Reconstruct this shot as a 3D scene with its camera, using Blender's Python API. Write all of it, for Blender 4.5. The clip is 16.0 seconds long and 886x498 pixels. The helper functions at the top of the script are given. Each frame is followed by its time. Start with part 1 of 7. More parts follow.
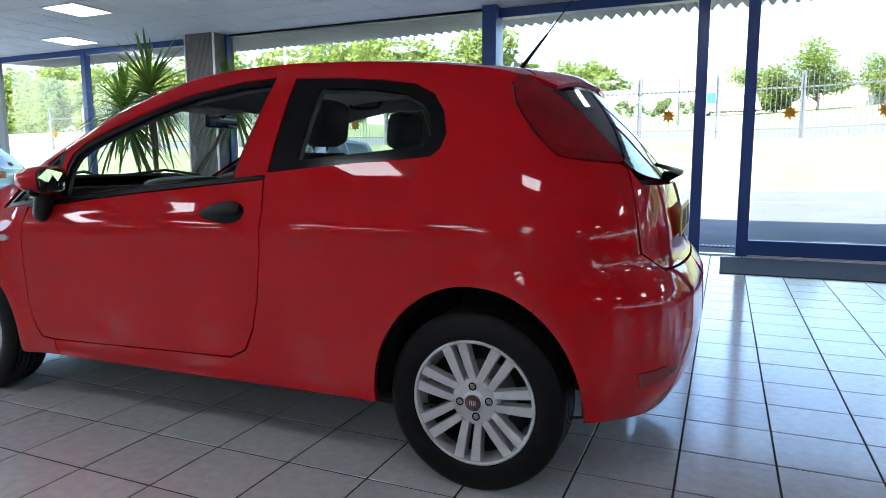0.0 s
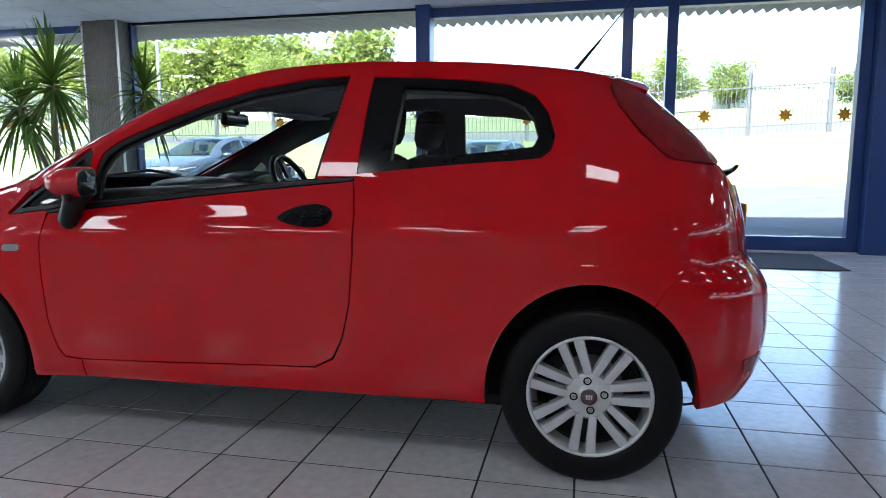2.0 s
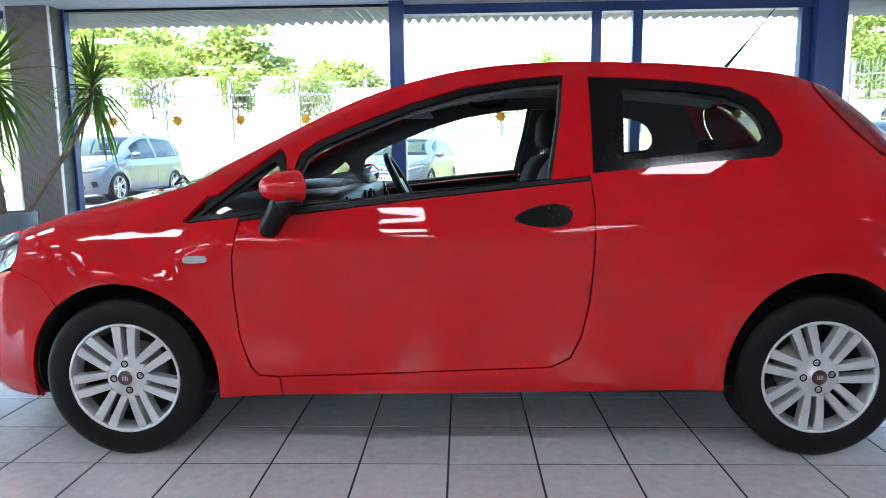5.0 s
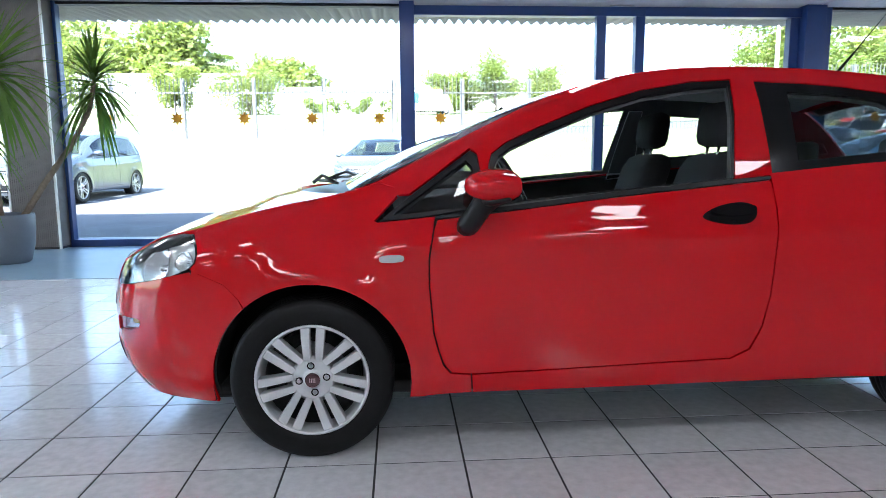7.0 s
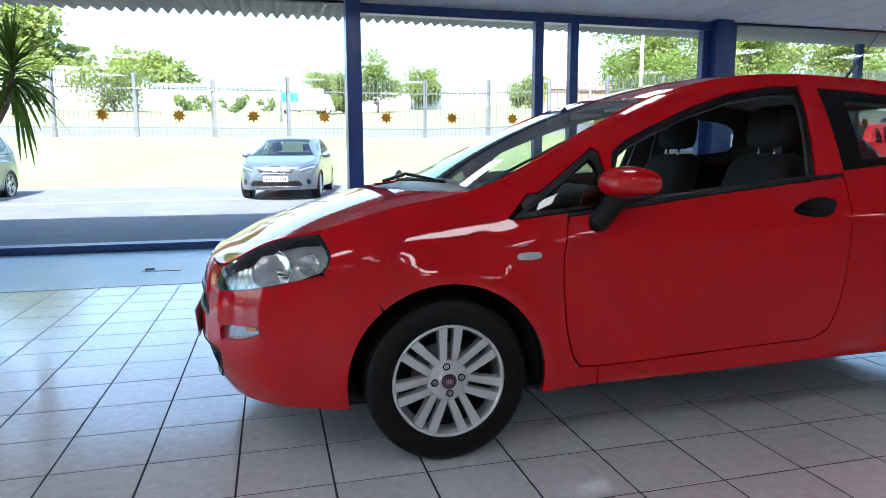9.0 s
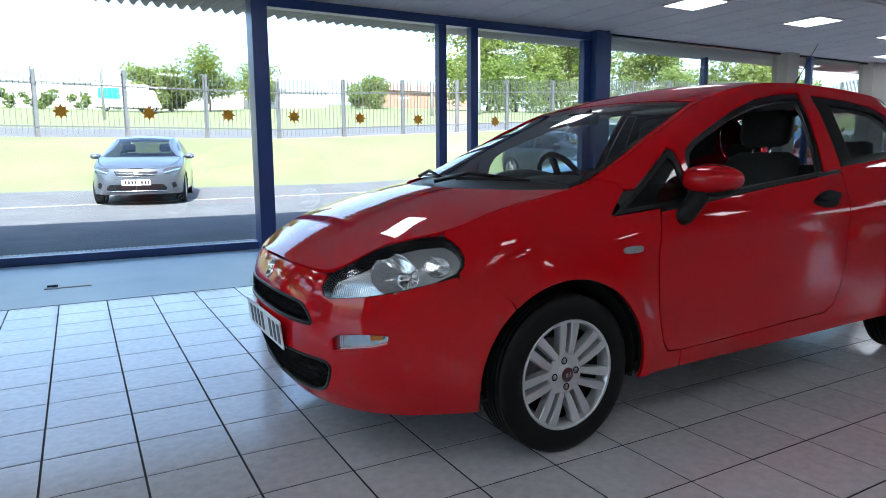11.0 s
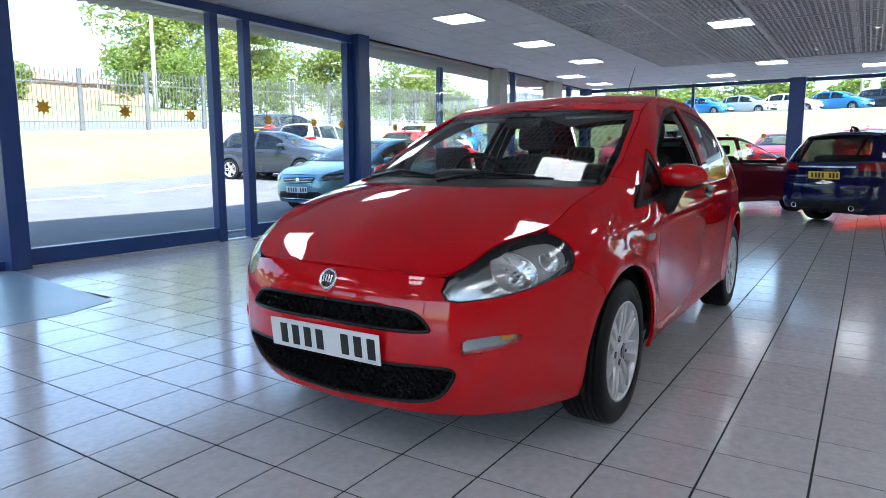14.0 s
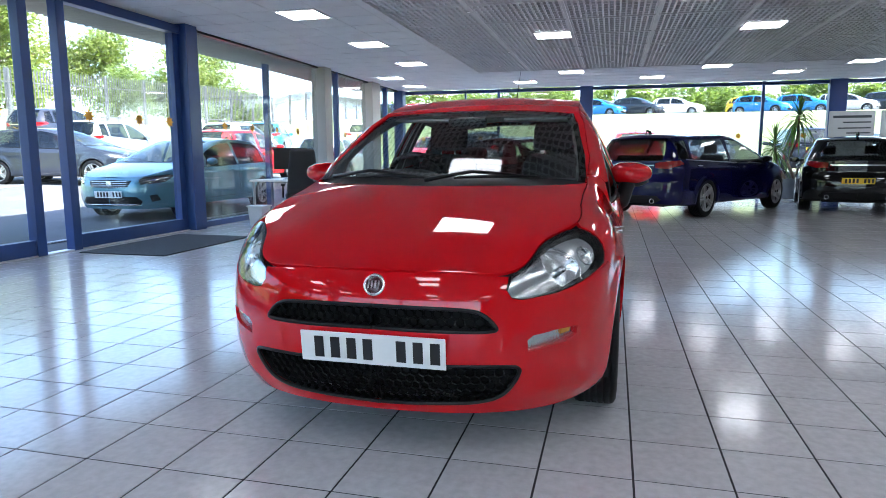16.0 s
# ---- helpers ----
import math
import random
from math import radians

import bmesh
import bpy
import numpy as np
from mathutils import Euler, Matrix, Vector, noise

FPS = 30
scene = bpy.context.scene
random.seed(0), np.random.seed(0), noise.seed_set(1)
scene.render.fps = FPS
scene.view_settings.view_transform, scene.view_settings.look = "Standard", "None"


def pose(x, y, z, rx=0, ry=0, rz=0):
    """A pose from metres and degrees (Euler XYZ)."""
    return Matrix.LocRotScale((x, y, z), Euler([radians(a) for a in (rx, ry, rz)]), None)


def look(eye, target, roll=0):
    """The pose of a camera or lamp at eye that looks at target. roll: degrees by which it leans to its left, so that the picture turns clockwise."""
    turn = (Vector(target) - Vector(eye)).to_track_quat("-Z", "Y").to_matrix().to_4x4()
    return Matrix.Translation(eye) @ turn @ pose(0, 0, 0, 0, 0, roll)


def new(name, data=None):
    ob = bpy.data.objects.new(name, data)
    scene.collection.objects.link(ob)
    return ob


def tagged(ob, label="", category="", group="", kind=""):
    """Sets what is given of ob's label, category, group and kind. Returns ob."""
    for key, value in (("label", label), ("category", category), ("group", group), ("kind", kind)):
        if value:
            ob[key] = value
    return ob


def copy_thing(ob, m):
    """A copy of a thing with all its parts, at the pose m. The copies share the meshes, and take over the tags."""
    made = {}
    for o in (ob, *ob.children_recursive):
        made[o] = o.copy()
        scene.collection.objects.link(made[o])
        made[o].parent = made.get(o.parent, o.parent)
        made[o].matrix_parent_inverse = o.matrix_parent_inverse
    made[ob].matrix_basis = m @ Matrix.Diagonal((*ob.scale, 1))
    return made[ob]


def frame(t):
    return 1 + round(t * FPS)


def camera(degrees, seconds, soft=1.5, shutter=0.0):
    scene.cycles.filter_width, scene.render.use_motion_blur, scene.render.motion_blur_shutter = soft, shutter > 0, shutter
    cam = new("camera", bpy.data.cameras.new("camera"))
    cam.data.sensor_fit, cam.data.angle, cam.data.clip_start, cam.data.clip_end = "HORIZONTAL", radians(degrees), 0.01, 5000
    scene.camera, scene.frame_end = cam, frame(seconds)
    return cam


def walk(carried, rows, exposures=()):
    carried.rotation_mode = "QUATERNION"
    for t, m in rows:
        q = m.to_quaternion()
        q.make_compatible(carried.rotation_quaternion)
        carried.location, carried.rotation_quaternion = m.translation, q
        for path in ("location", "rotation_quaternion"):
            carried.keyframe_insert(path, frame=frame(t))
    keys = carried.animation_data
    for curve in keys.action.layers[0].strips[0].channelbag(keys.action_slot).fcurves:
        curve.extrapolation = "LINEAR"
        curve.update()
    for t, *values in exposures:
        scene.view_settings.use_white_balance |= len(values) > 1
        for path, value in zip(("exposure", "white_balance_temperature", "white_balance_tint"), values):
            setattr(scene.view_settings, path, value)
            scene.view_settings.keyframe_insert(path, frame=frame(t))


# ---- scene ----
cam = camera(68.4, 16.0, 0.6)
PATH = [
    (0, (0.081, 0.075, 1.059), (-0.702, 1.897, 0.796), -0.2),
    (0.5, (-0.089, 0.001, 1.055), (-0.792, 1.855, 0.796), -0.4),
    (1, (-0.267, -0.067, 1.04), (-0.878, 1.822, 0.796), -0.2),
    (1.5, (-0.457, -0.121, 1.057), (-0.964, 1.797, 0.799), -0.2),
    (2, (-0.653, -0.169, 1.071), (-1.075, 1.768, 0.802), -0.1),
    (2.5, (-0.849, -0.208, 1.079), (-1.191, 1.743, 0.804), -0.0),
    (3, (-1.041, -0.238, 1.081), (-1.315, 1.724, 0.803), -0.1),
    (3.5, (-1.246, -0.264, 1.083), (-1.455, 1.705, 0.804), -0.2),
    (4, (-1.451, -0.281, 1.085), (-1.603, 1.693, 0.804), -0.4),
    (6.5, (-2.581, -0.349, 1.094), (-2.506, 1.63, 0.813), -0.5),
    (7, (-2.804, -0.341, 1.094), (-2.673, 1.635, 0.813), -0.4),
    (7.5, (-3.021, -0.315, 1.089), (-2.818, 1.655, 0.81), -0.4),
    (8, (-3.247, -0.292, 1.09), (-2.948, 1.665, 0.81), -0.3),
    (10.5, (-4.413, 0.052, 1.089), (-3.576, 1.847, 0.809), -0.4),
    (11, (-4.638, 0.168, 1.089), (-3.674, 1.898, 0.808), -0.4),
    (11.5, (-4.851, 0.294, 1.088), (-3.757, 1.944, 0.807), -0.4),
    (12, (-5.058, 0.438, 1.089), (-3.835, 1.995, 0.808), -0.3),
    (12.5, (-5.236, 0.604, 1.085), (-3.886, 2.053, 0.804), -0.3),
    (13, (-5.4, 0.779, 1.09), (-3.933, 2.109, 0.808), -0.2),
    (13.5, (-5.555, 0.964, 1.092), (-3.985, 2.171, 0.809), -0.2),
    (14, (-5.694, 1.163, 1.088), (-4.032, 2.239, 0.806), -0.1),
    (14.5, (-5.799, 1.377, 1.08), (-4.056, 2.317, 0.799), -0.1),
    (15, (-5.897, 1.585, 1.076), (-4.085, 2.383, 0.796), -0.1),
    (15.5, (-5.994, 1.782, 1.081), (-4.124, 2.431, 0.799), -0.1),
    (16, (-6.033, 1.987, 1.085), (-4.116, 2.484, 0.803), -0.2),
]
walk(cam, [(t, look(eye, target, roll)) for t, eye, target, roll in PATH],
     [(0.0, 2.75, 5880, 10), (1.5, 2.75, 5880, 10), (2.5, 3.00, 5880, 10), (3.5, 3.40, 5880, 10), (5.5, 3.50, 5880, 10), (7.0, 3.35, 5880, 10), (8.0, 3.10, 5880, 10), (9.0, 2.67, 5880, 10),
      (10.5, 2.27, 5880, 10), (11.5, 2.27, 5880, 10), (13.5, 2.52, 5880, 10), (16.0, 2.92, 5880, 10)])

# ---- daylight ----
SUN_EL, SUN_AZ = 50.0, 205.0          # degrees; azimuth of the sun counted clockwise from +y
world = bpy.data.worlds.new("sky")
scene.world = world
world.use_nodes = True
wn = world.node_tree.nodes
sky = wn.new("ShaderNodeTexSky")
sky.sky_type, sky.sun_disc = "NISHITA", False
sky.sun_elevation, sky.sun_rotation = radians(SUN_EL), radians(SUN_AZ)
sky.air_density, sky.dust_density, sky.ozone_density = 1.0, 1.5, 1.0
wn["Background"].inputs["Strength"].default_value = 0.15
world.node_tree.links.new(sky.outputs[0], wn["Background"].inputs[0])
sun = new("sun", bpy.data.lights.new("sun", "SUN"))
sun.data.energy, sun.data.angle, sun.data.color = 5.0, radians(0.5), (1.0, 0.95, 0.87)
sun.matrix_world = look((0, 0, 0), (-math.sin(radians(SUN_AZ)) * math.cos(radians(SUN_EL)),
                                    -math.cos(radians(SUN_AZ)) * math.cos(radians(SUN_EL)), -math.sin(radians(SUN_EL))))

# ---- materials ----
def mat(name, color, rough=0.5, metal=0.0, var=0.0, scale=8.0, bump=0.0, bump_scale=60.0, coat=0.0, spec=0.5,
        rough_var=0.0, island=0.0, dark=None):
    """A surface with colour variation at two scales, roughness variation and fine relief."""
    m = bpy.data.materials.new(name)
    m.use_nodes = True
    nt = m.node_tree
    b = nt.nodes["Principled BSDF"]
    L = nt.links.new
    b.inputs["Base Color"].default_value = (*color, 1)
    b.inputs["Roughness"].default_value = rough
    b.inputs["Metallic"].default_value = metal
    b.inputs["Coat Weight"].default_value = coat
    b.inputs["Coat Roughness"].default_value = 0.02
    b.inputs["Specular IOR Level"].default_value = spec
    tc = nt.nodes.new("ShaderNodeTexCoord")
    if var or rough_var or bump:
        n1 = nt.nodes.new("ShaderNodeTexNoise")
        n1.inputs["Scale"].default_value, n1.inputs["Detail"].default_value = scale, 6
        L(tc.outputs["Object"], n1.inputs["Vector"])
        n2 = nt.nodes.new("ShaderNodeTexNoise")
        n2.inputs["Scale"].default_value, n2.inputs["Detail"].default_value = bump_scale, 4
        L(tc.outputs["Object"], n2.inputs["Vector"])
    if var:
        mixf = nt.nodes.new("ShaderNodeMath")
        mixf.operation = "ADD"
        L(n1.outputs["Fac"], mixf.inputs[0])
        half = nt.nodes.new("ShaderNodeMath")
        half.operation = "MULTIPLY"
        half.inputs[1].default_value = 0.5
        L(n2.outputs["Fac"], half.inputs[0])
        L(half.outputs[0], mixf.inputs[1])
        r = nt.nodes.new("ShaderNodeMapRange")
        r.inputs["From Min"].default_value, r.inputs["From Max"].default_value = 0.45, 1.05
        L(mixf.outputs[0], r.inputs["Value"])
        mx = nt.nodes.new("ShaderNodeMix")
        mx.data_type = "RGBA"
        lo = dark if dark else tuple(c * (1 - var) for c in color)
        mx.inputs[6].default_value = (*lo, 1)
        mx.inputs[7].default_value = (*[min(1, c * (1 + var * 0.6)) for c in color], 1)
        L(r.outputs[0], mx.inputs[0])
        out = mx.outputs[2]
        if island:
            oi = nt.nodes.new("ShaderNodeObjectInfo")
            hsv = nt.nodes.new("ShaderNodeHueSaturation")
            mr = nt.nodes.new("ShaderNodeMapRange")
            mr.inputs["To Min"].default_value, mr.inputs["To Max"].default_value = 1 - island, 1 + island
            L(oi.outputs["Random"], mr.inputs["Value"])
            L(mr.outputs[0], hsv.inputs["Value"])
            L(out, hsv.inputs["Color"])
            out = hsv.outputs[0]
        L(out, b.inputs["Base Color"])
    if rough_var:
        rr = nt.nodes.new("ShaderNodeMapRange")
        rr.inputs["From Min"].default_value, rr.inputs["From Max"].default_value = 0.35, 0.7
        rr.inputs["To Min"].default_value, rr.inputs["To Max"].default_value = max(0, rough - rough_var), rough + rough_var
        L(n1.outputs["Fac"], rr.inputs["Value"])
        L(rr.outputs[0], b.inputs["Roughness"])
    if bump:
        bp = nt.nodes.new("ShaderNodeBump")
        bp.inputs["Strength"].default_value, bp.inputs["Distance"].default_value = bump, 0.004
        L(n2.outputs["Fac"], bp.inputs["Height"])
        L(bp.outputs[0], b.inputs["Normal"])
    return m


def glass_mat(name, color=(1, 1, 1), rough=0.0, tint=0.9, base=0.04, power=5.0):
    """A thin pane: clear, with a mirror-like gloss that grows towards grazing angles."""
    m = bpy.data.materials.new(name)
    m.use_nodes = True
    nt = m.node_tree
    nt.nodes.remove(nt.nodes["Principled BSDF"])
    tr, gl, mx, lw = (nt.nodes.new("ShaderNode" + k) for k in ("BsdfTransparent", "BsdfGlossy", "MixShader", "LayerWeight"))
    pw, ma = nt.nodes.new("ShaderNodeMath"), nt.nodes.new("ShaderNodeMath")
    tr.inputs["Color"].default_value = (*[c * tint for c in color], 1)
    gl.inputs["Roughness"].default_value = rough
    lw.inputs["Blend"].default_value = 0.5
    pw.operation, ma.operation = "POWER", "MULTIPLY_ADD"
    pw.inputs[1].default_value = power
    ma.inputs[1].default_value, ma.inputs[2].default_value = 1 - base, base
    nt.links.new(lw.outputs["Facing"], pw.inputs[0])
    nt.links.new(pw.outputs[0], ma.inputs[0])
    nt.links.new(ma.outputs[0], mx.inputs[0])
    nt.links.new(tr.outputs[0], mx.inputs[1])
    nt.links.new(gl.outputs[0], mx.inputs[2])
    nt.links.new(mx.outputs[0], nt.nodes["Material Output"].inputs[0])
    return m


def emit_mat(name, color, strength):
    m = bpy.data.materials.new(name)
    m.use_nodes = True
    b = m.node_tree.nodes["Principled BSDF"]
    b.inputs["Base Color"].default_value = (*color, 1)
    b.inputs["Emission Color"].default_value = (*color, 1)
    b.inputs["Emission Strength"].default_value = strength
    return m


def tile_mat():
    """Glossy pale ceramic: soft mottling, worn duller patches and faint smears, all laid out over the whole floor."""
    m = mat("floor tile", (0.56, 0.552, 0.565), 0.08, spec=0.6)
    nt = m.node_tree
    b, L = nt.nodes["Principled BSDF"], nt.links.new
    geo = nt.nodes.new("ShaderNodeNewGeometry")

    def noise_(scale, detail):
        n = nt.nodes.new("ShaderNodeTexNoise")
        n.inputs["Scale"].default_value, n.inputs["Detail"].default_value = scale, detail
        L(geo.outputs["Position"], n.inputs["Vector"])
        return n

    def ranged(src, a0, a1, b0, b1):
        r = nt.nodes.new("ShaderNodeMapRange")
        for key, v in (("From Min", a0), ("From Max", a1), ("To Min", b0), ("To Max", b1)):
            r.inputs[key].default_value = v
        L(src, r.inputs["Value"])
        return r.outputs[0]
    big, mid = noise_(1.1, 5), noise_(26, 5)
    mul = nt.nodes.new("ShaderNodeMath")
    mul.operation = "MULTIPLY"
    L(ranged(big.outputs["Fac"], 0.40, 0.62, 0.0, 1.0), mul.inputs[0])
    L(ranged(mid.outputs["Fac"], 0.47, 0.58, 0.0, 1.0), mul.inputs[1])
    L(ranged(mul.outputs[0], 0.0, 1.0, 0.13, 0.20), b.inputs["Roughness"])
    oi = nt.nodes.new("ShaderNodeObjectInfo")
    isl = nt.nodes.new("ShaderNodeNewGeometry")
    add = nt.nodes.new("ShaderNodeMath")
    add.operation = "ADD"
    L(oi.outputs["Random"], add.inputs[0])
    L(isl.outputs["Random Per Island"], add.inputs[1])
    fr = nt.nodes.new("ShaderNodeMath")
    fr.operation = "FRACT"
    L(add.outputs[0], fr.inputs[0])
    val = nt.nodes.new("ShaderNodeMath")
    val.operation = "ADD"
    L(ranged(fr.outputs[0], 0, 1, 0.95, 1.04), val.inputs[0])
    L(ranged(mid.outputs["Fac"], 0.3, 0.7, -0.09, 0.09), val.inputs[1])
    hsv = nt.nodes.new("ShaderNodeHueSaturation")
    hsv.inputs["Color"].default_value = (0.56, 0.552, 0.565, 1)
    L(val.outputs[0], hsv.inputs["Value"])
    L(hsv.outputs[0], b.inputs["Base Color"])
    bp = nt.nodes.new("ShaderNodeBump")
    bp.inputs["Strength"].default_value, bp.inputs["Distance"].default_value = 0.30, 0.001
    L(mid.outputs["Fac"], bp.inputs["Height"])
    L(bp.outputs[0], b.inputs["Normal"])
    return m


M_TILE = tile_mat()
M_GROUT = mat("grout", (0.016, 0.016, 0.02), 0.9, var=0.3, scale=20)
M_CARPET = mat("blue-grey floor sheet", (0.22, 0.30, 0.36), 0.34, var=0.08, scale=3, bump=0.06, bump_scale=150, rough_var=0.04)
M_MAT = mat("entrance matting", (0.035, 0.04, 0.05), 0.9, var=0.3, scale=30, bump=0.8, bump_scale=300)
M_BLUE = mat("blue powder-coated frame", (0.022, 0.055, 0.19), 0.32, var=0.12, scale=6, bump=0.03, bump_scale=200)
M_WHITE = mat("white painted wall", (0.72, 0.71, 0.69), 0.7, var=0.05, scale=2, bump=0.05)
M_GREYWALL = mat("grey painted wall", (0.34, 0.34, 0.345), 0.7, var=0.05, scale=2, bump=0.05)
M_CEIL = mat("ceiling tile", (0.78, 0.78, 0.78), 0.85, var=0.06, scale=3, bump=0.25, bump_scale=180)
M_TBAR = mat("white ceiling bar", (0.74, 0.74, 0.74), 0.5, var=0.05)
M_SLAT = mat("grey metal ceiling slat", (0.70, 0.70, 0.71), 0.5, metal=0.1, var=0.08, scale=4)
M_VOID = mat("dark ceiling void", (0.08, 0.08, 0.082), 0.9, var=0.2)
M_LAMP = emit_mat("lit ceiling panel", (1.0, 0.99, 0.97), 1.9)
M_CLAD = mat("grey reeded cladding", (0.17, 0.155, 0.145), 0.55, var=0.15, scale=6, bump=0.1)
M_COLUMN = mat("beige column board", (0.42, 0.39, 0.35), 0.6, var=0.08, scale=3, bump=0.05)
M_ALU = mat("pale aluminium edge", (0.6, 0.6, 0.6), 0.35, metal=0.6, var=0.05)
M_BLACK = mat("black rubber trim", (0.012, 0.012, 0.013), 0.45, var=0.2, scale=20)
M_PANE = glass_mat("window glass", (0.97, 1.0, 0.99), 0.0, 0.93)
M_STAR = mat("orange vinyl star", (0.85, 0.40, 0.02), 0.5, var=0.08, scale=20)
M_ASPHALT = mat("asphalt", (0.095, 0.095, 0.10), 0.85, var=0.3, scale=1.5, bump=0.6, bump_scale=120)
M_LINE = mat("white road line", (0.6, 0.6, 0.58), 0.7, var=0.2, scale=12)
M_GRASS = mat("mown grass", (0.135, 0.152, 0.065), 0.9, var=0.35, scale=0.6, bump=0.8, bump_scale=40, dark=(0.10, 0.118, 0.048))
M_SOIL = mat("dry verge", (0.32, 0.24, 0.17), 0.95, var=0.4, scale=2, bump=0.8, bump_scale=20)
M_CORR = mat("corrugated canopy sheet", (0.32, 0.305, 0.28), 0.7, var=0.2, scale=3, bump=0.1)
M_STEEL = mat("galvanised steel", (0.42, 0.42, 0.43), 0.5, metal=0.5, var=0.15, scale=10)
M_PALISADE = mat("weathered galvanised pales", (0.12, 0.122, 0.125), 0.55, metal=0.3, var=0.2, scale=6)
M_WAREHOUSE = mat("pale warehouse cladding", (0.62, 0.63, 0.64), 0.6, var=0.06, scale=0.5)
M_BRICK = mat("brown brick", (0.30, 0.17, 0.12), 0.85, var=0.25, scale=3, bump=0.3)
def leaf_mat(name, color):
    """Thin leaves that let sunlight through."""
    m = mat(name, color, 0.55, var=0.5, scale=0.9)
    nt = m.node_tree
    b = nt.nodes["Principled BSDF"]
    tr, mx = nt.nodes.new("ShaderNodeBsdfTranslucent"), nt.nodes.new("ShaderNodeMixShader")
    tr.inputs["Color"].default_value = (color[0] * 1.5, color[1] * 1.6, color[2] * 0.9, 1)
    mx.inputs[0].default_value = 0.5
    nt.links.new(b.outputs[0], mx.inputs[1])
    nt.links.new(tr.outputs[0], mx.inputs[2])
    nt.links.new(mx.outputs[0], nt.nodes["Material Output"].inputs[0])
    return m


M_LEAF = leaf_mat("tree leaves", (0.175, 0.21, 0.058))
M_LEAF2 = leaf_mat("hedge leaves", (0.14, 0.185, 0.05))
M_BARK = mat("bark", (0.12, 0.09, 0.07), 0.9, var=0.4, scale=8, bump=0.6, bump_scale=30)
M_YUCCA = leaf_mat("yucca leaf", (0.085, 0.145, 0.03))
M_STEM = mat("yucca cane", (0.20, 0.155, 0.11), 0.85, var=0.4, scale=20, bump=0.7, bump_scale=50)
M_POT = mat("slate grey planter", (0.13, 0.15, 0.17), 0.5, var=0.12, scale=6, bump=0.05)
M_EARTH = mat("potting soil", (0.03, 0.022, 0.015), 0.95, var=0.4, scale=30, bump=0.8)


def paint(name, color, flake=0.0, rough=0.28):
    """Clear-coated car paint."""
    return mat(name, color, rough, metal=flake, var=0.03, scale=2, coat=1.0, spec=0.0 if flake == 0 else 0.5)


M_RED = paint("red car paint", (0.54, 0.0015, 0.005), 0.0, 0.5)
M_RED.node_tree.nodes["Principled BSDF"].inputs["Coat IOR"].default_value = 1.48
M_TYRE = mat("tyre rubber", (0.006, 0.006, 0.0065), 0.5, var=0.3, scale=30, bump=0.15, bump_scale=120, spec=0.2)
M_WHEEL = mat("silver painted wheel", (0.66, 0.67, 0.68), 0.30, metal=0.55, var=0.05, scale=10)
M_CHROME = mat("chrome", (0.75, 0.75, 0.76), 0.08, metal=1.0)
M_PLASTIC = mat("black textured plastic", (0.007, 0.007, 0.008), 0.36, var=0.2, scale=40, bump=0.10, bump_scale=500, spec=0.25)
M_GLOSSBLACK = mat("gloss black trim", (0.006, 0.006, 0.007), 0.14, var=0.1, spec=0.22)
M_GRILLE = mat("satin black grille plastic", (0.022, 0.024, 0.026), 0.22, var=0.15, scale=30)
M_MASK = mat("satin grey lamp mask", (0.42, 0.425, 0.43), 0.30, metal=0.3, var=0.08, scale=20)
M_UNDER = mat("dark underbody", (0.012, 0.012, 0.012), 0.85, var=0.3, scale=15)
M_SEAT = mat("dark grey seat cloth", (0.022, 0.022, 0.025), 0.85, var=0.3, scale=60, bump=0.5, bump_scale=400)
M_LINER = mat("pale grey headlining", (0.66, 0.67, 0.68), 0.9, var=0.08, scale=20, bump=0.2, bump_scale=300)
M_CARGLASS = glass_mat("car window glass", (0.86, 0.93, 0.90), 0.0, 0.86, 0.05)
M_TINTGLASS = glass_mat("dark tinted glass", (0.45, 0.48, 0.48), 0.0, 0.5, 0.06)
M_LENS = glass_mat("clear lamp lens", (0.98, 1.0, 1.0), 0.0, 0.95, 0.06)
M_REDLENS = mat("red lamp lens", (0.26, 0.003, 0.006), 0.10, var=0.3, scale=14, coat=0.5, spec=0.2)
M_AMBER = mat("amber lamp", (0.75, 0.25, 0.02), 0.25, var=0.1)
M_REFLECTOR = mat("lamp reflector", (0.95, 0.96, 0.97), 0.14, metal=1.0, bump=0.1, bump_scale=90)
M_LAMPGREY = mat("grey lamp housing", (0.58, 0.59, 0.60), 0.18, metal=0.5, var=0.1)
M_FLUTE = mat("fluted lamp reflector", (0.55, 0.56, 0.57), 0.12, metal=1.0)
fn = M_FLUTE.node_tree.nodes
wave, fbump = fn.new("ShaderNodeTexWave"), fn.new("ShaderNodeBump")
wave.bands_direction = "X"
wave.inputs["Scale"].default_value = 70
fbump.inputs["Strength"].default_value, fbump.inputs["Distance"].default_value = 0.35, 0.002
M_FLUTE.node_tree.links.new(fn["Texture Coordinate"].outputs["Object"], wave.inputs["Vector"])
M_FLUTE.node_tree.links.new(wave.outputs["Fac"], fbump.inputs["Height"])
M_FLUTE.node_tree.links.new(fbump.outputs[0], fn["Principled BSDF"].inputs["Normal"])
M_PLATE_W = mat("white number plate", (0.78, 0.78, 0.78), 0.35, var=0.03)
M_PLATE_Y = mat("yellow number plate", (0.80, 0.52, 0.02), 0.35, var=0.03)
M_INK = mat("black plate characters", (0.01, 0.01, 0.012), 0.4)
M_MIRROR = mat("mirror glass", (0.85, 0.86, 0.87), 0.02, metal=1.0)

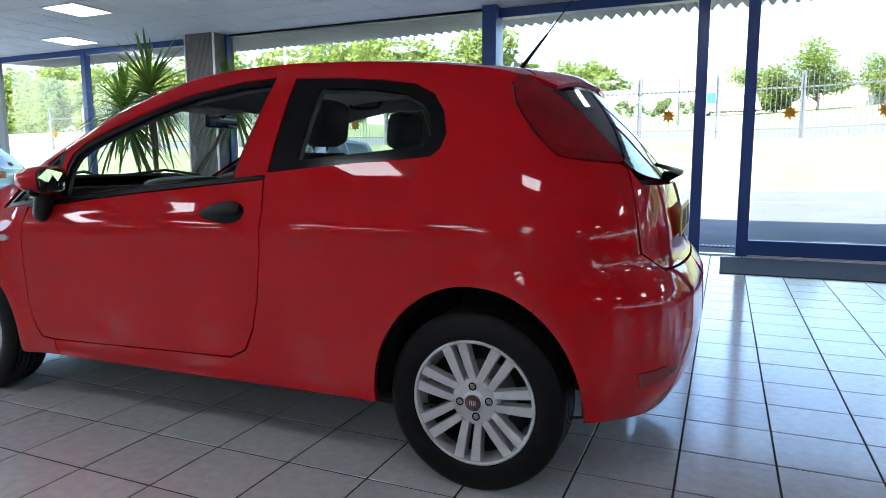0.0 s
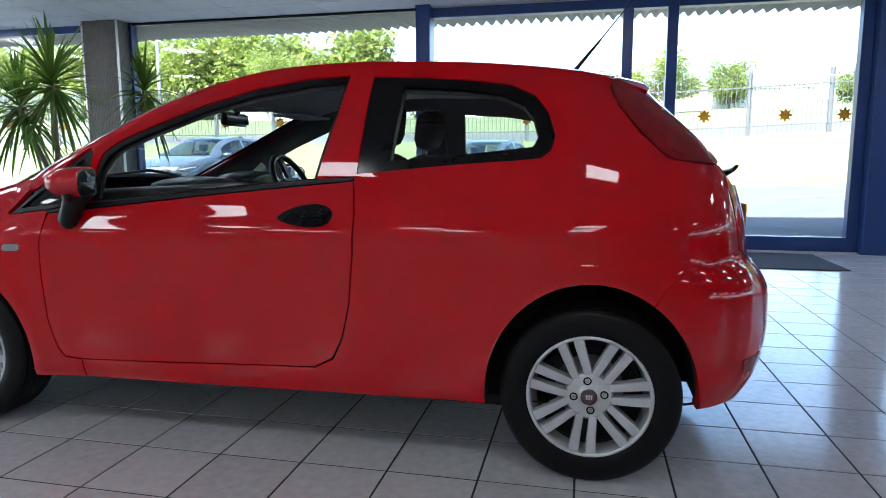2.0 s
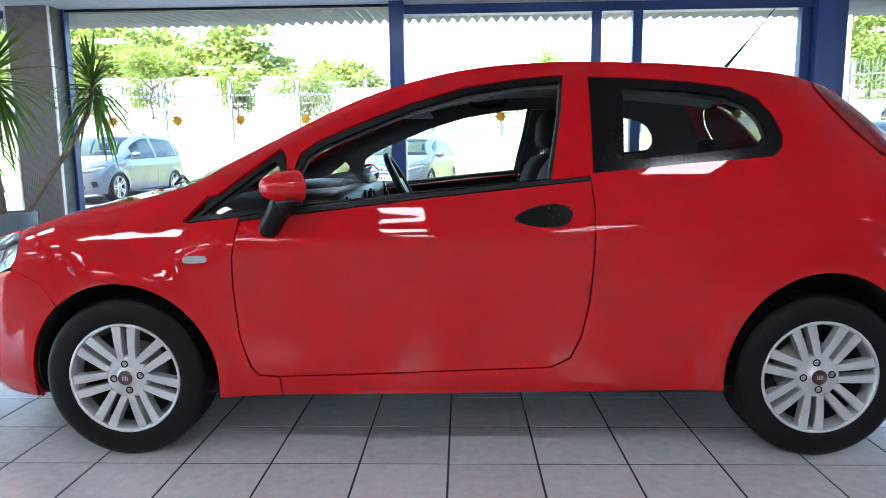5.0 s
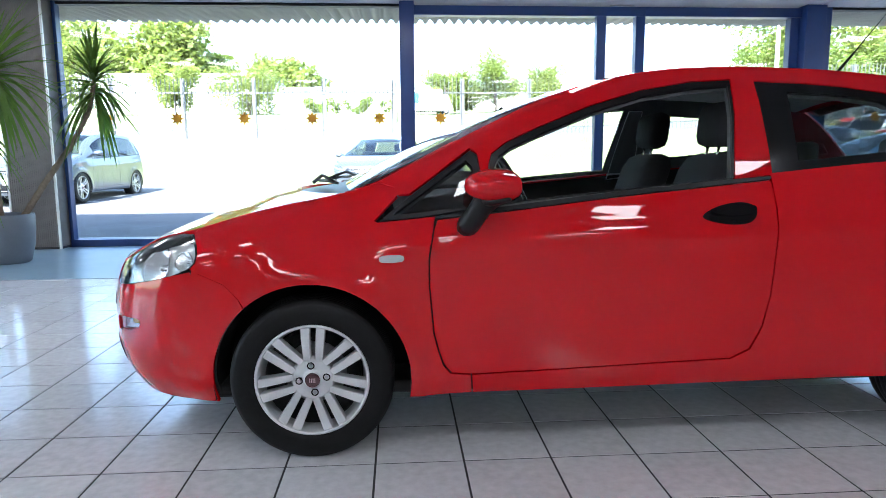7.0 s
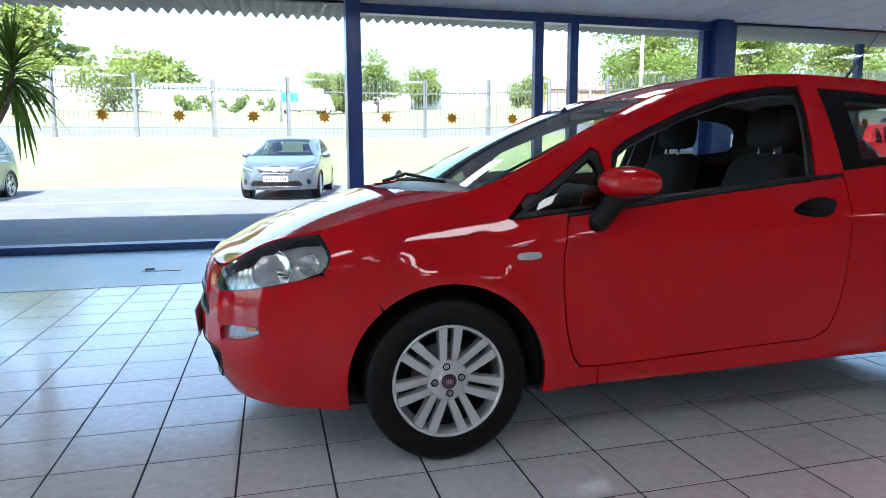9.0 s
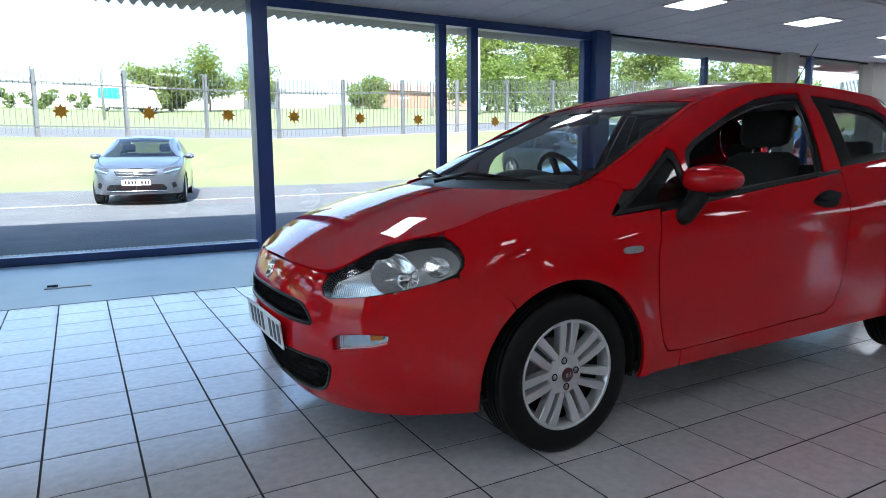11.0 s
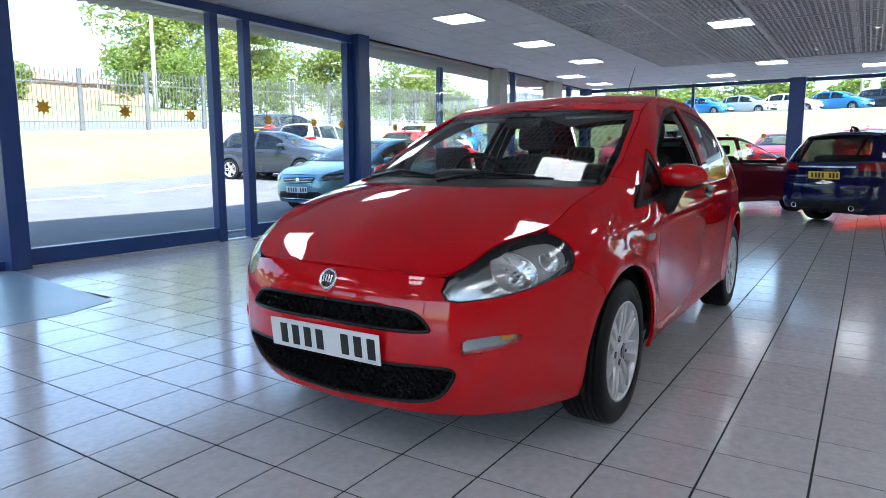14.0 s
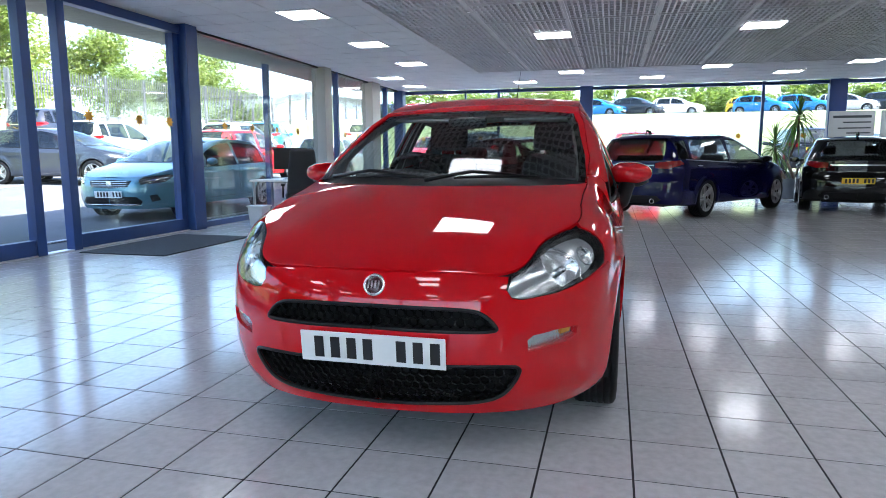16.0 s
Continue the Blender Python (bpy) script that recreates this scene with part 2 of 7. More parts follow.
from mathutils.geometry import delaunay_2d_cdt

# ---- building helpers ----
def mesh_of(name, verts, faces, smooth=False):
    me = bpy.data.meshes.new(name)
    me.from_pydata([tuple(v) for v in verts], [], [tuple(f) for f in faces])
    me.validate()
    me.update()
    if smooth:
        me.polygons.foreach_set("use_smooth", [True] * len(me.polygons))
    return me


def put(name, me, material, parent=None, label="", m=None):
    """Links a mesh as one object, under a thing or part if given."""
    ob = new(name, me)
    if material is not None and not me.materials:
        me.materials.append(material)
    if parent is not None:
        ob.parent = parent
    if m is not None:
        ob.matrix_basis = m
    if label:
        ob["label"] = label
    return ob


def part(name, bm, material, parent, label="", smooth=False):
    me = bpy.data.meshes.new(name)
    bm.to_mesh(me)
    bm.free()
    if smooth:
        me.polygons.foreach_set("use_smooth", [True] * len(me.polygons))
    return put(name, me, material, parent, label)


def box_bm(x0, x1, y0, y1, z0, z1, bevel=0.0, bm=None):
    b = bm or bmesh.new()
    r = bmesh.ops.create_cube(b, size=1.0)
    vs = r["verts"]
    for v in vs:
        v.co = Vector((x0 + (v.co.x + 0.5) * (x1 - x0), y0 + (v.co.y + 0.5) * (y1 - y0), z0 + (v.co.z + 0.5) * (z1 - z0)))
    if bevel:
        es = list({e for v in vs for e in v.link_edges})
        bmesh.ops.bevel(b, geom=es, offset=bevel, segments=2, affect="EDGES", profile=0.5)
    return b


def box(name, material, x0, x1, y0, y1, z0, z1, parent=None, label="", bevel=0.0):
    return part(name, box_bm(x0, x1, y0, y1, z0, z1, bevel), material, parent, label)


def boxes_mesh(name, items):
    """Many plain boxes (x0, x1, y0, y1, z0, z1) in one mesh."""
    vs, fs = [], []
    for x0, x1, y0, y1, z0, z1 in items:
        k = len(vs)
        vs += [(x, y, z) for z in (z0, z1) for y in (y0, y1) for x in (x0, x1)]
        fs += [(k, k + 2, k + 3, k + 1), (k + 4, k + 5, k + 7, k + 6), (k, k + 1, k + 5, k + 4),
               (k + 2, k + 6, k + 7, k + 3), (k, k + 4, k + 6, k + 2), (k + 1, k + 3, k + 7, k + 5)]
    return mesh_of(name, vs, fs)


def empty(name, m=None, label="", category="", group="", kind=""):
    ob = new(name)
    if m is not None:
        ob.matrix_basis = m
    return tagged(ob, label, category, group, kind)


def curve(pts):
    """A smooth function through (x, value) pairs (monotone-safe cubic)."""
    xs = [p[0] for p in pts]
    ys = [p[1] for p in pts]
    n = len(xs)
    d = [(ys[i + 1] - ys[i]) / (xs[i + 1] - xs[i]) for i in range(n - 1)]
    g = [d[0]] + [0.0 if d[i - 1] * d[i] <= 0 else 2 * d[i - 1] * d[i] / (d[i - 1] + d[i]) for i in range(1, n - 1)] + [d[-1]]

    def f(x):
        if x <= xs[0]:
            return ys[0] + g[0] * (x - xs[0]) * (0.0 if x < xs[0] - 0.5 else 1.0)
        if x >= xs[-1]:
            return ys[-1] + g[-1] * (x - xs[-1])
        i = 0
        while x > xs[i + 1]:
            i += 1
        h = xs[i + 1] - xs[i]
        t = (x - xs[i]) / h
        return (ys[i] * (1 + 2 * t) * (1 - t) ** 2 + ys[i + 1] * t * t * (3 - 2 * t)
                + h * (g[i] * t * (1 - t) ** 2 - g[i + 1] * t * t * (1 - t)))
    return f


def rounded(pts, n=6):
    """A closed smooth (Catmull-Rom) outline through 2D points."""
    out, k = [], len(pts)
    for i in range(k):
        p0, p1, p2, p3 = (np.array(pts[(i + j - 1) % k], float) for j in range(4))
        for s in range(n):
            t = s / n
            out.append(tuple(0.5 * (2 * p1 + (p2 - p0) * t + (2 * p0 - 5 * p1 + 4 * p2 - p3) * t * t + (3 * p1 - p0 - 3 * p2 + p3) * t ** 3)))
    return out


def lathe(profile, n=32, arc=2 * math.pi):
    """A surface of revolution about z from (radius, height) pairs, as (verts, faces)."""
    full = abs(arc - 2 * math.pi) < 1e-6
    m = n if full else n + 1
    vs = [(r * math.cos(arc * i / n), r * math.sin(arc * i / n), z) for i in range(m) for r, z in profile]
    k = len(profile)
    fs = []
    for i in range(n):
        a, b = i * k, ((i + 1) % m) * k
        for j in range(k - 1):
            fs.append((a + j, b + j, b + j + 1, a + j + 1))
    return vs, fs


def tube(path, radii, n=8, cap=True):
    """A round bar along a list of points, as (verts, faces)."""
    vs, fs = [], []
    P = [Vector(p) for p in path]
    for i, p in enumerate(P):
        d = (P[min(i + 1, len(P) - 1)] - P[max(i - 1, 0)]).normalized()
        a = d.orthogonal().normalized() if i == 0 else (a - d * a.dot(d)).normalized()
        b = d.cross(a)
        r = radii[i] if isinstance(radii, (list, tuple)) else radii
        vs += [tuple(p + (a * math.cos(2 * math.pi * k / n) + b * math.sin(2 * math.pi * k / n)) * r) for k in range(n)]
    for i in range(len(P) - 1):
        for k in range(n):
            fs.append((i * n + k, i * n + (k + 1) % n, (i + 1) * n + (k + 1) % n, (i + 1) * n + k))
    if cap:
        fs += [tuple(reversed(range(n))), tuple(range((len(P) - 1) * n, len(P) * n))]
    return vs, fs


def join(*vf):
    vs, fs = [], []
    for v, f in vf:
        k = len(vs)
        vs += list(v)
        fs += [tuple(i + k for i in q) for q in f]
    return vs, fs


# ---- showroom shell ----
XL, XR, YB, YW, ZC = -13.0, 12.8, -7.0, 8.1, 2.98
TILE, TX, TY = 0.3204, -4.187, 1.887        # tile pitch and one joint crossing

floor = tagged(box("floor", M_GROUT, XL, XR, YB, YW + 0.16, -0.10, -0.0022), "glossy pale grey ceramic tile floor with dark joints", "floor", kind="structure")
sheet = tagged(box("floor_sheet", M_CARPET, -13, -3.38, 5.78, YW - 0.06, -0.002, 0.003), "blue-grey smooth floor sheet beside the windows", "flooring", kind="structure")
vs = [(-3.38, 5.78, 0.003), (-2.98, 5.92, 0.003), (-2.76, 7.78, 0.003), (-2.76, 8.04, 0.003), (-3.38, 8.04, 0.003)]
put("floor_sheet_end", mesh_of("floor_sheet_end", vs + [(x, y, -0.004) for x, y, z in vs],
    [(0, 1, 2, 3, 4)] + [(i, i + 5, (i + 1) % 5 + 5, (i + 1) % 5) for i in range(5)]), M_CARPET, sheet)
entrance = tagged(box("entrance_mat", M_MAT, 0.08, 1.88, 6.75, 7.88, 0.0, 0.012, bevel=0.004), "dark grey ribbed entrance mat on the tiles", "mat")
fbox = empty("floor_socket", label="flush metal floor socket box with an open lid", category="floor socket")
box("socket_plate", M_STEEL, -4.95, -4.6, 6.50, 6.62, 0.003, 0.009, fbox)
box("socket_cover", M_BLACK, -4.93, -4.85, 6.57, 6.61, 0.009, 0.022, fbox)

# walls behind and beside the camera, and the strip of wall over the far windows
tagged(box("wall_south", M_GREYWALL, XL - 0.2, XR + 0.2, YB - 0.2, YB, -0.1, 4.3), "grey painted showroom back wall", "wall", kind="structure")
tagged(box("parapet_west", M_WHITE, XL - 0.2, XL, YB, YW + 0.2, ZC - 0.1, 4.3), "white fascia over the west windows", "fascia", kind="structure")
wwest = empty("west_wall_frame", label="blue posts of the glazed west wall", category="window frame", kind="structure")
for y in (-1.0, 2.0, 5.0, 8.0):
    box("post", M_BLUE, XL - 0.16, XL - 0.02, y - 0.06, y + 0.06, 0, ZC - 0.1, wwest, bevel=0.006)
box("sill", M_BLUE, XL - 0.16, XL - 0.02, -1.06, YW + 0.2, -0.1, 0.08, wwest)
tagged(box("wall_west", M_GREYWALL, XL - 0.2, XL, YB, -1.06, -0.1, ZC - 0.1), "grey painted showroom end wall", "wall", kind="structure")
tagged(box("parapet_north", M_WHITE, XL, XR + 0.2, YW + 0.16, YW + 0.3, ZC + 0.06, 4.3), "white fascia over the shop front", "fascia", kind="structure")
tagged(box("parapet_east", M_WHITE, XR, XR + 0.2, YB, YW + 0.16, ZC + 0.02, 4.3), "white fascia over the end windows", "fascia", kind="structure")
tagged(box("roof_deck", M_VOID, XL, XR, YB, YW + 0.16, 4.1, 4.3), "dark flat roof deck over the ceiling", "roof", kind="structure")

# ceiling: plain tiles by the windows, open metal slats over the middle
SX1, SY1 = 9.0, 5.05
lamps = [(2.03 + 2.45 * k, 5.79) for k in range(-5, 3)] + [(9.15, 7.0), (11.1, 7.0), (-9.75, 7.2)]
lamps += [(9.17, 2.68), (10.7, 0.85), (8.98, -0.38), (10.45, -2.1), (9.0, -3.2), (10.9, 3.95), (11.0, -4.6)]
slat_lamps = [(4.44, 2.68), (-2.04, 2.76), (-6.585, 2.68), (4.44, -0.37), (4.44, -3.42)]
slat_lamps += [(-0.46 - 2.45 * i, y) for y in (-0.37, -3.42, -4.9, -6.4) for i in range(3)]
# unseen lamps added at the west end to brighten the car's front
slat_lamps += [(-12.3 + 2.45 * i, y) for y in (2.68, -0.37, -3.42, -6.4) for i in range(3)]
items = []
for k in range(-26, 19):
    x = 2.02 + 0.6 * k
    if XL < x < XR:
        items.append((x - 0.005, x + 0.005, (SY1 if x < SX1 else YB), YW, ZC - 0.004, ZC + 0.004))
for k in range(-22, 5):
    y = 5.78 + 0.6 * k
    if YB < y < YW:
        items.append(((XL if y > SY1 else SX1), XR, y - 0.005, y + 0.005, ZC - 0.0035, ZC + 0.004))
tbar = boxes_mesh("ceiling_bars", items)
me = boxes_mesh("ceiling", [(XL, XR, SY1, YW + 0.16, ZC, ZC + 0.03), (SX1, XR, YB, SY1, ZC, ZC + 0.03)])
ceiling = tagged(put("ceiling", me, M_CEIL), "white suspended tile ceiling with a slatted metal field", "ceiling", kind="structure")
put("ceiling_bars", tbar, M_TBAR, ceiling)
# dark sheet stands in for the unlit space above the slats
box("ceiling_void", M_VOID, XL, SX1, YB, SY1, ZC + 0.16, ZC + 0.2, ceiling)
items, y = [], YB + 0.02
while y < SY1 - 0.03:
    items.append((XL, SX1 - 0.02, y, y + 0.024, ZC + 0.004, ZC + 0.045))
    y += 0.075
x = XL + 0.03
while x < SX1 - 0.05:
    items.append((x, x + 0.03, YB, SY1, ZC + 0.006, ZC + 0.04))
    x += 0.15
bars = []
for k in range(0, 22):
    x = SX1 - 0.6 - 1.2 * k
    if x > XL:
        bars.append((x - 0.008, x + 0.008, YB, SY1, ZC - 0.006, ZC + 0.05))
put("ceiling_slats", boxes_mesh("ceiling_slats", items), M_SLAT, ceiling)
items = [(XL, SX1 + 0.03, SY1 - 0.03, SY1 + 0.03, ZC - 0.012, ZC + 0.16), (SX1 - 0.03, SX1 + 0.03, YB, SY1 - 0.03, ZC - 0.012, ZC + 0.16)]
items += [(XL, SX1 - 0.03, 3.85 - 1.2 * k, 3.89 - 1.2 * k, ZC - 0.006, ZC + 0.05) for k in range(9)]
put("ceiling_edge", boxes_mesh("ceiling_edge", items + bars), M_TBAR, ceiling)

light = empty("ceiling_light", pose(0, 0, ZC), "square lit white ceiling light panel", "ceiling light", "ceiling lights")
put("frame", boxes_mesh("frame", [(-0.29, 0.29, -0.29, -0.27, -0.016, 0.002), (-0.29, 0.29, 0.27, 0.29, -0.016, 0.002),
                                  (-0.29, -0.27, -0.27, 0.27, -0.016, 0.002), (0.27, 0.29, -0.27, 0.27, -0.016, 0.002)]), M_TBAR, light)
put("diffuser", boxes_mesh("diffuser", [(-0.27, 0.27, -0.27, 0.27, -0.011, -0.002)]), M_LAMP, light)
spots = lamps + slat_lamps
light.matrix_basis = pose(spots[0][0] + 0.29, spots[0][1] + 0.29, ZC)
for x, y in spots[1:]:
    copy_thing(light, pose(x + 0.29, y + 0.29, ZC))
downlight = empty("downlight", pose(6.3, 1.2, ZC), "small round recessed ceiling spotlight", "spotlight", "spotlights")
v, f = lathe([(0.02, 0.01), (0.035, -0.006), (0.05, -0.008), (0.055, 0.004)], 20)
put("ring", mesh_of("ring", v, f, True), M_ALU, downlight)
v, f = lathe([(0.0, -0.001), (0.03, -0.001)], 16)
put("lens", mesh_of("lens", v, f), M_LAMP, downlight)
for x, y in ((6.3, 3.9), (6.3, -1.4), (8.1, 2.1), (8.1, -0.8), (2.8, 3.9), (2.8, 1.2), (8.2, 4.4), (1.0, 4.2)):
    copy_thing(downlight, pose(x, y, ZC))

# shop front along y = YW
def pane(name, x0, x1, z0, z1, y=YW + 0.08, parent=None, axis="x"):
    if axis == "x":
        me = boxes_mesh(name, [(x0, x1, y - 0.004, y + 0.004, z0, z1)])
    else:
        me = boxes_mesh(name, [(y - 0.004, y + 0.004, x0, x1, z0, z1)])
    ob = put(name, me, M_PANE, parent)
    ob.visible_shadow = False
    return ob


def star(parent, at, r=0.085):
    n, vs = 8, []
    for i in range(2 * n):
        rr = r if i % 2 == 0 else r * 0.55
        a = math.pi * i / n
        vs.append((rr * math.sin(a), 0, rr * math.cos(a)))
    k = len(vs)
    vs += [(x, 0.002, z) for x, y, z in vs]
    fs = [tuple(range(k)), tuple(reversed(range(k, 2 * k)))] + [(i, (i + 1) % k, (i + 1) % k + k, i + k) for i in range(k)]
    return put("star_sticker", mesh_of("star_sticker", vs, fs), M_STAR, parent, "orange vinyl star on the glass", m=pose(*at))


def window(name, x0, x1, z0, z1, label, stars=(), sill=True):
    w = empty(name, label=label, category="window", kind="structure")
    pane("pane", x0 + 0.02, x1 - 0.02, z0 + 0.02, z1, parent=w)
    if sill:
        box("window_sill", M_BLUE, x0, x1, YW, YW + 0.16, 0.0, z0 + 0.02, w, bevel=0.004)
    for sx in stars:
        star(w, (sx, YW + 0.068, 1.585))
    return w


# unseen pane at i = 2 added to bring daylight on to the car
for i in range(2, 5):
    wq = empty("window_%d" % (20 + i), label="tall window in the glazed west wall", category="window", kind="structure")
    pane("pane", -6.94 + 3 * i, -4.06 + 3 * i, 0.08, ZC - 0.1, XL - 0.09, wq, "y")
SZ = 0.065
window("window_1", -6.92, -2.77, SZ, ZC - 0.03, "tall shop window with orange star stickers", (-6.41, -5.56, -4.735, -3.89, -3.04))
window("window_2", -2.59, -0.27, 0.17, 2.83, "sliding entrance panel with blue frame and star stickers", (-2.26, -1.39, -0.55), False)
window("window_3", 0.355, 2.30, 0.17, 2.83, "sliding entrance panel with blue frame and star stickers", (0.70, 1.58, 2.2), False)
window("window_4", 2.86, 7.12, SZ, ZC - 0.03, "tall shop window with orange star stickers", (3.59, 4.44, 5.32, 6.17))
window("window_5", 7.55, 8.04, SZ, ZC - 0.03, "narrow shop window beside the column", (7.8,))
window("window_6", 8.12, 10.0, SZ, ZC - 0.03, "shop window", (8.6, 9.4))
window("window_7", 10.7, 12.5, SZ, ZC - 0.03, "shop window by the corner", ())
window("window_8", -9.95, -7.5, SZ, 2.88, "shop window behind the potted yuccas", (-8.2, -9.1))
window("window_9", -12.3, -10.05, SZ, 2.88, "shop window near the far end", (-10.9,))
frames = empty("shopfront_frame", label="blue powder-coated shop front posts and rails", category="shop front", kind="structure")
for x0, x1, y0, y1, z0, z1 in ((-2.77, -2.59, YW - 0.14, YW + 0.14, 0, ZC), (-0.27, -0.15, YW - 0.02, YW + 0.1, 0, 2.84), (0.235, 0.355, YW - 0.02, YW + 0.1, 0, 2.84),
                               (2.42, 2.69, YW - 0.12, YW + 0.2, 0, ZC), (2.30, 2.42, YW + 0.02, YW + 0.14, 0, 2.84), (2.69, 2.86, YW + 0.03, YW + 0.15, 0, ZC),
                               (8.04, 8.12, YW, YW + 0.12, 0, ZC), (11.38, 11.5, YW, YW + 0.12, 0, ZC), (5.24, 5.34, YW + 0.2, YW + 0.3, 0, 2.8),
                               (-10.05, -9.95, YW, YW + 0.12, 0, ZC), (12.5, 12.8, YW - 0.1, YW + 0.16, 0, ZC), (-6.94, -6.9, YW, YW + 0.12, 0, ZC)):
    box("post", M_BLUE, x0, x1, y0, y1, z0, z1, frames, bevel=0.006)
for x0, x1, y0, y1, z0, z1 in ((-2.59, 0.355, YW - 0.02, YW + 0.12, 2.84, 2.955), (0.355, 2.42, YW - 0.02, YW + 0.12, 2.84, 2.955), (-2.59, -0.27, YW, YW + 0.1, 0.015, 0.18), (0.355, 2.30, YW, YW + 0.1, 0.015, 0.18),
                               (-12.3, -7.5, YW + 0.02, YW + 0.12, 2.88, 2.98)):
    box("rail", M_BLUE, x0, x1, y0, y1, z0, z1, frames, bevel=0.006)
for x0, x1 in ((-6.92, -2.77), (2.86, 7.12), (7.55, 12.5)):
    box("head_trim", M_BLACK, x0, x1, YW + 0.03, YW + 0.13, ZC - 0.035, ZC - 0.002, frames)
box("door_closer", M_ALU, -0.1, 0.2, YW - 0.03, YW + 0.05, 2.955, 2.975, frames)
box("door_track", M_ALU, -2.59, 2.42, YW - 0.01, YW + 0.11, 0.0, 0.014, frames)

# columns
def column(x0, x1, y0, y1, material, label, ribs):
    c = empty("column", label=label, category="column", kind="structure")
    box("core", material, x0 + 0.012, x1 - 0.012, y0 + 0.012, y1, 0, ZC, c)
    if ribs:
        n = int((x1 - x0) / 0.024)
        put("reeding", boxes_mesh("reeding", [(x0 + 0.012 + 0.024 * i, x0 + 0.03 + 0.024 * i, y0 + 0.004, y0 + 0.012, 0.03, ZC - 0.01) for i in range(n)]), material, c)
        n = int((y1 - y0) / 0.024)
        for sx in (x0 + 0.004, x1 - 0.012):
            put("reeding", boxes_mesh("reeding", [(sx, sx + 0.008, y0 + 0.012 + 0.024 * i, y0 + 0.03 + 0.024 * i, 0.03, ZC - 0.01) for i in range(n)]), material, c)
        for ex, ey in ((x1 - 0.02, y0), (x0 - 0.004, y0)):
            box("edge_strip", M_ALU, ex, ex + 0.024, ey - 0.004, ey + 0.02, 0, ZC - 0.002, c)
        box("plinth", M_BLACK, x0, x1, y0, y1, 0, 0.03, c)
    return c


column(-7.5, -6.94, 7.86, 8.3, M_CLAD, "grey reeded column with pale metal edges", True)
column(7.13, 7.5, 7.98, 8.3, M_COLUMN, "plain beige square column", False)
column(-12.75, -12.35, 7.9, 8.3, M_COLUMN, "plain beige square column", False)
column(10.05, 10.65, 8.0, 8.3, M_COLUMN, "plain beige square column", False)

# glazed end wall along x = XR
ends = [(-7.0, -3.65), (-3.25, -1.76), (-1.69, 2.56), (2.95, 5.17), (5.24, 8.1)]
eframe = empty("end_wall_frame", label="blue posts of the glazed end wall", category="window frame", kind="structure")
for i, (y0, y1) in enumerate(ends):
    w = empty("window_%d" % (10 + i), label="tall window in the glazed end wall", category="window", kind="structure")
    pane("pane", y0, y1, 0.05, ZC - 0.1, XR + 0.06, w, "y")
    box("window_sill", M_BLUE, XR, XR + 0.12, y0, y1, 0, 0.06, w)
    for k in range(int((y1 - y0) / 0.86)):
        s = star(w, (XR + 0.045, y0 + 0.5 + 0.86 * k, 1.585))
        s.matrix_basis = pose(XR + 0.045, y0 + 0.5 + 0.86 * k, 1.585, 0, 0, 90)
for y0, y1, w in ((2.58, 2.93, 0.2), (-1.76, -1.69, 0.1), (-3.65, -3.25, 0.2), (5.17, 5.24, 0.1), (6.15, 6.2, 0.1)):
    box("post", M_BLUE, XR - w / 2, XR + w / 2, y0, y1, 0, ZC, eframe, bevel=0.006)
box("rail", M_BLUE, XR, XR + 0.12, YB, YW, ZC - 0.1, ZC - 0.01, eframe)

# canopy outside the windows
n, cols = 700, []
prof = [(XL + (XR - XL) * i / n) for i in range(n + 1)]
vs = [(x, y, z + 0.042 * math.sin(2 * math.pi * x / 0.146) + t) for y, z, t in ((YW + 0.17, 3.0, 0), (YW + 1.75, 3.10, 0), (YW + 1.75, 3.10, 0.008), (YW + 0.17, 3.0, 0.008)) for x in prof]
fs = [(r * (n + 1) + i, r * (n + 1) + i + 1, (r + 1) * (n + 1) + i + 1, (r + 1) * (n + 1) + i) for r in range(3) for i in range(n)]
canopy = empty("canopy", label="corrugated cement canopy over the shop front", category="canopy", kind="structure")
put("sheet", mesh_of("sheet", vs, fs, True), M_CORR, canopy)
for k in range(11):
    x = XL + 0.6 + 2.45 * k
    box("bracket", M_STEEL, x, x + 0.06, YW + 0.17, YW + 1.6, 3.13, 3.2, canopy)

# ---- outside ground ----
def smooth01(a, b, v):
    t = min(1, max(0, (v - a) / (b - a)))
    return t * t * (3 - 2 * t)


def ground_z(x, y):
    """The yard climbs gently from the shop front, then a grass bank, then rising land."""
    zn = 0.03 * max(0, min(y, 19) - 8.6) - 0.03 + 1.55 * smooth01(18.5, 26, y) + 0.085 * max(0, min(y, 150) - 27)
    zn += 0.045 * max(0, min(x, 30) - 3) * smooth01(9, 15, y)
    ze = -0.05 + 0.5 * smooth01(15, 20, x) + 3.7 * smooth01(24, 46, x) + 0.04 * max(0, min(x, 150) - 50)
    z = max(zn, ze) if y > 8.5 else ze - 0.001
    if XL - 0.3 < x < XR + 0.3 and y < 8.25:
        z = -0.16
    return z


def axis(fine):
    vals = [-400, -250, -160, -110, -80, -60, -45] + fine + [60, 75, 90, 110, 130, 150, 190, 260, 400]
    return sorted(set(vals))


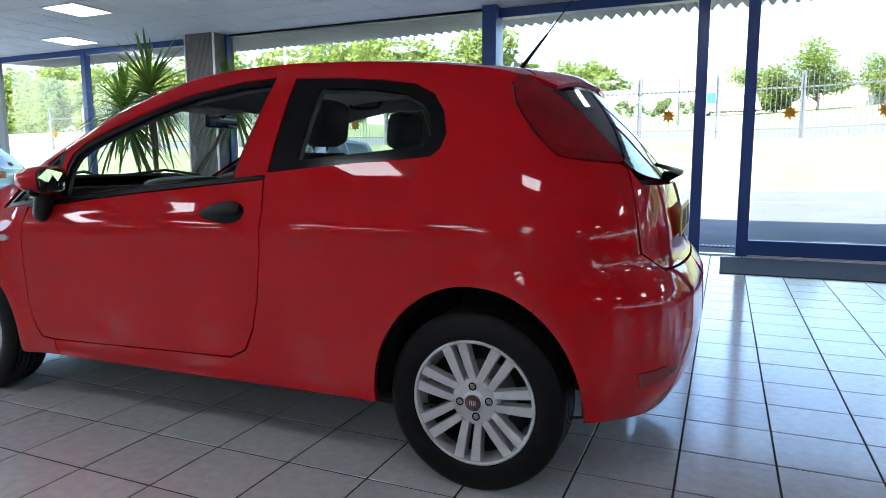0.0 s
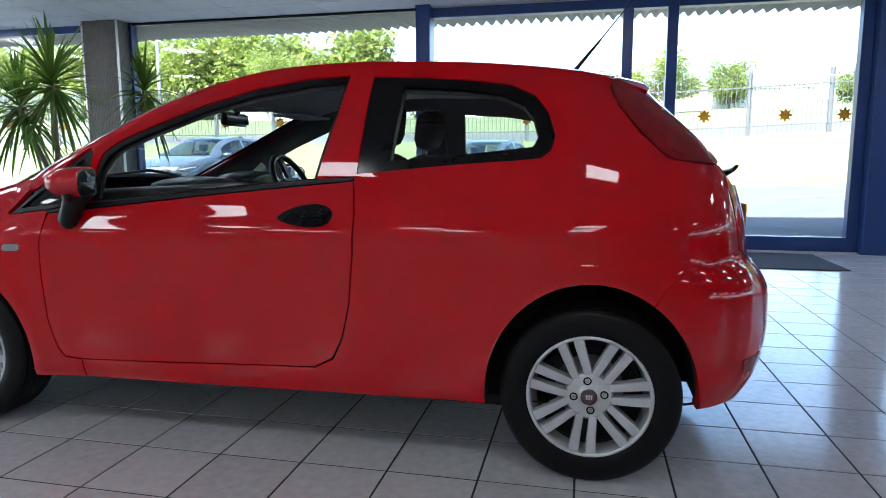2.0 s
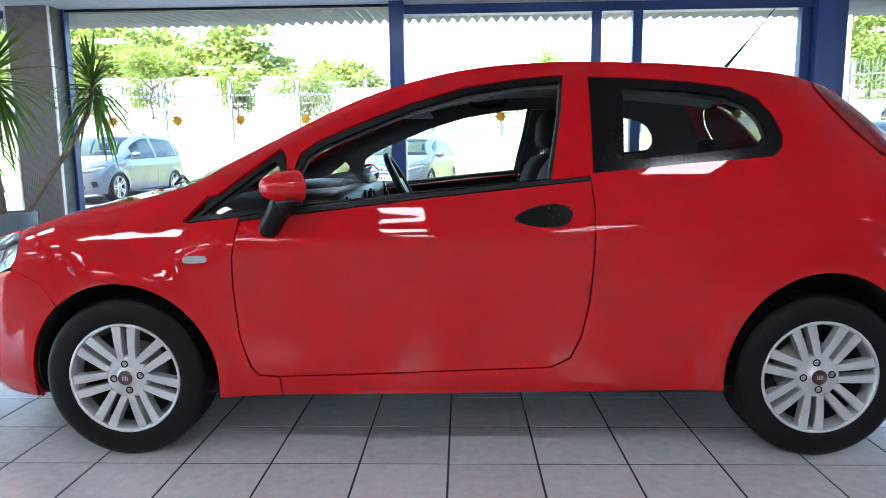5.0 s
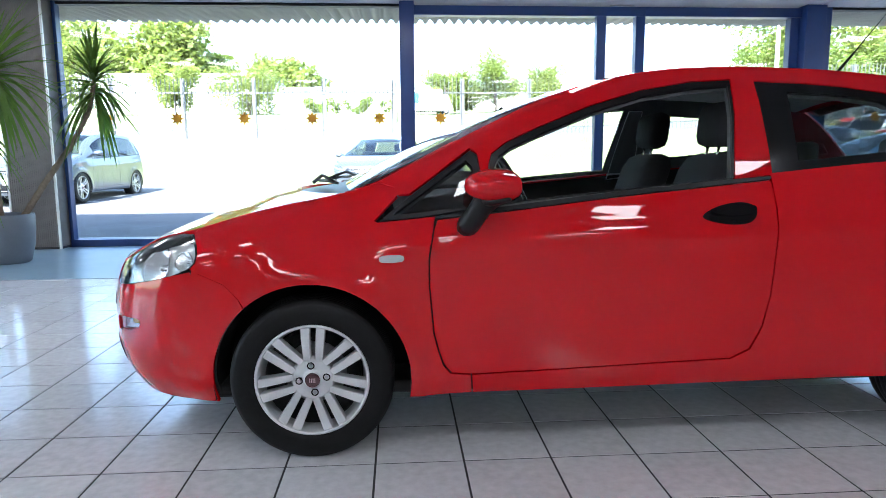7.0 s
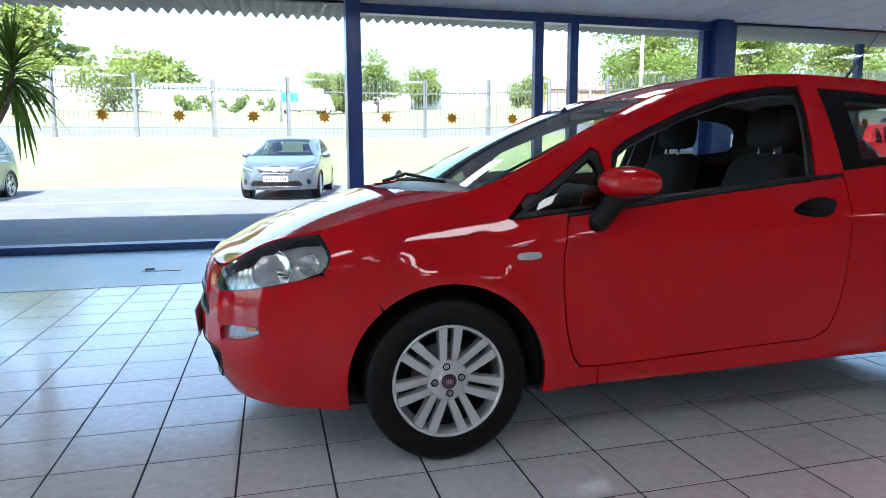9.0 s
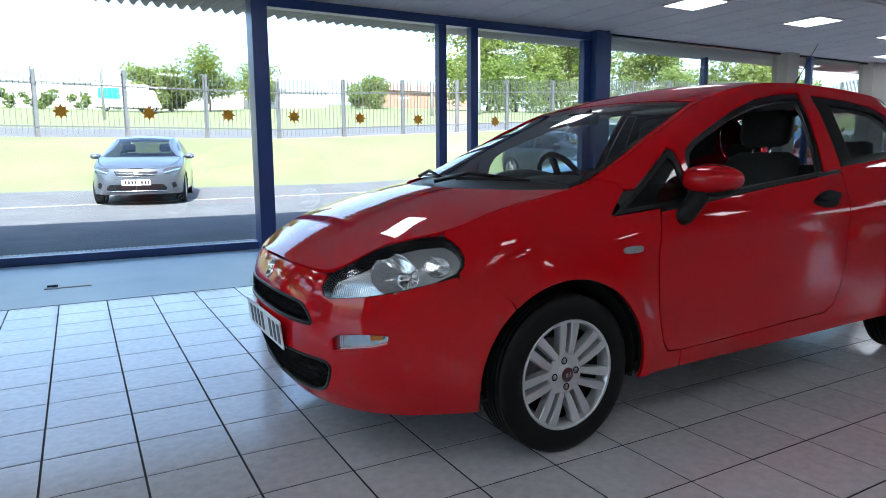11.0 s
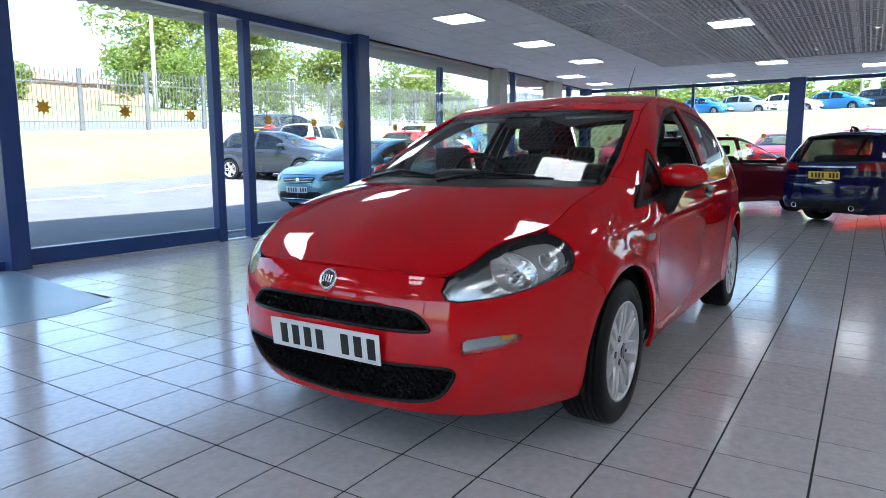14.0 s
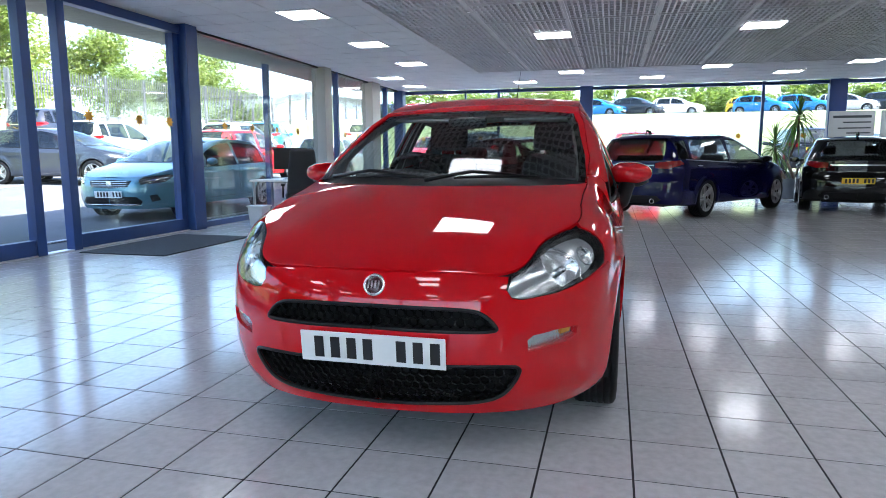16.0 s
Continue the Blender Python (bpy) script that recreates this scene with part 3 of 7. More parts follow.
gx = axis([-35 + 1.5 * i for i in range(57)])
gy = axis([-35, -25, -15, -8, -4, 0, 4, 7, 8.25, 8.3, 8.6] + [9 + 0.5 * i for i in range(44)] + [31.5 + 1.5 * i for i in range(18)])
vs = [(x, y, ground_z(x, y)) for y in gy for x in gx]
nx = len(gx)
fs, mi = [], []
for j in range(len(gy) - 1):
    for i in range(nx - 1):
        fs.append((j * nx + i, j * nx + i + 1, (j + 1) * nx + i + 1, (j + 1) * nx + i))
        cx, cy = (gx[i] + gx[i + 1]) / 2, (gy[j] + gy[j + 1]) / 2
        k = 0
        if cy > 18.9:
            k = 1 if cy < 25.4 else (2 if cy < 27.5 else (0 if cy < 34 else 1))
        if cy < 18.9 and 24 < cx < 44:
            k = 1
        if cx > 52 or abs(cx) > 100 or cy < -30:
            k = 1
        mi.append(k)
gm = mesh_of("ground", vs, fs, True)
for m in (M_ASPHALT, M_GRASS, M_SOIL):
    gm.materials.append(m)
gm.polygons.foreach_set("material_index", mi)
tagged(put("ground", gm, None), "asphalt yard, mown grass bank and verge", "ground", kind="structure")


def strip(name, material, x0, x1, y, w, label, lift=0.006, n=60, slope=0.0):
    vs, fs = [], []
    for i in range(n + 1):
        x = x0 + (x1 - x0) * i / n
        yy = y + slope * (x - x0)
        vs += [(x, yy, ground_z(x, yy) + lift), (x, yy + w, ground_z(x, yy + w) + lift)]
        if i:
            fs.append((2 * i - 2, 2 * i, 2 * i + 1, 2 * i - 1))
    return tagged(put(name, mesh_of(name, vs, fs), material), label, "road marking", kind="structure")


strip("road_line", M_LINE, -30, 16, 12.6, 0.10, "long white painted line across the yard", slope=0.10)
drain = empty("drain_channel", label="slotted metal drain channel along the shop front", category="drain", kind="structure")
put("grate", boxes_mesh("grate", [(-12 + 0.05 * i, -11.965 + 0.05 * i, 8.98, 9.08, -0.03, 0.0) for i in range(500)]), M_STEEL, drain)
box("gutter", M_BLACK, -12, 13, 8.97, 9.09, -0.06, -0.014, drain)

# palisade fence on the bank
FY = 26.0
fence = empty("palisade_fence", label="galvanised steel palisade fence on the grass bank", category="fence", group="", kind="structure")
post_me = boxes_mesh("post", [(-0.075, 0.075, -0.05, 0.05, 0, 2.4)])
rail_me = boxes_mesh("rail", [(-1.37, 1.37, -0.02, 0.02, -0.025, 0.025)])
for k in range(-14, 22):
    x = 2.43 + 2.7 * k
    z = ground_z(x, FY)
    put("post", post_me, M_PALISADE, fence, m=pose(x, FY, z - 0.1))
    slope = math.degrees(math.atan2(ground_z(x + 2.7, FY) - z, 2.7))
    for h in (0.35, 1.75):
        put("rail", rail_me, M_PALISADE, fence, m=pose(x + 1.35, FY - 0.06, (z + ground_z(x + 2.7, FY)) / 2 + h, 0, -slope, 0))
vs, fs = [], []
x = -32.0
while x < 56:
    z = ground_z(x, FY)
    k = len(vs)
    top = z + 2.2 + 0.10 * abs(((x - 2.43) / 2.7) % 1 - 0.5)
    vs += [(x - 0.010, FY - 0.1, z + 0.1), (x + 0.010, FY - 0.1, z + 0.1), (x + 0.010, FY - 0.1, top), (x, FY - 0.16, top + 0.13), (x - 0.010, FY - 0.1, top), (x, FY - 0.085, z + 0.1), (x, FY - 0.085, top)]
    fs += [(k, k + 1, k + 2, k + 3, k + 4), (k, k + 4, k + 6, k + 5), (k + 5, k + 6, k + 2, k + 1)]
    x += 0.16
tagged(put("pale", mesh_of("pale", vs, fs), M_PALISADE, fence), kind="stuff")
# ---- car bodies ----
def super_table(n, a, b, k=400):
    """Equal steps along a quarter superellipse; rows of (share, cx, cy), from the side (0) to the nose (1)."""
    th = np.linspace(0, math.pi / 2, 4001)
    cx, cy = np.sin(th) ** (2 / n), np.cos(th) ** (2 / n)
    s = np.concatenate([[0], np.cumsum(np.hypot(np.diff(cx) * a, np.diff(cy) * b))])
    u = np.linspace(0, 1, k)
    return u, np.interp(u * s[-1], s, cx), np.interp(u * s[-1], s, cy), s[-1]


class Body:
    """A car's skin in its own axes: x back from the front axle, y to its side, z up from the road.
    side(s, z) is the wrapped flank from nose to tail (s equals x along the flank); top(x, v) the hood, glass and roof inside the rail."""

    def __init__(self, width, nose, tail, af, nf, ar, nr, rail, crown, wheelbase, arch_f, arch_r, flare=0.012, swage=0.008, power=2.1, plan=None, tuck=None, round_f=None):
        self.width, self.xf, self.xr = curve(width), curve(nose), curve(tail)
        self.af, self.ar, self.nf, self.nr = af, ar, nf, nr
        self.af_at = curve(round_f) if round_f else (lambda z: af)
        w = max(p[1] for p in width)
        self.tf, self.tr = super_table(nf, af, w), super_table(nr, ar, w)
        self.wb, self.arch_f, self.arch_r, self.flare, self.swage, self.power = wheelbase, arch_f, arch_r, flare, swage, power
        self.plan = curve(plan) if plan else (lambda x: 1.0)
        self.crown = curve(crown)
        self.tuck = curve(tuck) if tuck else None
        rx = [(a, z) for kind, a, z in rail if kind == "X"]
        self.rail_z = curve(rx)
        pts = []
        for i in range(len(rail) - 1):
            (k0, a0, z0), (k1, a1, z1) = rail[i], rail[i + 1]
            s0, s1 = self.s_of(k0, a0, z0), self.s_of(k1, a1, z1)
            m = max(2, int(abs(s1 - s0) / 0.02))
            pts += [(s0 + (s1 - s0) * j / m, z0 + (z1 - z0) * j / m) for j in range(m)]
        pts.append((self.s_of(*rail[-1]), rail[-1][2]))
        pts = np.array(pts)
        for _ in range(10):
            pts[1:-1] = 0.25 * pts[:-2] + 0.5 * pts[1:-1] + 0.25 * pts[2:]
        self.rail = pts
        p3 = np.array([self.side(s, z) for s, z in pts])
        p3[0, 1] = p3[-1, 1] = 0.0
        keep = [0]
        for i in range(1, len(p3)):
            if p3[i, 0] > p3[keep[-1], 0] + 1e-4:
                keep.append(i)
        self.r3 = p3[keep]
        self.x0, self.x1 = self.r3[0, 0], self.r3[-1, 0]

    def half(self, x, z):
        w = self.width(z) * self.plan(x)
        for cx, (rx, rz) in ((0.0, self.arch_f), (self.wb, self.arch_r)):
            q = math.hypot((x - cx) / rx, (z - 0.295) / rz)
            w += self.flare * math.exp(-((q - 1.06) / 0.16) ** 2) * (1 if z > 0.2 else 0.3)
        w += self.swage * math.exp(-((z - 0.80 - 0.03 * (x - 1.0)) / 0.05) ** 2) * smooth01(0.1, 0.5, x)
        if self.tuck and -0.5 < x < 0.95:
            zr = self.rail_z(x)
            dp = 0.18 + 0.24 * smooth01(-0.35, 0.2, x)
            q = min(1.1, max(0.0, (z - zr + dp) / dp))
            w -= max(0.0, self.tuck(x)) * q ** 2.2
        return w

    def side(self, s, z):
        af = self.af_at(z)
        xc, xd = self.xf(z) + af, self.xr(z) - self.ar
        if s < xc:
            u, cx, cy, L = self.tf
            t = min(1.0, (xc - s) / (L * af / self.af))
            x = xc - af * float(np.interp(t, u, cx))
            return np.array((x, self.half(x, z) * float(np.interp(t, u, cy)), z))
        if s > xd:
            u, cx, cy, L = self.tr
            t = min(1.0, (s - xd) / L)
            x = xd + self.ar * float(np.interp(t, u, cx))
            return np.array((x, self.half(x, z) * float(np.interp(t, u, cy)), z))
        return np.array((s, self.half(s, z), z))

    def s_of(self, kind, a, z):
        """s of a flank point given by its x ('X'), or by its y on the nose ('Y') or the tail ('R')."""
        af = self.af_at(z)
        xc, xd = self.xf(z) + af, self.xr(z) - self.ar
        if kind == "S":
            return a
        if kind == "X":
            if a < xc:
                u, cx, cy, L = self.tf
                return xc - L * af / self.af * float(np.interp((xc - a) / af, cx, u))
            if a > xd:
                u, cx, cy, L = self.tr
                return xd + L * float(np.interp((a - xd) / self.ar, cx, u))
            return a
        u, cx, cy, L = self.tf if kind == "Y" else self.tr
        w = self.width(z)
        for _ in range(4):
            t = float(np.interp(-min(1.0, a / w), -cy, u))
            k = float(np.interp(t, u, cx))
            w = self.half(xc - af * k if kind == "Y" else xd + self.ar * k, z)
        return xc - L * af / self.af * t if kind == "Y" else xd + L * t

    def top(self, x, v):
        x = min(max(x, self.x0), self.x1)
        yr = float(np.interp(x, self.r3[:, 0], self.r3[:, 1]))
        zr = float(np.interp(x, self.r3[:, 0], self.r3[:, 2]))
        zc = max(zr, self.crown(x))
        return np.array((x, v * yr, zr + (zc - zr) * (1 - abs(v) ** self.power)))


def hatch_body():
    """The small three-door hatchback."""
    return Body(
        width=[(0.10, 0.74), (0.20, 0.795), (0.27, 0.82), (0.36, 0.828), (0.5, 0.832), (0.65, 0.832), (0.78, 0.826), (0.90, 0.808), (1.0, 0.778),
               (1.1, 0.737), (1.2, 0.688), (1.3, 0.634), (1.36, 0.594), (1.44, 0.545), (1.5, 0.505)],
        nose=[(0.10, -0.72), (0.20, -0.81), (0.30, -0.862), (0.40, -0.885), (0.5, -0.887), (0.6, -0.875), (0.66, -0.855), (0.71, -0.825), (0.80, -0.70),
              (0.90, -0.45), (1.0, -0.05), (1.1, 0.25), (1.2, 0.48), (1.3, 0.70), (1.4, 0.97), (1.5, 1.4)],
        tail=[(0.15, 2.98), (0.25, 3.08), (0.35, 3.13), (0.5, 3.155), (0.62, 3.15), (0.68, 3.12), (0.74, 3.075), (0.85, 3.06), (0.98, 3.03), (1.06, 2.99),
              (1.144, 2.93), (1.232, 2.85), (1.35, 2.72), (1.44, 2.62), (1.5, 2.5)],
        af=0.62, nf=2.6, ar=0.60, nr=3.2,
        rail=[("Y", 0.0, 0.700), ("Y", 0.25, 0.703), ("Y", 0.43, 0.695), ("X", -0.745, 0.702), ("X", -0.70, 0.738), ("X", -0.625, 0.781), ("X", -0.55, 0.806), ("X", -0.49, 0.819), ("X", -0.43, 0.832), ("X", -0.2, 0.90), ("X", 0.05, 0.948),
              ("X", 0.22, 0.988), ("X", 0.4, 1.082), ("X", 0.6, 1.184), ("X", 0.86, 1.307), ("X", 1.05, 1.369), ("X", 1.23, 1.408), ("X", 1.4, 1.429), ("X", 1.66, 1.438),
              ("X", 2.0, 1.425), ("X", 2.27, 1.40), ("X", 2.47, 1.376), ("X", 2.585, 1.352), ("X", 2.75, 1.232), ("X", 2.84, 1.144), ("X", 2.915, 1.06),
              ("R", 0.52, 0.99), ("R", 0.3, 0.985), ("R", 0.0, 0.985)],
        crown=[(-0.83, 0.702), (-0.75, 0.745), (-0.62, 0.806), (-0.4, 0.885), (-0.1, 0.965), (0.05, 0.99), (0.2, 1.06), (0.39, 1.15), (0.6, 1.238), (0.8, 1.312),
               (1.0, 1.376), (1.15, 1.415), (1.3, 1.445), (1.6, 1.472), (2.0, 1.47), (2.3, 1.447), (2.55, 1.412), (2.66, 1.387), (2.75, 1.31), (2.85, 1.20),
               (2.95, 1.07), (3.02, 0.987)],
        wheelbase=2.505, arch_f=(0.357, 0.357), arch_r=(0.345, 0.383),
        plan=[(-0.9, 0.91), (-0.6, 0.915), (-0.4, 0.935), (-0.15, 0.975), (0.2, 1.0), (2.2, 1.0), (2.7, 0.985), (3.15, 0.975)],
        tuck=[(-0.5, 0.0), (-0.42, 0.0), (-0.2, 0.055), (0.0, 0.095), (0.2, 0.105), (0.4, 0.06), (0.6, 0.022), (0.8, 0.0), (1.0, 0.0)],
        round_f=[(0.1, 0.62), (0.9, 0.62), (1.0, 0.43), (1.1, 0.33), (1.3, 0.30), (1.5, 0.30)])



def inside_poly(P, poly):
    """Which of the 2D points P lie inside the closed outline."""
    x, y = P[:, 0], P[:, 1]
    c = np.zeros(len(P), bool)
    q = np.asarray(poly)
    for (x0, y0), (x1, y1) in zip(q, np.roll(q, -1, 0)):
        if y0 != y1:
            hit = ((y0 > y) != (y1 > y)) & (x < (x1 - x0) * (y - y0) / (y1 - y0) + x0)
            c ^= hit
    return c


def edge_dist(P, poly):
    q = np.asarray(poly)
    best = np.full(len(P), 1e9)
    for a, b in zip(q, np.roll(q, -1, 0)):
        d = b - a
        n = max(1e-12, float(d @ d))
        t = np.clip(((P - a) @ d) / n, 0, 1)
        best = np.minimum(best, np.linalg.norm(P - a - t[:, None] * d, axis=1))
    return best


def dense(poly, step):
    out = []
    k = len(poly)
    for i in range(k):
        a, b = np.array(poly[i]), np.array(poly[(i + 1) % k])
        m = max(1, int(np.linalg.norm(b - a) / step))
        out += [tuple(a + (b - a) * j / m) for j in range(m)]
    return out


def shrink(poly, g):
    """The outline moved inwards by g."""
    q = np.array(poly)
    area = 0.5 * np.sum(q[:, 0] * np.roll(q[:, 1], -1) - np.roll(q[:, 0], -1) * q[:, 1])
    t = np.roll(q, -1, 0) - np.roll(q, 1, 0)
    t /= np.maximum(1e-9, np.linalg.norm(t, axis=1))[:, None]
    n = np.stack([-t[:, 1], t[:, 0]], 1) * (1 if area > 0 else -1)
    return [tuple(p) for p in q + n * g]


def skin(lift, loop, holes=(), step=0.03, gap=0.002, fold=0.014, sink=0.0, flip=1, keep_center=False, curved=0):
    """A thin curved panel: the outline (in surface coordinates) triangulated, lifted on to the surface, its edges folded in.
    Returns verts, faces, normals. flip=-1 mirrors it to the other side of the car."""
    loops = [shrink(dense(loop, step * 0.6), gap)] + [shrink(dense(h, step * 0.6), -gap) for h in holes]
    if keep_center:
        src = dense(loop, step * 0.6)
        loops[0] = [s if keep_center(s) else q for s, q in zip(src, loops[0])]
    pts, edges = [], []
    for lp in loops:
        k = len(pts)
        pts += lp
        edges += [(k + i, k + (i + 1) % len(lp)) for i in range(len(lp))]
    nb = len(pts)
    q = np.array(loops[0])
    gxs, gzs = np.arange(q[:, 0].min(), q[:, 0].max(), step), np.arange(q[:, 1].min(), q[:, 1].max(), step)
    G = np.array([(x + (0.5 * step if j % 2 else 0), z) for j, z in enumerate(gzs) for x in gxs])
    if len(G):
        ok = inside_poly(G, loops[0]) & (edge_dist(G, loops[0]) > step * 0.45)
        for h in loops[1:]:
            ok &= ~inside_poly(G, h) & (edge_dist(G, h) > step * 0.45)
        pts += [tuple(p) for p in G[ok]]
    from_cdt = delaunay_2d_cdt([Vector(p) for p in pts], edges, [], 0, 1e-5)
    V2 = np.array([tuple(v) for v in from_cdt[0]])
    tris = [f for f in from_cdt[2] if len(f) == 3]
    C = np.array([V2[list(f)].mean(0) for f in tris])
    ok = inside_poly(C, loops[0])
    for h in loops[1:]:
        ok &= ~inside_poly(C, h)
    tris = [f for f, o in zip(tris, ok) if o]
    e = 7e-3
    P = np.array([lift(a, b) for a, b in V2])
    da = np.array([lift(a + e, b) for a, b in V2]) - np.array([lift(a - e, b) for a, b in V2])
    db = np.array([lift(a, b + e) for a, b in V2]) - np.array([lift(a, b - e) for a, b in V2])
    N = np.cross(db, da)
    N /= np.maximum(1e-12, np.linalg.norm(N, axis=1))[:, None]
    out = 1 if (N * (P - np.array((1.2, 0.0, 0.6)))).sum() >= 0 else -1
    N = N * out
    P = P - N * sink
    count = {}
    for f in tris:
        for i in range(3):
            a, b = f[i], f[(i + 1) % 3]
            count[(a, b)] = count.get((a, b), 0) + 1
    rim = [(a, b) for (a, b) in count if (b, a) not in count]
    fs = []
    for f in tris:
        a, b, c = (P[i] for i in f)
        fs.append(f if np.cross(b - a, c - a) @ N[f[0]] > 0 else tuple(reversed(f)))
    rimset = {}
    for f in fs:
        for i in range(3):
            rimset[(f[i], f[(i + 1) % 3])] = True
    rim = [(a, b) for (a, b) in rimset if (b, a) not in rimset]
    vs, ns = list(P), list(N)
    if fold:
        for a, b in rim:
            k = len(vs)
            pa, pb = P[a], P[b]
            qa, qb = pa - N[a] * fold, pb - N[b] * fold
            side = np.cross(pb - pa, N[a])
            side = side / max(1e-9, np.linalg.norm(side))
            vs += [pa, pb, qb, qa]
            ns += [side] * 4
            fs.append((k + 1, k, k + 3, k + 2))
    vs, ns = np.array(vs), np.array(ns)
    if flip < 0:
        vs, ns = vs * (1, -1, 1), ns * (1, -1, 1)
        fs = [tuple(reversed(f)) for f in fs]
    return vs, fs, ns


def grid_skin(lift, us, vs_, fold=0.014, sink=0.0):
    """A panel over a regular net of surface coordinates, edges folded in."""
    e = 2e-3
    nu, nv = len(us), len(vs_)
    A = [(u, v) for u in us for v in vs_]
    P = np.array([lift(*a) for a in A])
    G = P.reshape(nu, nv, 3)
    N = np.cross(np.gradient(G, axis=0), np.gradient(G, axis=1)).reshape(-1, 3)
    N /= np.maximum(1e-12, np.linalg.norm(N, axis=1))[:, None]
    if N[:, 2].sum() < 0:
        N = -N
    P = P - N * sink
    fs = []
    for i in range(nu - 1):
        for j in range(nv - 1):
            f = (i * nv + j, (i + 1) * nv + j, (i + 1) * nv + j + 1, i * nv + j + 1)
            n = np.cross(P[f[2]] - P[f[0]], P[f[3]] - P[f[1]])
            fs.append(f if n @ N[f[0]] > 0 else tuple(reversed(f)))
    vs, ns = list(P), list(N)
    if fold:
        seen = {}
        for f in fs:
            for i in range(4):
                seen[(f[i], f[(i + 1) % 4])] = True
        for a, b in [r for r in seen if (r[1], r[0]) not in seen]:
            k = len(vs)
            s = np.cross(P[b] - P[a], N[a])
            s = s / max(1e-9, np.linalg.norm(s))
            vs += [P[a], P[b], P[b] - N[b] * fold, P[a] - N[a] * fold]
            ns += [s] * 4
            fs.append((k + 1, k, k + 3, k + 2))
    return np.array(vs), fs, np.array(ns)


def skin_mesh(name, *pieces):
    vs, fs, ns = [], [], []
    for v, f, n in pieces:
        k = len(vs)
        vs += [tuple(p) for p in v]
        ns += [tuple(p) for p in n]
        fs += [tuple(i + k for i in q) for q in f]
    me = bpy.data.meshes.new(name)
    me.from_pydata(vs, [], fs)
    me.polygons.foreach_set("use_smooth", [True] * len(me.polygons))
    me.update()
    me.normals_split_custom_set_from_vertices(ns)
    return me


def arch(cx, rx, rz, a0, a1, n=28, z0=0.295):
    return [("X", cx + rx * math.cos(radians(a0 + (a1 - a0) * i / n)), z0 + rz * math.sin(radians(a0 + (a1 - a0) * i / n))) for i in range(n + 1)]


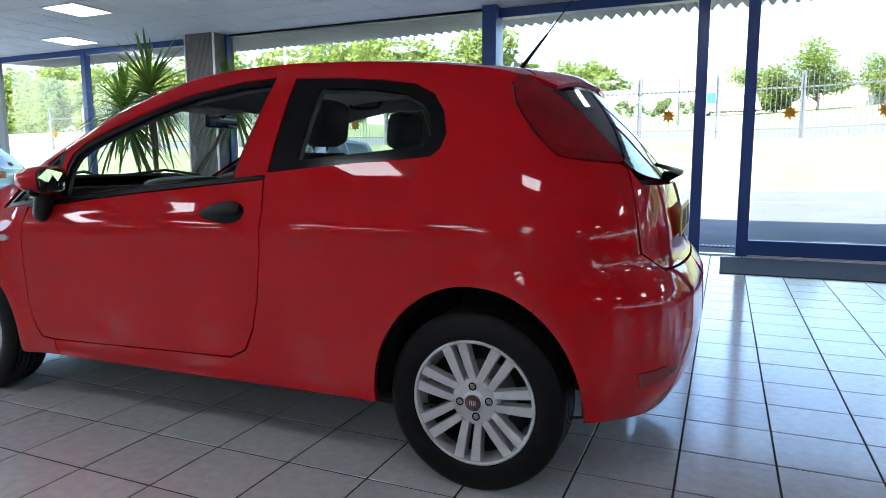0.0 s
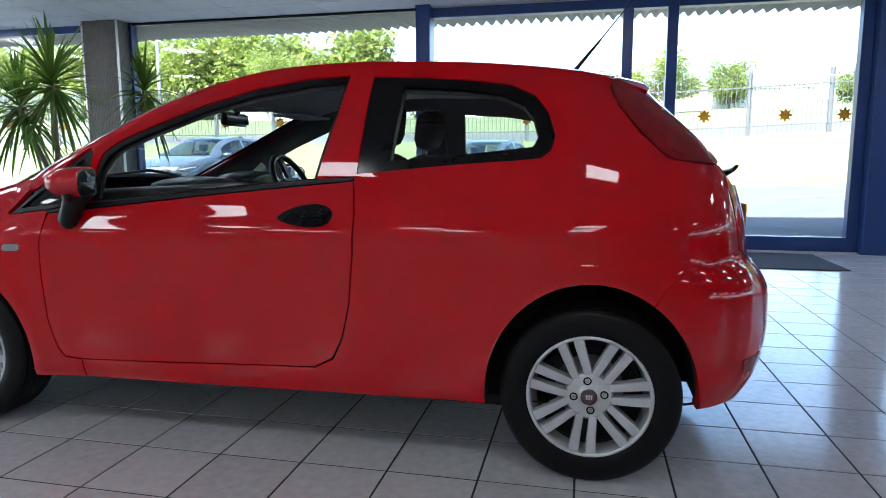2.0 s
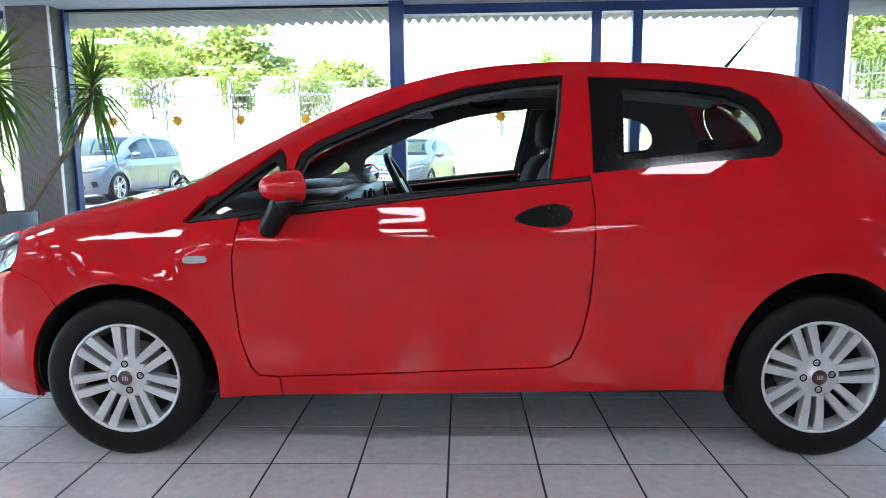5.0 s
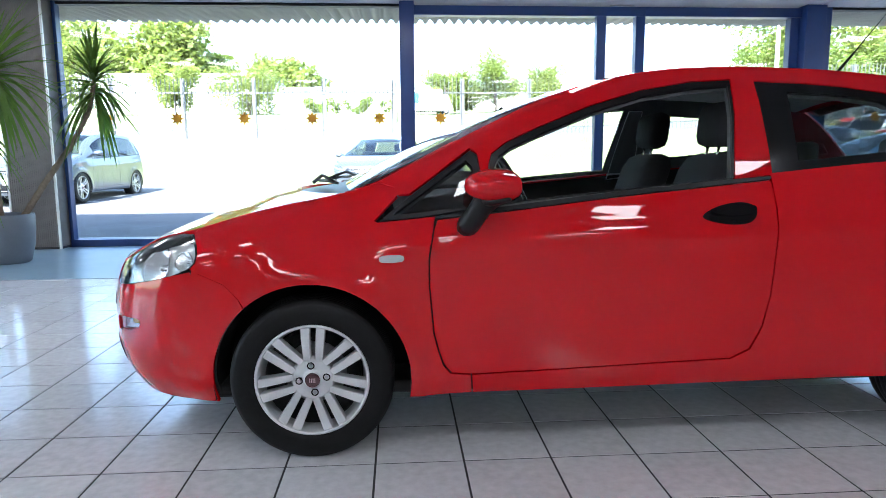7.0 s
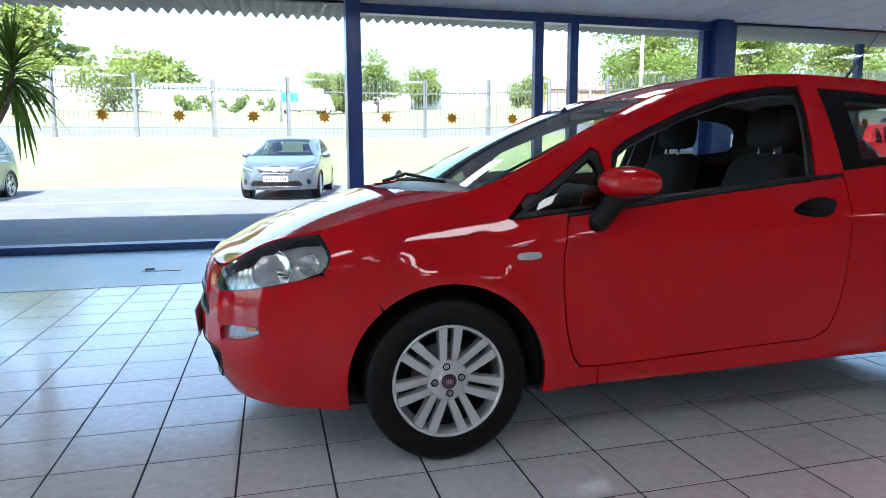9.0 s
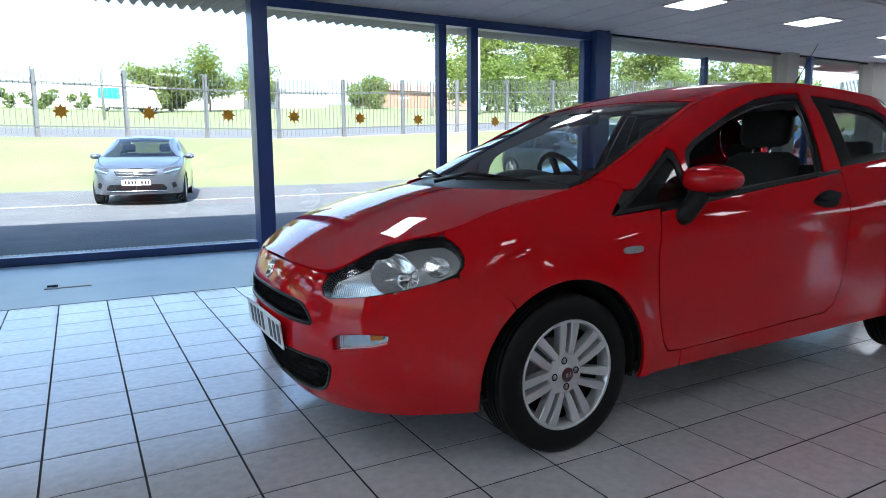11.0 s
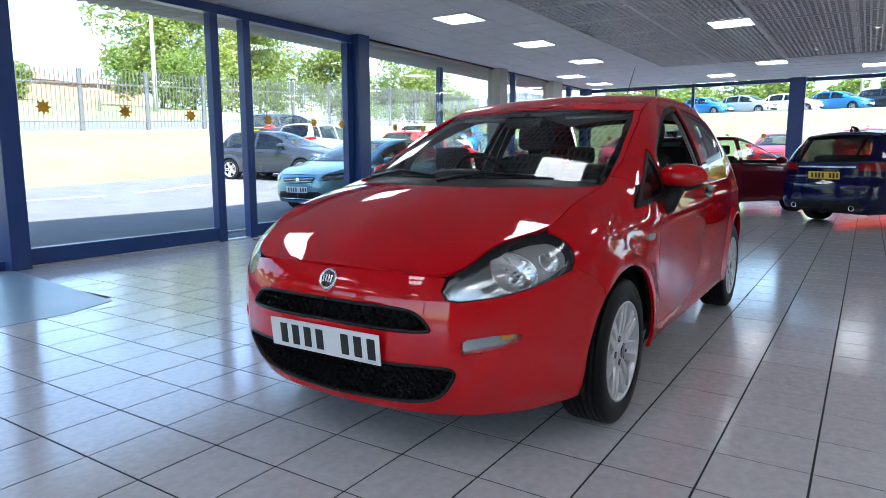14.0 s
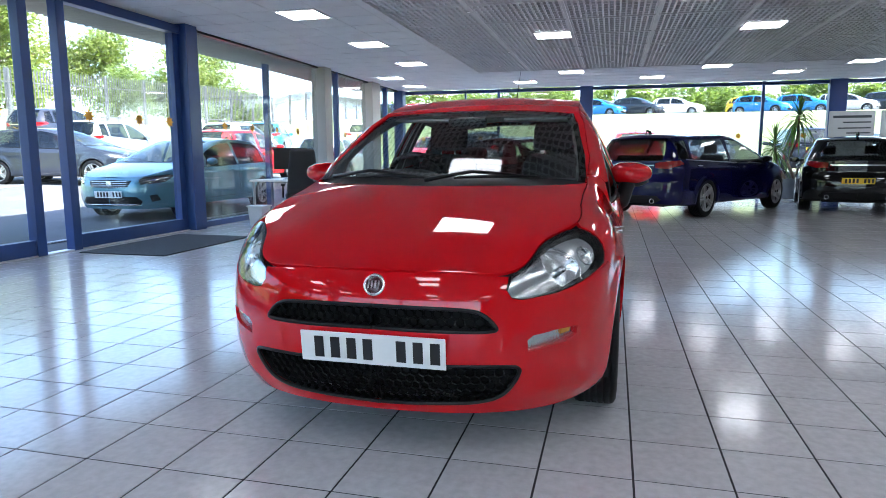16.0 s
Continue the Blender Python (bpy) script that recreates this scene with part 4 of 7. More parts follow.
# ---- wheels ----
def wheel_parts(thing, r, w, rim, spokes, twin, at, side, style=None, cap=True, name="wheel", spin=0.0):
    """Tyre, rim and hub at a place; side is +1 or -1, the way the face looks along y."""
    wheel = new(name)
    wheel.parent = thing
    wheel.matrix_basis = pose(at[0], at[1], at[2], 0, 0, 0 if side > 0 else 180)
    turn = pose(0, 0, 0, -90, 0, 0)
    key = (r, w, rim, spokes, twin)
    if key not in WHEELS:
        h = w / 2
        prof = [(rim - 0.004, -h * 0.92), (rim + 0.01, -h), (rim + 0.03, -h * 1.02), (r * 0.93, -h * 0.98), (r * 0.985, -h * 0.86), (r, -h * 0.7)]
        for i in range(5):
            a = -h * 0.7 + 1.4 * h * (i + 0.2) / 5
            prof += [(r, a), (r, a + h * 0.2), (r - 0.007, a + h * 0.205), (r - 0.007, a + h * 0.245)]
        prof += [(r, h * 0.7), (r * 0.985, h * 0.86), (r * 0.93, h * 0.98), (rim + 0.03, h * 1.02), (rim + 0.01, h), (rim - 0.004, h * 0.92), (rim - 0.012, h * 0.6)]
        v, f = lathe(prof, 64)
        tyre = mesh_of("tyre", v, f, True)
        v, f = lathe([(rim - 0.02, -h * 0.9), (rim - 0.004, -h * 0.93), (rim - 0.016, -h * 0.5), (rim - 0.03, 0), (rim - 0.012, h * 0.75), (rim - 0.001, h * 0.95),
                      (rim - 0.003, h * 0.985), (rim - 0.010, h * 0.985), (rim - 0.013, h * 0.95), (rim - 0.018, h * 0.6)], 64)
        barrel = mesh_of("rim", v, f, True)
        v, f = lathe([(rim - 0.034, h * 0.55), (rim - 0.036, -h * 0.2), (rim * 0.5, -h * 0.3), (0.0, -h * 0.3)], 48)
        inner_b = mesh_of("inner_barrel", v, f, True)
        # face: spokes between hub and rim
        vs, fs = [], []
        fz = h * 0.90

        def bar(ang, off0, off1, r0, r1, w0, w1):
            ca, sa = math.cos(ang), math.sin(ang)
            n = 6
            k = len(vs)
            for i in range(n + 1):
                t = i / n
                rr = r0 + (r1 - r0) * t
                ww, oo = (w0 + (w1 - w0) * t) / 2, off0 + (off1 - off0) * t
                zz = fz + 0.004 * math.sin(math.pi * t) - 0.010 + (0.012 * t)
                for q, dz in ((-ww, -0.036), (-ww, -0.004), (-ww * 0.86, 0.0), (ww * 0.86, 0.0), (ww, -0.004), (ww, -0.036)):
                    a, b = rr, oo + q
                    vs.append((a * ca - b * sa, a * sa + b * ca, zz + dz))
            for i in range(n):
                for j in range(5):
                    a = k + i * 6 + j
                    fs.append((a, a + 6, a + 7, a + 1))
        for i in range(spokes):
            ang = 2 * math.pi * i / spokes + 0.05
            if twin:
                for sg in (-1, 1):
                    bar(ang, sg * 0.0215 * rim / 0.208, sg * 0.0290 * rim / 0.208, rim * 0.33, rim - 0.006, 0.026, 0.036)
            else:
                bar(ang, 0, 0, rim * 0.2, rim - 0.006, 0.042, 0.03)
        face = mesh_of("spokes", vs, fs)
        v, f = lathe([(0.0, fz + 0.002), (0.028, fz + 0.002), (0.03, fz - 0.002), (0.034, fz - 0.009), (0.040, fz - 0.012), (rim * 0.33, fz - 0.011), (rim * 0.36, fz - 0.013), (rim * 0.39, fz - 0.022), (rim * 0.39, fz - 0.045)], 40)
        hub = mesh_of("hub", v, f, True)
        v, f = lathe([(0.0, -0.01), (rim * 0.55, -0.01), (rim * 0.55, -0.03), (0.0, -0.03)], 40)
        disc = mesh_of("brake_disc", v, f, True)
        v, f = lathe([(0.0, fz + 0.0045), (0.020, fz + 0.004), (0.026, fz + 0.003), (0.028, fz + 0.0015)], 28)
        capm = mesh_of("centre_cap", v, f, True)
        v, f = lathe([(0.0, -0.004), (0.0085, -0.004), (0.0095, 0.001), (0.0135, 0.001), (0.0145, -0.004)], 20)
        bolt = mesh_of("bolt", v, f, True)
        v, f = lathe([(0.0, 0.0015), (0.003, 0.0015), (0.0032, 0.004), (0.0065, 0.004), (0.0075, -0.003)], 6)
        head = mesh_of("bolt_head", v, f)
        WHEELS[key] = (tyre, barrel, inner_b, face, hub, disc, capm, bolt, head, fz)
    tyre, barrel, inner_b, face, hub, disc, capm, bolt, head, fz = WHEELS[key]
    wm = style or M_WHEEL
    put("tyre", tyre, M_TYRE, wheel, m=turn)
    put("rim", barrel, wm, wheel, m=turn)
    put("inner_barrel", inner_b, M_BARREL_SHADE, wheel, m=turn)
    put("spokes", face, wm, wheel, m=turn @ pose(0, 0, 0, 0, 0, spin))
    put("hub", hub, wm, wheel, m=turn)
    put("brake_disc", disc, M_STEEL, wheel, m=turn)
    put("centre_cap", capm, M_CAP, wheel, "dark red wheel badge" if cap else "", m=turn)
    if cap:
        for i in range(4):
            a = math.pi / 2 * i + 0.12
            at_ = turn @ pose(0.050 * math.cos(a), 0.050 * math.sin(a), fz - 0.011)
            well = put("bolt_well", bolt, M_GLOSSBLACK, wheel, m=at_)
            put("bolt_head", head, M_STEEL, well)
        put("badge_bar", boxes_mesh("badge_bar", [(-0.0105 + 0.006 * i, -0.0075 + 0.006 * i, -0.008, 0.008, fz + 0.004, fz + 0.0055) for i in range(4)]), M_CHROME, wheel, m=turn)
    return wheel


WHEELS = {}
# behind the spokes the shade is put into the barrel's dark colour
M_BARREL_SHADE = mat("shaded wheel barrel", (0.04, 0.04, 0.042), 0.5, metal=0.4, var=0.2, scale=12)
M_CAP = mat("dark red badge enamel", (0.06, 0.006, 0.012), 0.2, coat=1.0)


def letters(text, size, parent, m, material=M_INK, name="characters", squeeze=1.0):
    c = bpy.data.curves.new(name, "FONT")
    c.body, c.size, c.extrude, c.align_x, c.align_y = text, size, 0.0012, "CENTER", "CENTER"
    c.resolution_u = 3
    ob = new(name, c)
    dg = bpy.context.evaluated_depsgraph_get()
    me = bpy.data.meshes.new_from_object(ob.evaluated_get(dg))
    bpy.data.objects.remove(ob)
    bpy.data.curves.remove(c)
    me.materials.clear()
    for v in me.vertices:
        v.co.x *= squeeze
    return put(name, me, material, parent, m=m)


def plate(thing, x, z, yaw, material, tilt=0.0, w=0.52, h=0.111, y=0.0):
    """A number plate whose characters are plain dark bars."""
    p = empty("number_plate", pose(x, y, z, tilt, 0, yaw))
    p.parent = thing
    b = box_bm(-w / 2, w / 2, -0.006, 0.0, -h / 2, h / 2, 0.003)
    part("backing", b, material, p)
    k = 0
    for i in range(8):
        if i == 4:
            continue
        bx = -w * 0.40 + i * w * 0.114
        box("character_bar", M_INK, bx, bx + 0.034 * w / 0.52, -0.0075, -0.006, -h * 0.34, h * 0.34, p)
    return p


# ---- the red hatchback ----
def dense_line(pts, step):
    out = []
    for a, b in zip(pts[:-1], pts[1:]):
        a, b = np.array(a), np.array(b)
        m = max(1, int(np.linalg.norm(b - a) / step))
        out += [tuple(a + (b - a) * j / m) for j in range(m)]
    return out + [tuple(pts[-1])]


def red_hatchback():
    B = hatch_body()
    car = empty("hatchback_car", pose(-3.128, 2.76, 0),
                "glossy red three-door hatchback with silver twin-spoke wheels and black handles", "car")
    S = lambda s, z: B.side(s, z) * (1, -1, 1)         # near side faces -y
    T = B.top

    def loop(pts):
        return [(B.s_of(*p), p[2]) for p in pts]

    def rail_part(x0, x1, drop=0.0012):
        """The rail between two stations as outline points."""
        out = []
        for s, z in B.rail:
            x = B.side(s, z)[0]
            if x0 <= x <= x1:
                out.append(("S", s, z - drop))
        return out

    def panel(name, pts, material, holes=(), label="", both=True, step=0.03, gap=0.0006, sink=0.0, fold=0.014, center=False, parent=None):
        lp = loop(pts)
        hs = [loop(h) for h in holes]
        kc = None
        if center:
            def kc(p):
                y = B.side(*p)[1]
                return y < 0.004
        a = skin(S, lp, hs, step, gap, fold, sink, 1, kc or False)
        if center:
            vs_, fs_, ns_ = a[0].copy(), a[1], a[2].copy()
            mid = np.abs(vs_[:, 1]) < 0.0055
            vs_[mid, 1] = 0.0
            ns_[mid, 1] *= np.where(np.abs(ns_[mid, 1]) < 0.6, 0.0, 1.0)
            a = (vs_, [f for f in fs_ if not all(mid[i] for i in f)], ns_)
            b = (a[0] * (1, -1, 1), [tuple(reversed(f)) for f in a[1]], a[2] * (1, -1, 1))
            return put(name, skin_mesh(name, a, b), material, parent or car, label)
        o = put(name, skin_mesh(name, a), material, parent or car, label)
        if both:
            b = (a[0] * (1, -1, 1), [tuple(reversed(f)) for f in a[1]], a[2] * (1, -1, 1))
            put(name, skin_mesh(name, b), material, parent or car, label)
        return o

    lamp_top = [("Y", 0.452, 0.69), *rail_part(-0.74, -0.47), ("X", -0.435, 0.822)]
    lamp_back = [("X", -0.420, 0.808), ("X", -0.406, 0.785), ("X", -0.399, 0.755), ("X", -0.406, 0.725), ("X", -0.428, 0.700)]
    lamp_low = [("X", -0.50, 0.671), ("X", -0.60, 0.647), ("X", -0.70, 0.624), ("Y", 0.50, 0.609), ("Y", 0.462, 0.617), ("Y", 0.443, 0.645)]
    seam = [("X", -0.40, 0.688), ("X", -0.30, 0.648), ("X", -0.25, 0.60)]
    g_up = [("Y", 0.0, 0.586), ("Y", 0.2, 0.585), ("Y", 0.325, 0.581), ("Y", 0.375, 0.568), ("Y", 0.42, 0.522), ("Y", 0.412, 0.508), ("Y", 0.27, 0.508), ("Y", 0.0, 0.512)]
    def softened(pts, n=2):
        """Corners of an open outline cut round, its ends kept."""
        for _ in range(n):
            out = [pts[0]]
            for (k, a0, z0), (_k, a1, z1) in zip(pts[:-1], pts[1:]):
                out += [(k, a0 * 0.75 + a1 * 0.25, z0 * 0.75 + z1 * 0.25), (k, a0 * 0.25 + a1 * 0.75, z0 * 0.25 + z1 * 0.75)]
            pts = out + [pts[-1]]
        return pts
    g_low = [("Y", 0.0, 0.39), ("Y", 0.267, 0.39), ("Y", 0.457, 0.389), ("Y", 0.493, 0.380), ("Y", 0.485, 0.345), ("Y", 0.435, 0.272), ("Y", 0.35, 0.246),
             ("Y", 0.245, 0.240), ("Y", 0.0, 0.228)]
    g_up, g_low = softened(g_up), softened(g_low)
    fog = [("Y", 0.514, 0.474), ("Y", 0.532, 0.491), ("Y", 0.60, 0.502), ("Y", 0.655, 0.504), ("X", -0.645, 0.499), ("X", -0.650, 0.472), ("Y", 0.635, 0.455), ("Y", 0.58, 0.444), ("Y", 0.516, 0.433)]
    panel("front_bumper", [("Y", 0.0, 0.192), ("Y", 0.3, 0.196), ("Y", 0.5, 0.198), ("X", -0.55, 0.20), ("X", -0.42, 0.205), *arch(0, 0.357, 0.357, 194, 131, 16),
                           *reversed(seam), *lamp_low, ("Y", 0.448, 0.686), ("Y", 0.25, 0.697), ("Y", 0.0, 0.697), *g_up, *g_low], M_RED, [fog], center=True, step=0.022, fold=0.012)
    fender = [*arch(0, 0.357, 0.357, 130, -11, 30), ("X", 0.385, 0.226), ("X", 0.578, 0.234), ("X", 0.574, 0.305), ("X", 0.50, 0.311), ("X", 0.472, 0.345), ("X", 0.455, 0.40), ("X", 0.438, 0.467),
              ("X", 0.424, 0.636), ("X", 0.424, 0.74), ("X", 0.442, 0.842), ("X", 0.45, 0.885), ("X", 0.245, 0.862), ("X", 0.232, 0.868), ("X", 0.315, 0.955), ("X", 0.30, 0.982),
              *reversed(rail_part(-0.43, 0.22)), *[("X", -0.43, 0.822)], *lamp_back, ("X", -0.395, 0.690), *seam[1:]]
    panel("front_wing", fender, M_RED, step=0.026)
    tri = [("X", 0.245, 0.866), ("X", 0.36, 0.955), ("X", 0.586, 1.118), ("X", 0.604, 1.10), ("X", 0.628, 0.918), ("X", 0.44, 0.887)]
    dlo_top = [("X", 0.66, 1.105), ("X", 0.72, 1.148), ("X", 0.84, 1.201), ("X", 1.045, 1.281), ("X", 1.25, 1.343), ("X", 1.458, 1.376), ("X", 1.615, 1.384)]
    side = [("X", 0.582, 0.234), ("X", 1.0, 0.238), ("X", 1.6, 0.247), ("X", 2.0, 0.253), ("X", 2.12, 0.255), *arch(2.505, 0.345, 0.383, 186, 56, 26), ("X", 2.728, 0.663), ("X", 2.79, 0.718), ("X", 2.865, 0.744), ("X", 2.98, 0.775),
            ("X", 2.962, 0.898), ("X", 2.925, 1.036), ("X", 2.905, 1.052), ("X", 2.822, 1.061), ("X", 2.735, 1.076), ("X", 2.645, 1.16), ("X", 2.578, 1.25), ("X", 2.548, 1.32), ("X", 2.555, 1.352),
            *reversed(rail_part(0.23, 2.55)), ("X", 0.305, 0.985), ("X", 0.318, 0.958), ("X", 0.36, 0.962), ("X", 0.582, 1.124), ("X", 0.607, 1.106), ("X", 0.632, 0.916), ("X", 0.652, 0.92), ("X", 0.645, 1.06), *dlo_top,
            ("X", 1.598, 1.25), ("X", 1.565, 1.08), ("X", 1.552, 1.004), ("X", 1.69, 1.018), ("X", 1.694, 0.984), ("X", 1.703, 0.889), ("X", 1.70, 0.755), ("X", 1.685, 0.578), ("X", 1.659, 0.457), ("X", 1.62, 0.374),
            ("X", 1.549, 0.339), ("X", 1.273, 0.33), ("X", 0.85, 0.314), ("X", 0.578, 0.306)]
    qg = [("X", 1.707, 1.377), ("X", 1.9, 1.368), ("X", 2.063, 1.354), ("X", 2.217, 1.331), ("X", 2.302, 1.290), ("X", 2.348, 1.231), ("X", 2.373, 1.153), ("X", 2.362, 1.106), ("X", 2.331, 1.079), ("X", 2.247, 1.071),
          ("X", 2.06, 1.059), ("X", 1.869, 1.042), ("X", 1.698, 1.026)]
    panel("side_panel", side, M_RED, [qg], step=0.028)
    door_pts = [("X", 0.578, 0.310), ("X", 0.85, 0.318), ("X", 1.273, 0.334), ("X", 1.545, 0.343), ("X", 1.615, 0.378), ("X", 1.655, 0.46), ("X", 1.681, 0.578), ("X", 1.696, 0.755), ("X", 1.699, 0.889), ("X", 1.690, 0.984),
                ("X", 1.686, 1.0), ("X", 1.48, 0.980), ("X", 1.078, 0.941), ("X", 0.662, 0.893), ("X", 0.458, 0.872), ("X", 0.446, 0.842), ("X", 0.428, 0.74), ("X", 0.428, 0.636), ("X", 0.442, 0.467), ("X", 0.459, 0.40), ("X", 0.476, 0.35), ("X", 0.504, 0.316)]
    panel("door", door_pts, M_RED, step=0.03)
    # black belt strip, window frames, panes
    panel("belt_strip", [("X", 0.45, 0.874), ("X", 0.662, 0.896), ("X", 1.078, 0.944), ("X", 1.48, 0.983), ("X", 1.688, 1.003), ("X", 1.69, 1.014), ("X", 1.48, 1.000), ("X", 1.078, 0.961), ("X", 0.662, 0.913), ("X", 0.45, 0.884)],
          M_PLASTIC, step=0.02, gap=0.0005, sink=-0.003)
    dlo = [("X", 0.652, 0.922), ("X", 0.648, 1.05), *dlo_top, ("X", 1.598, 1.25), ("X", 1.565, 1.08), ("X", 1.552, 1.010), ("X", 1.48, 1.004), ("X", 1.078, 0.966)]
    dlo_in = [("X", 0.668, 0.930), ("X", 0.664, 1.045), ("X", 0.685, 1.095), ("X", 0.735, 1.130), ("X", 0.85, 1.179), ("X", 1.052, 1.258), ("X", 1.255, 1.319), ("X", 1.458, 1.351), ("X", 1.600, 1.360),
              ("X", 1.585, 1.24), ("X", 1.552, 1.08), ("X", 1.540, 1.012), ("X", 1.08, 0.972)]
    panel("window_frame", dlo, M_PLASTIC, [dlo_in], step=0.02, gap=0.001, sink=0.006)
    put("door_glass", skin_mesh("door_glass", skin(S, loop(dlo_in), (), 0.04, -0.006, 0.003, 0.012, -1)), M_CARGLASS, car)
    tri_in = [("X", 0.30, 0.89), ("X", 0.40, 0.962), ("X", 0.565, 1.082), ("X", 0.585, 1.06), ("X", 0.602, 0.922)]
    panel("quarterlight_frame", tri, M_PLASTIC, [tri_in], step=0.02, gap=0.001, sink=0.004)
    panel("quarterlight", tri_in, M_TINTGLASS, step=0.03, gap=-0.005, sink=0.010, fold=0.003)
    qg_in = [("X", 1.83, 1.335), ("X", 2.05, 1.320), ("X", 2.19, 1.297), ("X", 2.262, 1.262), ("X", 2.30, 1.215), ("X", 2.318, 1.15), ("X", 2.30, 1.118), ("X", 2.05, 1.092), ("X", 1.81, 1.072)]
    panel("quarter_glass_border", qg, M_GLOSSBLACK, [qg_in], step=0.02, gap=0.001, sink=0.004)
    panel("quarter_glass", qg_in, M_CARGLASS, step=0.04, gap=-0.005, sink=0.006, fold=0.003)
    # rear
    tl = [("X", 2.905, 1.056), ("X", 2.822, 1.065), ("X", 2.738, 1.080), ("X", 2.65, 1.162), ("X", 2.582, 1.252), ("X", 2.552, 1.322), ("X", 2.562, 1.348), *rail_part(2.585, 2.91)]
    tl = [("S", *p) for p in rounded(loop(tl), 3)]
    panel("tail_light", tl, M_REDLENS, label="deep red tall tail light", step=0.02, sink=-0.006)
    panel("lamp_chamber", [("X", 2.715, 1.165), ("X", 2.79, 1.15), ("X", 2.835, 1.095), ("X", 2.78, 1.085), ("X", 2.725, 1.11)], M_REDLENS, label="deeper red lamp chamber", step=0.015, sink=-0.008)
    panel("rear_bumper", [*arch(2.505, 0.345, 0.383, 55.6, -5, 18), ("X", 2.85, 0.265), ("X", 2.95, 0.262), ("R", 0.55, 0.25), ("R", 0.0, 0.25), ("R", 0.0, 0.70), ("R", 0.5, 0.712), ("X", 2.985, 0.773), ("X", 2.935, 0.7615), ("X", 2.865, 0.7425), ("X", 2.79, 0.7165), ("X", 2.729, 0.6615)],
          M_RED, center=True, step=0.024, fold=0.02)
    panel("rear_reflector", [("X", 2.995, 0.42), ("X", 3.07, 0.425), ("X", 3.095, 0.40), ("X", 3.06, 0.378), ("X", 3.0, 0.365)], M_REDLENS, label="red bumper reflector", step=0.015, sink=-0.004)
    panel("tailgate", [("R", 0.0, 0.706), ("R", 0.5, 0.717), ("X", 2.985, 0.778), ("X", 2.966, 0.898), ("X", 2.929, 1.036), ("X", 2.918, 1.052), ("R", 0.52, 0.986), ("R", 0.3, 0.981), ("R", 0.0, 0.981)], M_RED, center=True, step=0.03)
    plate(car, B.xr(0.85) + 0.012, 0.85, 90, M_PLATE_Y)
    # flanges that close the joints from behind
    def flange(pts, wide=0.016, sink=0.005, name="joint_flange"):
        line = np.array(dense_line(loop(pts), 0.02))
        t = np.gradient(line, axis=0)
        t /= np.maximum(1e-9, np.linalg.norm(t, axis=1))[:, None]
        nn = np.stack([-t[:, 1], t[:, 0]], 1)
        for sg in (1, -1):
            v, f = [], []
            for (s_, z_), (a_, b_) in zip(line, nn):
                for w in (-wide, 0.0, wide):
                    p = S(s_ + a_ * w, z_ + b_ * w)
                    d = np.array((0.0, -p[1], 0.0)) / max(1e-6, abs(p[1])) * 0.7 + np.array((1.2 - p[0], 0, 0)) / 2.0 * 0.5
                    p = p + d * sink
                    v.append((p[0], p[1] * sg, p[2]))
            for i in range(len(line) - 1):
                for j in range(2):
                    k = 3 * i + j
                    f.append((k, k + 1, k + 4, k + 3))
            put(name, mesh_of(name, v, f, True), M_RED, car)
    flange([("Y", 0.47, 0.606), ("Y", 0.50, 0.602), ("X", -0.70, 0.617), ("X", -0.60, 0.640), ("X", -0.43, 0.684)], 0.007, 0.006)
    flange([("X", -0.425, 0.690), ("X", -0.40, 0.688), ("X", -0.30, 0.648), ("X", -0.26, 0.612)], 0.012, 0.006)
    flange([("X", 0.215, 0.983), ("X", 0.26, 0.984), ("X", 0.302, 0.9835), ("X", 0.317, 0.957)], 0.012, 0.004)
    flange([("X", 2.709, 0.620), ("X", 2.727, 0.658), ("X", 2.74, 0.670), ("X", 2.79, 0.717), ("X", 2.865, 0.743), ("X", 2.935, 0.762), ("X", 2.98, 0.774)])
    # front: lamps, grilles
    lamp = lamp_top + lamp_back + lamp_low
    for sg in (1, -1):
        hl = new("headlight")
        hl.parent = car
        lp = loop(lamp)
        put("lens", skin_mesh("lens", skin(S, lp, (), 0.022, 0.003, 0.004, 0.001, sg)), M_LENS, hl)
        inset = [(p - 0.003, q - 0.004) for p, q in shrink(dense(lp, 0.02), 0.009)]
        put("bezel", skin_mesh("bezel", skin(S, lp, [inset], 0.02, 0.001, 0.045, 0.005, sg)), M_GLOSSBLACK, hl)
        bowls = ((-0.622, 0.709, 0.086, 0.06, "reflector"), (-0.487, 0.737, 0.040, 0.03, "indicator_reflector"))
        rings, depth = [], 0.042
        for cx, cz, rr, dep, kind in bowls:
            s0 = B.s_of("X", cx, cz)
            rings.append([(s0 + rr * math.cos(math.pi * i / 24), cz + rr * 0.78 * math.sin(math.pi * i / 24)) for i in range(48)])
        put("mask", skin_mesh("mask", skin(S, lp, rings, 0.018, 0.004, 0.02, depth, sg)), M_MASK, hl, "grey lamp surround")
        # bright fluted wing between the inner tip and the main bowl
        s0, z0 = B.s_of("X", bowls[0][0], bowls[0][1]), bowls[0][1]
        rim_ = shrink(dense(lp, 0.012), 0.006)
        far_ = [p for p in rim_ if p[0] < s0 - 0.012 and math.hypot((p[0] - s0) / 0.093, (p[1] - z0) / 0.073) > 1.0]
        k = max(range(len(far_)), key=lambda i: math.dist(far_[i], far_[i - 1]))
        far_ = far_[k:] + far_[:k]
        arc_ = [(s0 + 0.093 * math.cos(radians(q)), z0 + 0.073 * math.sin(radians(q))) for q in range(110, 251, 10)]
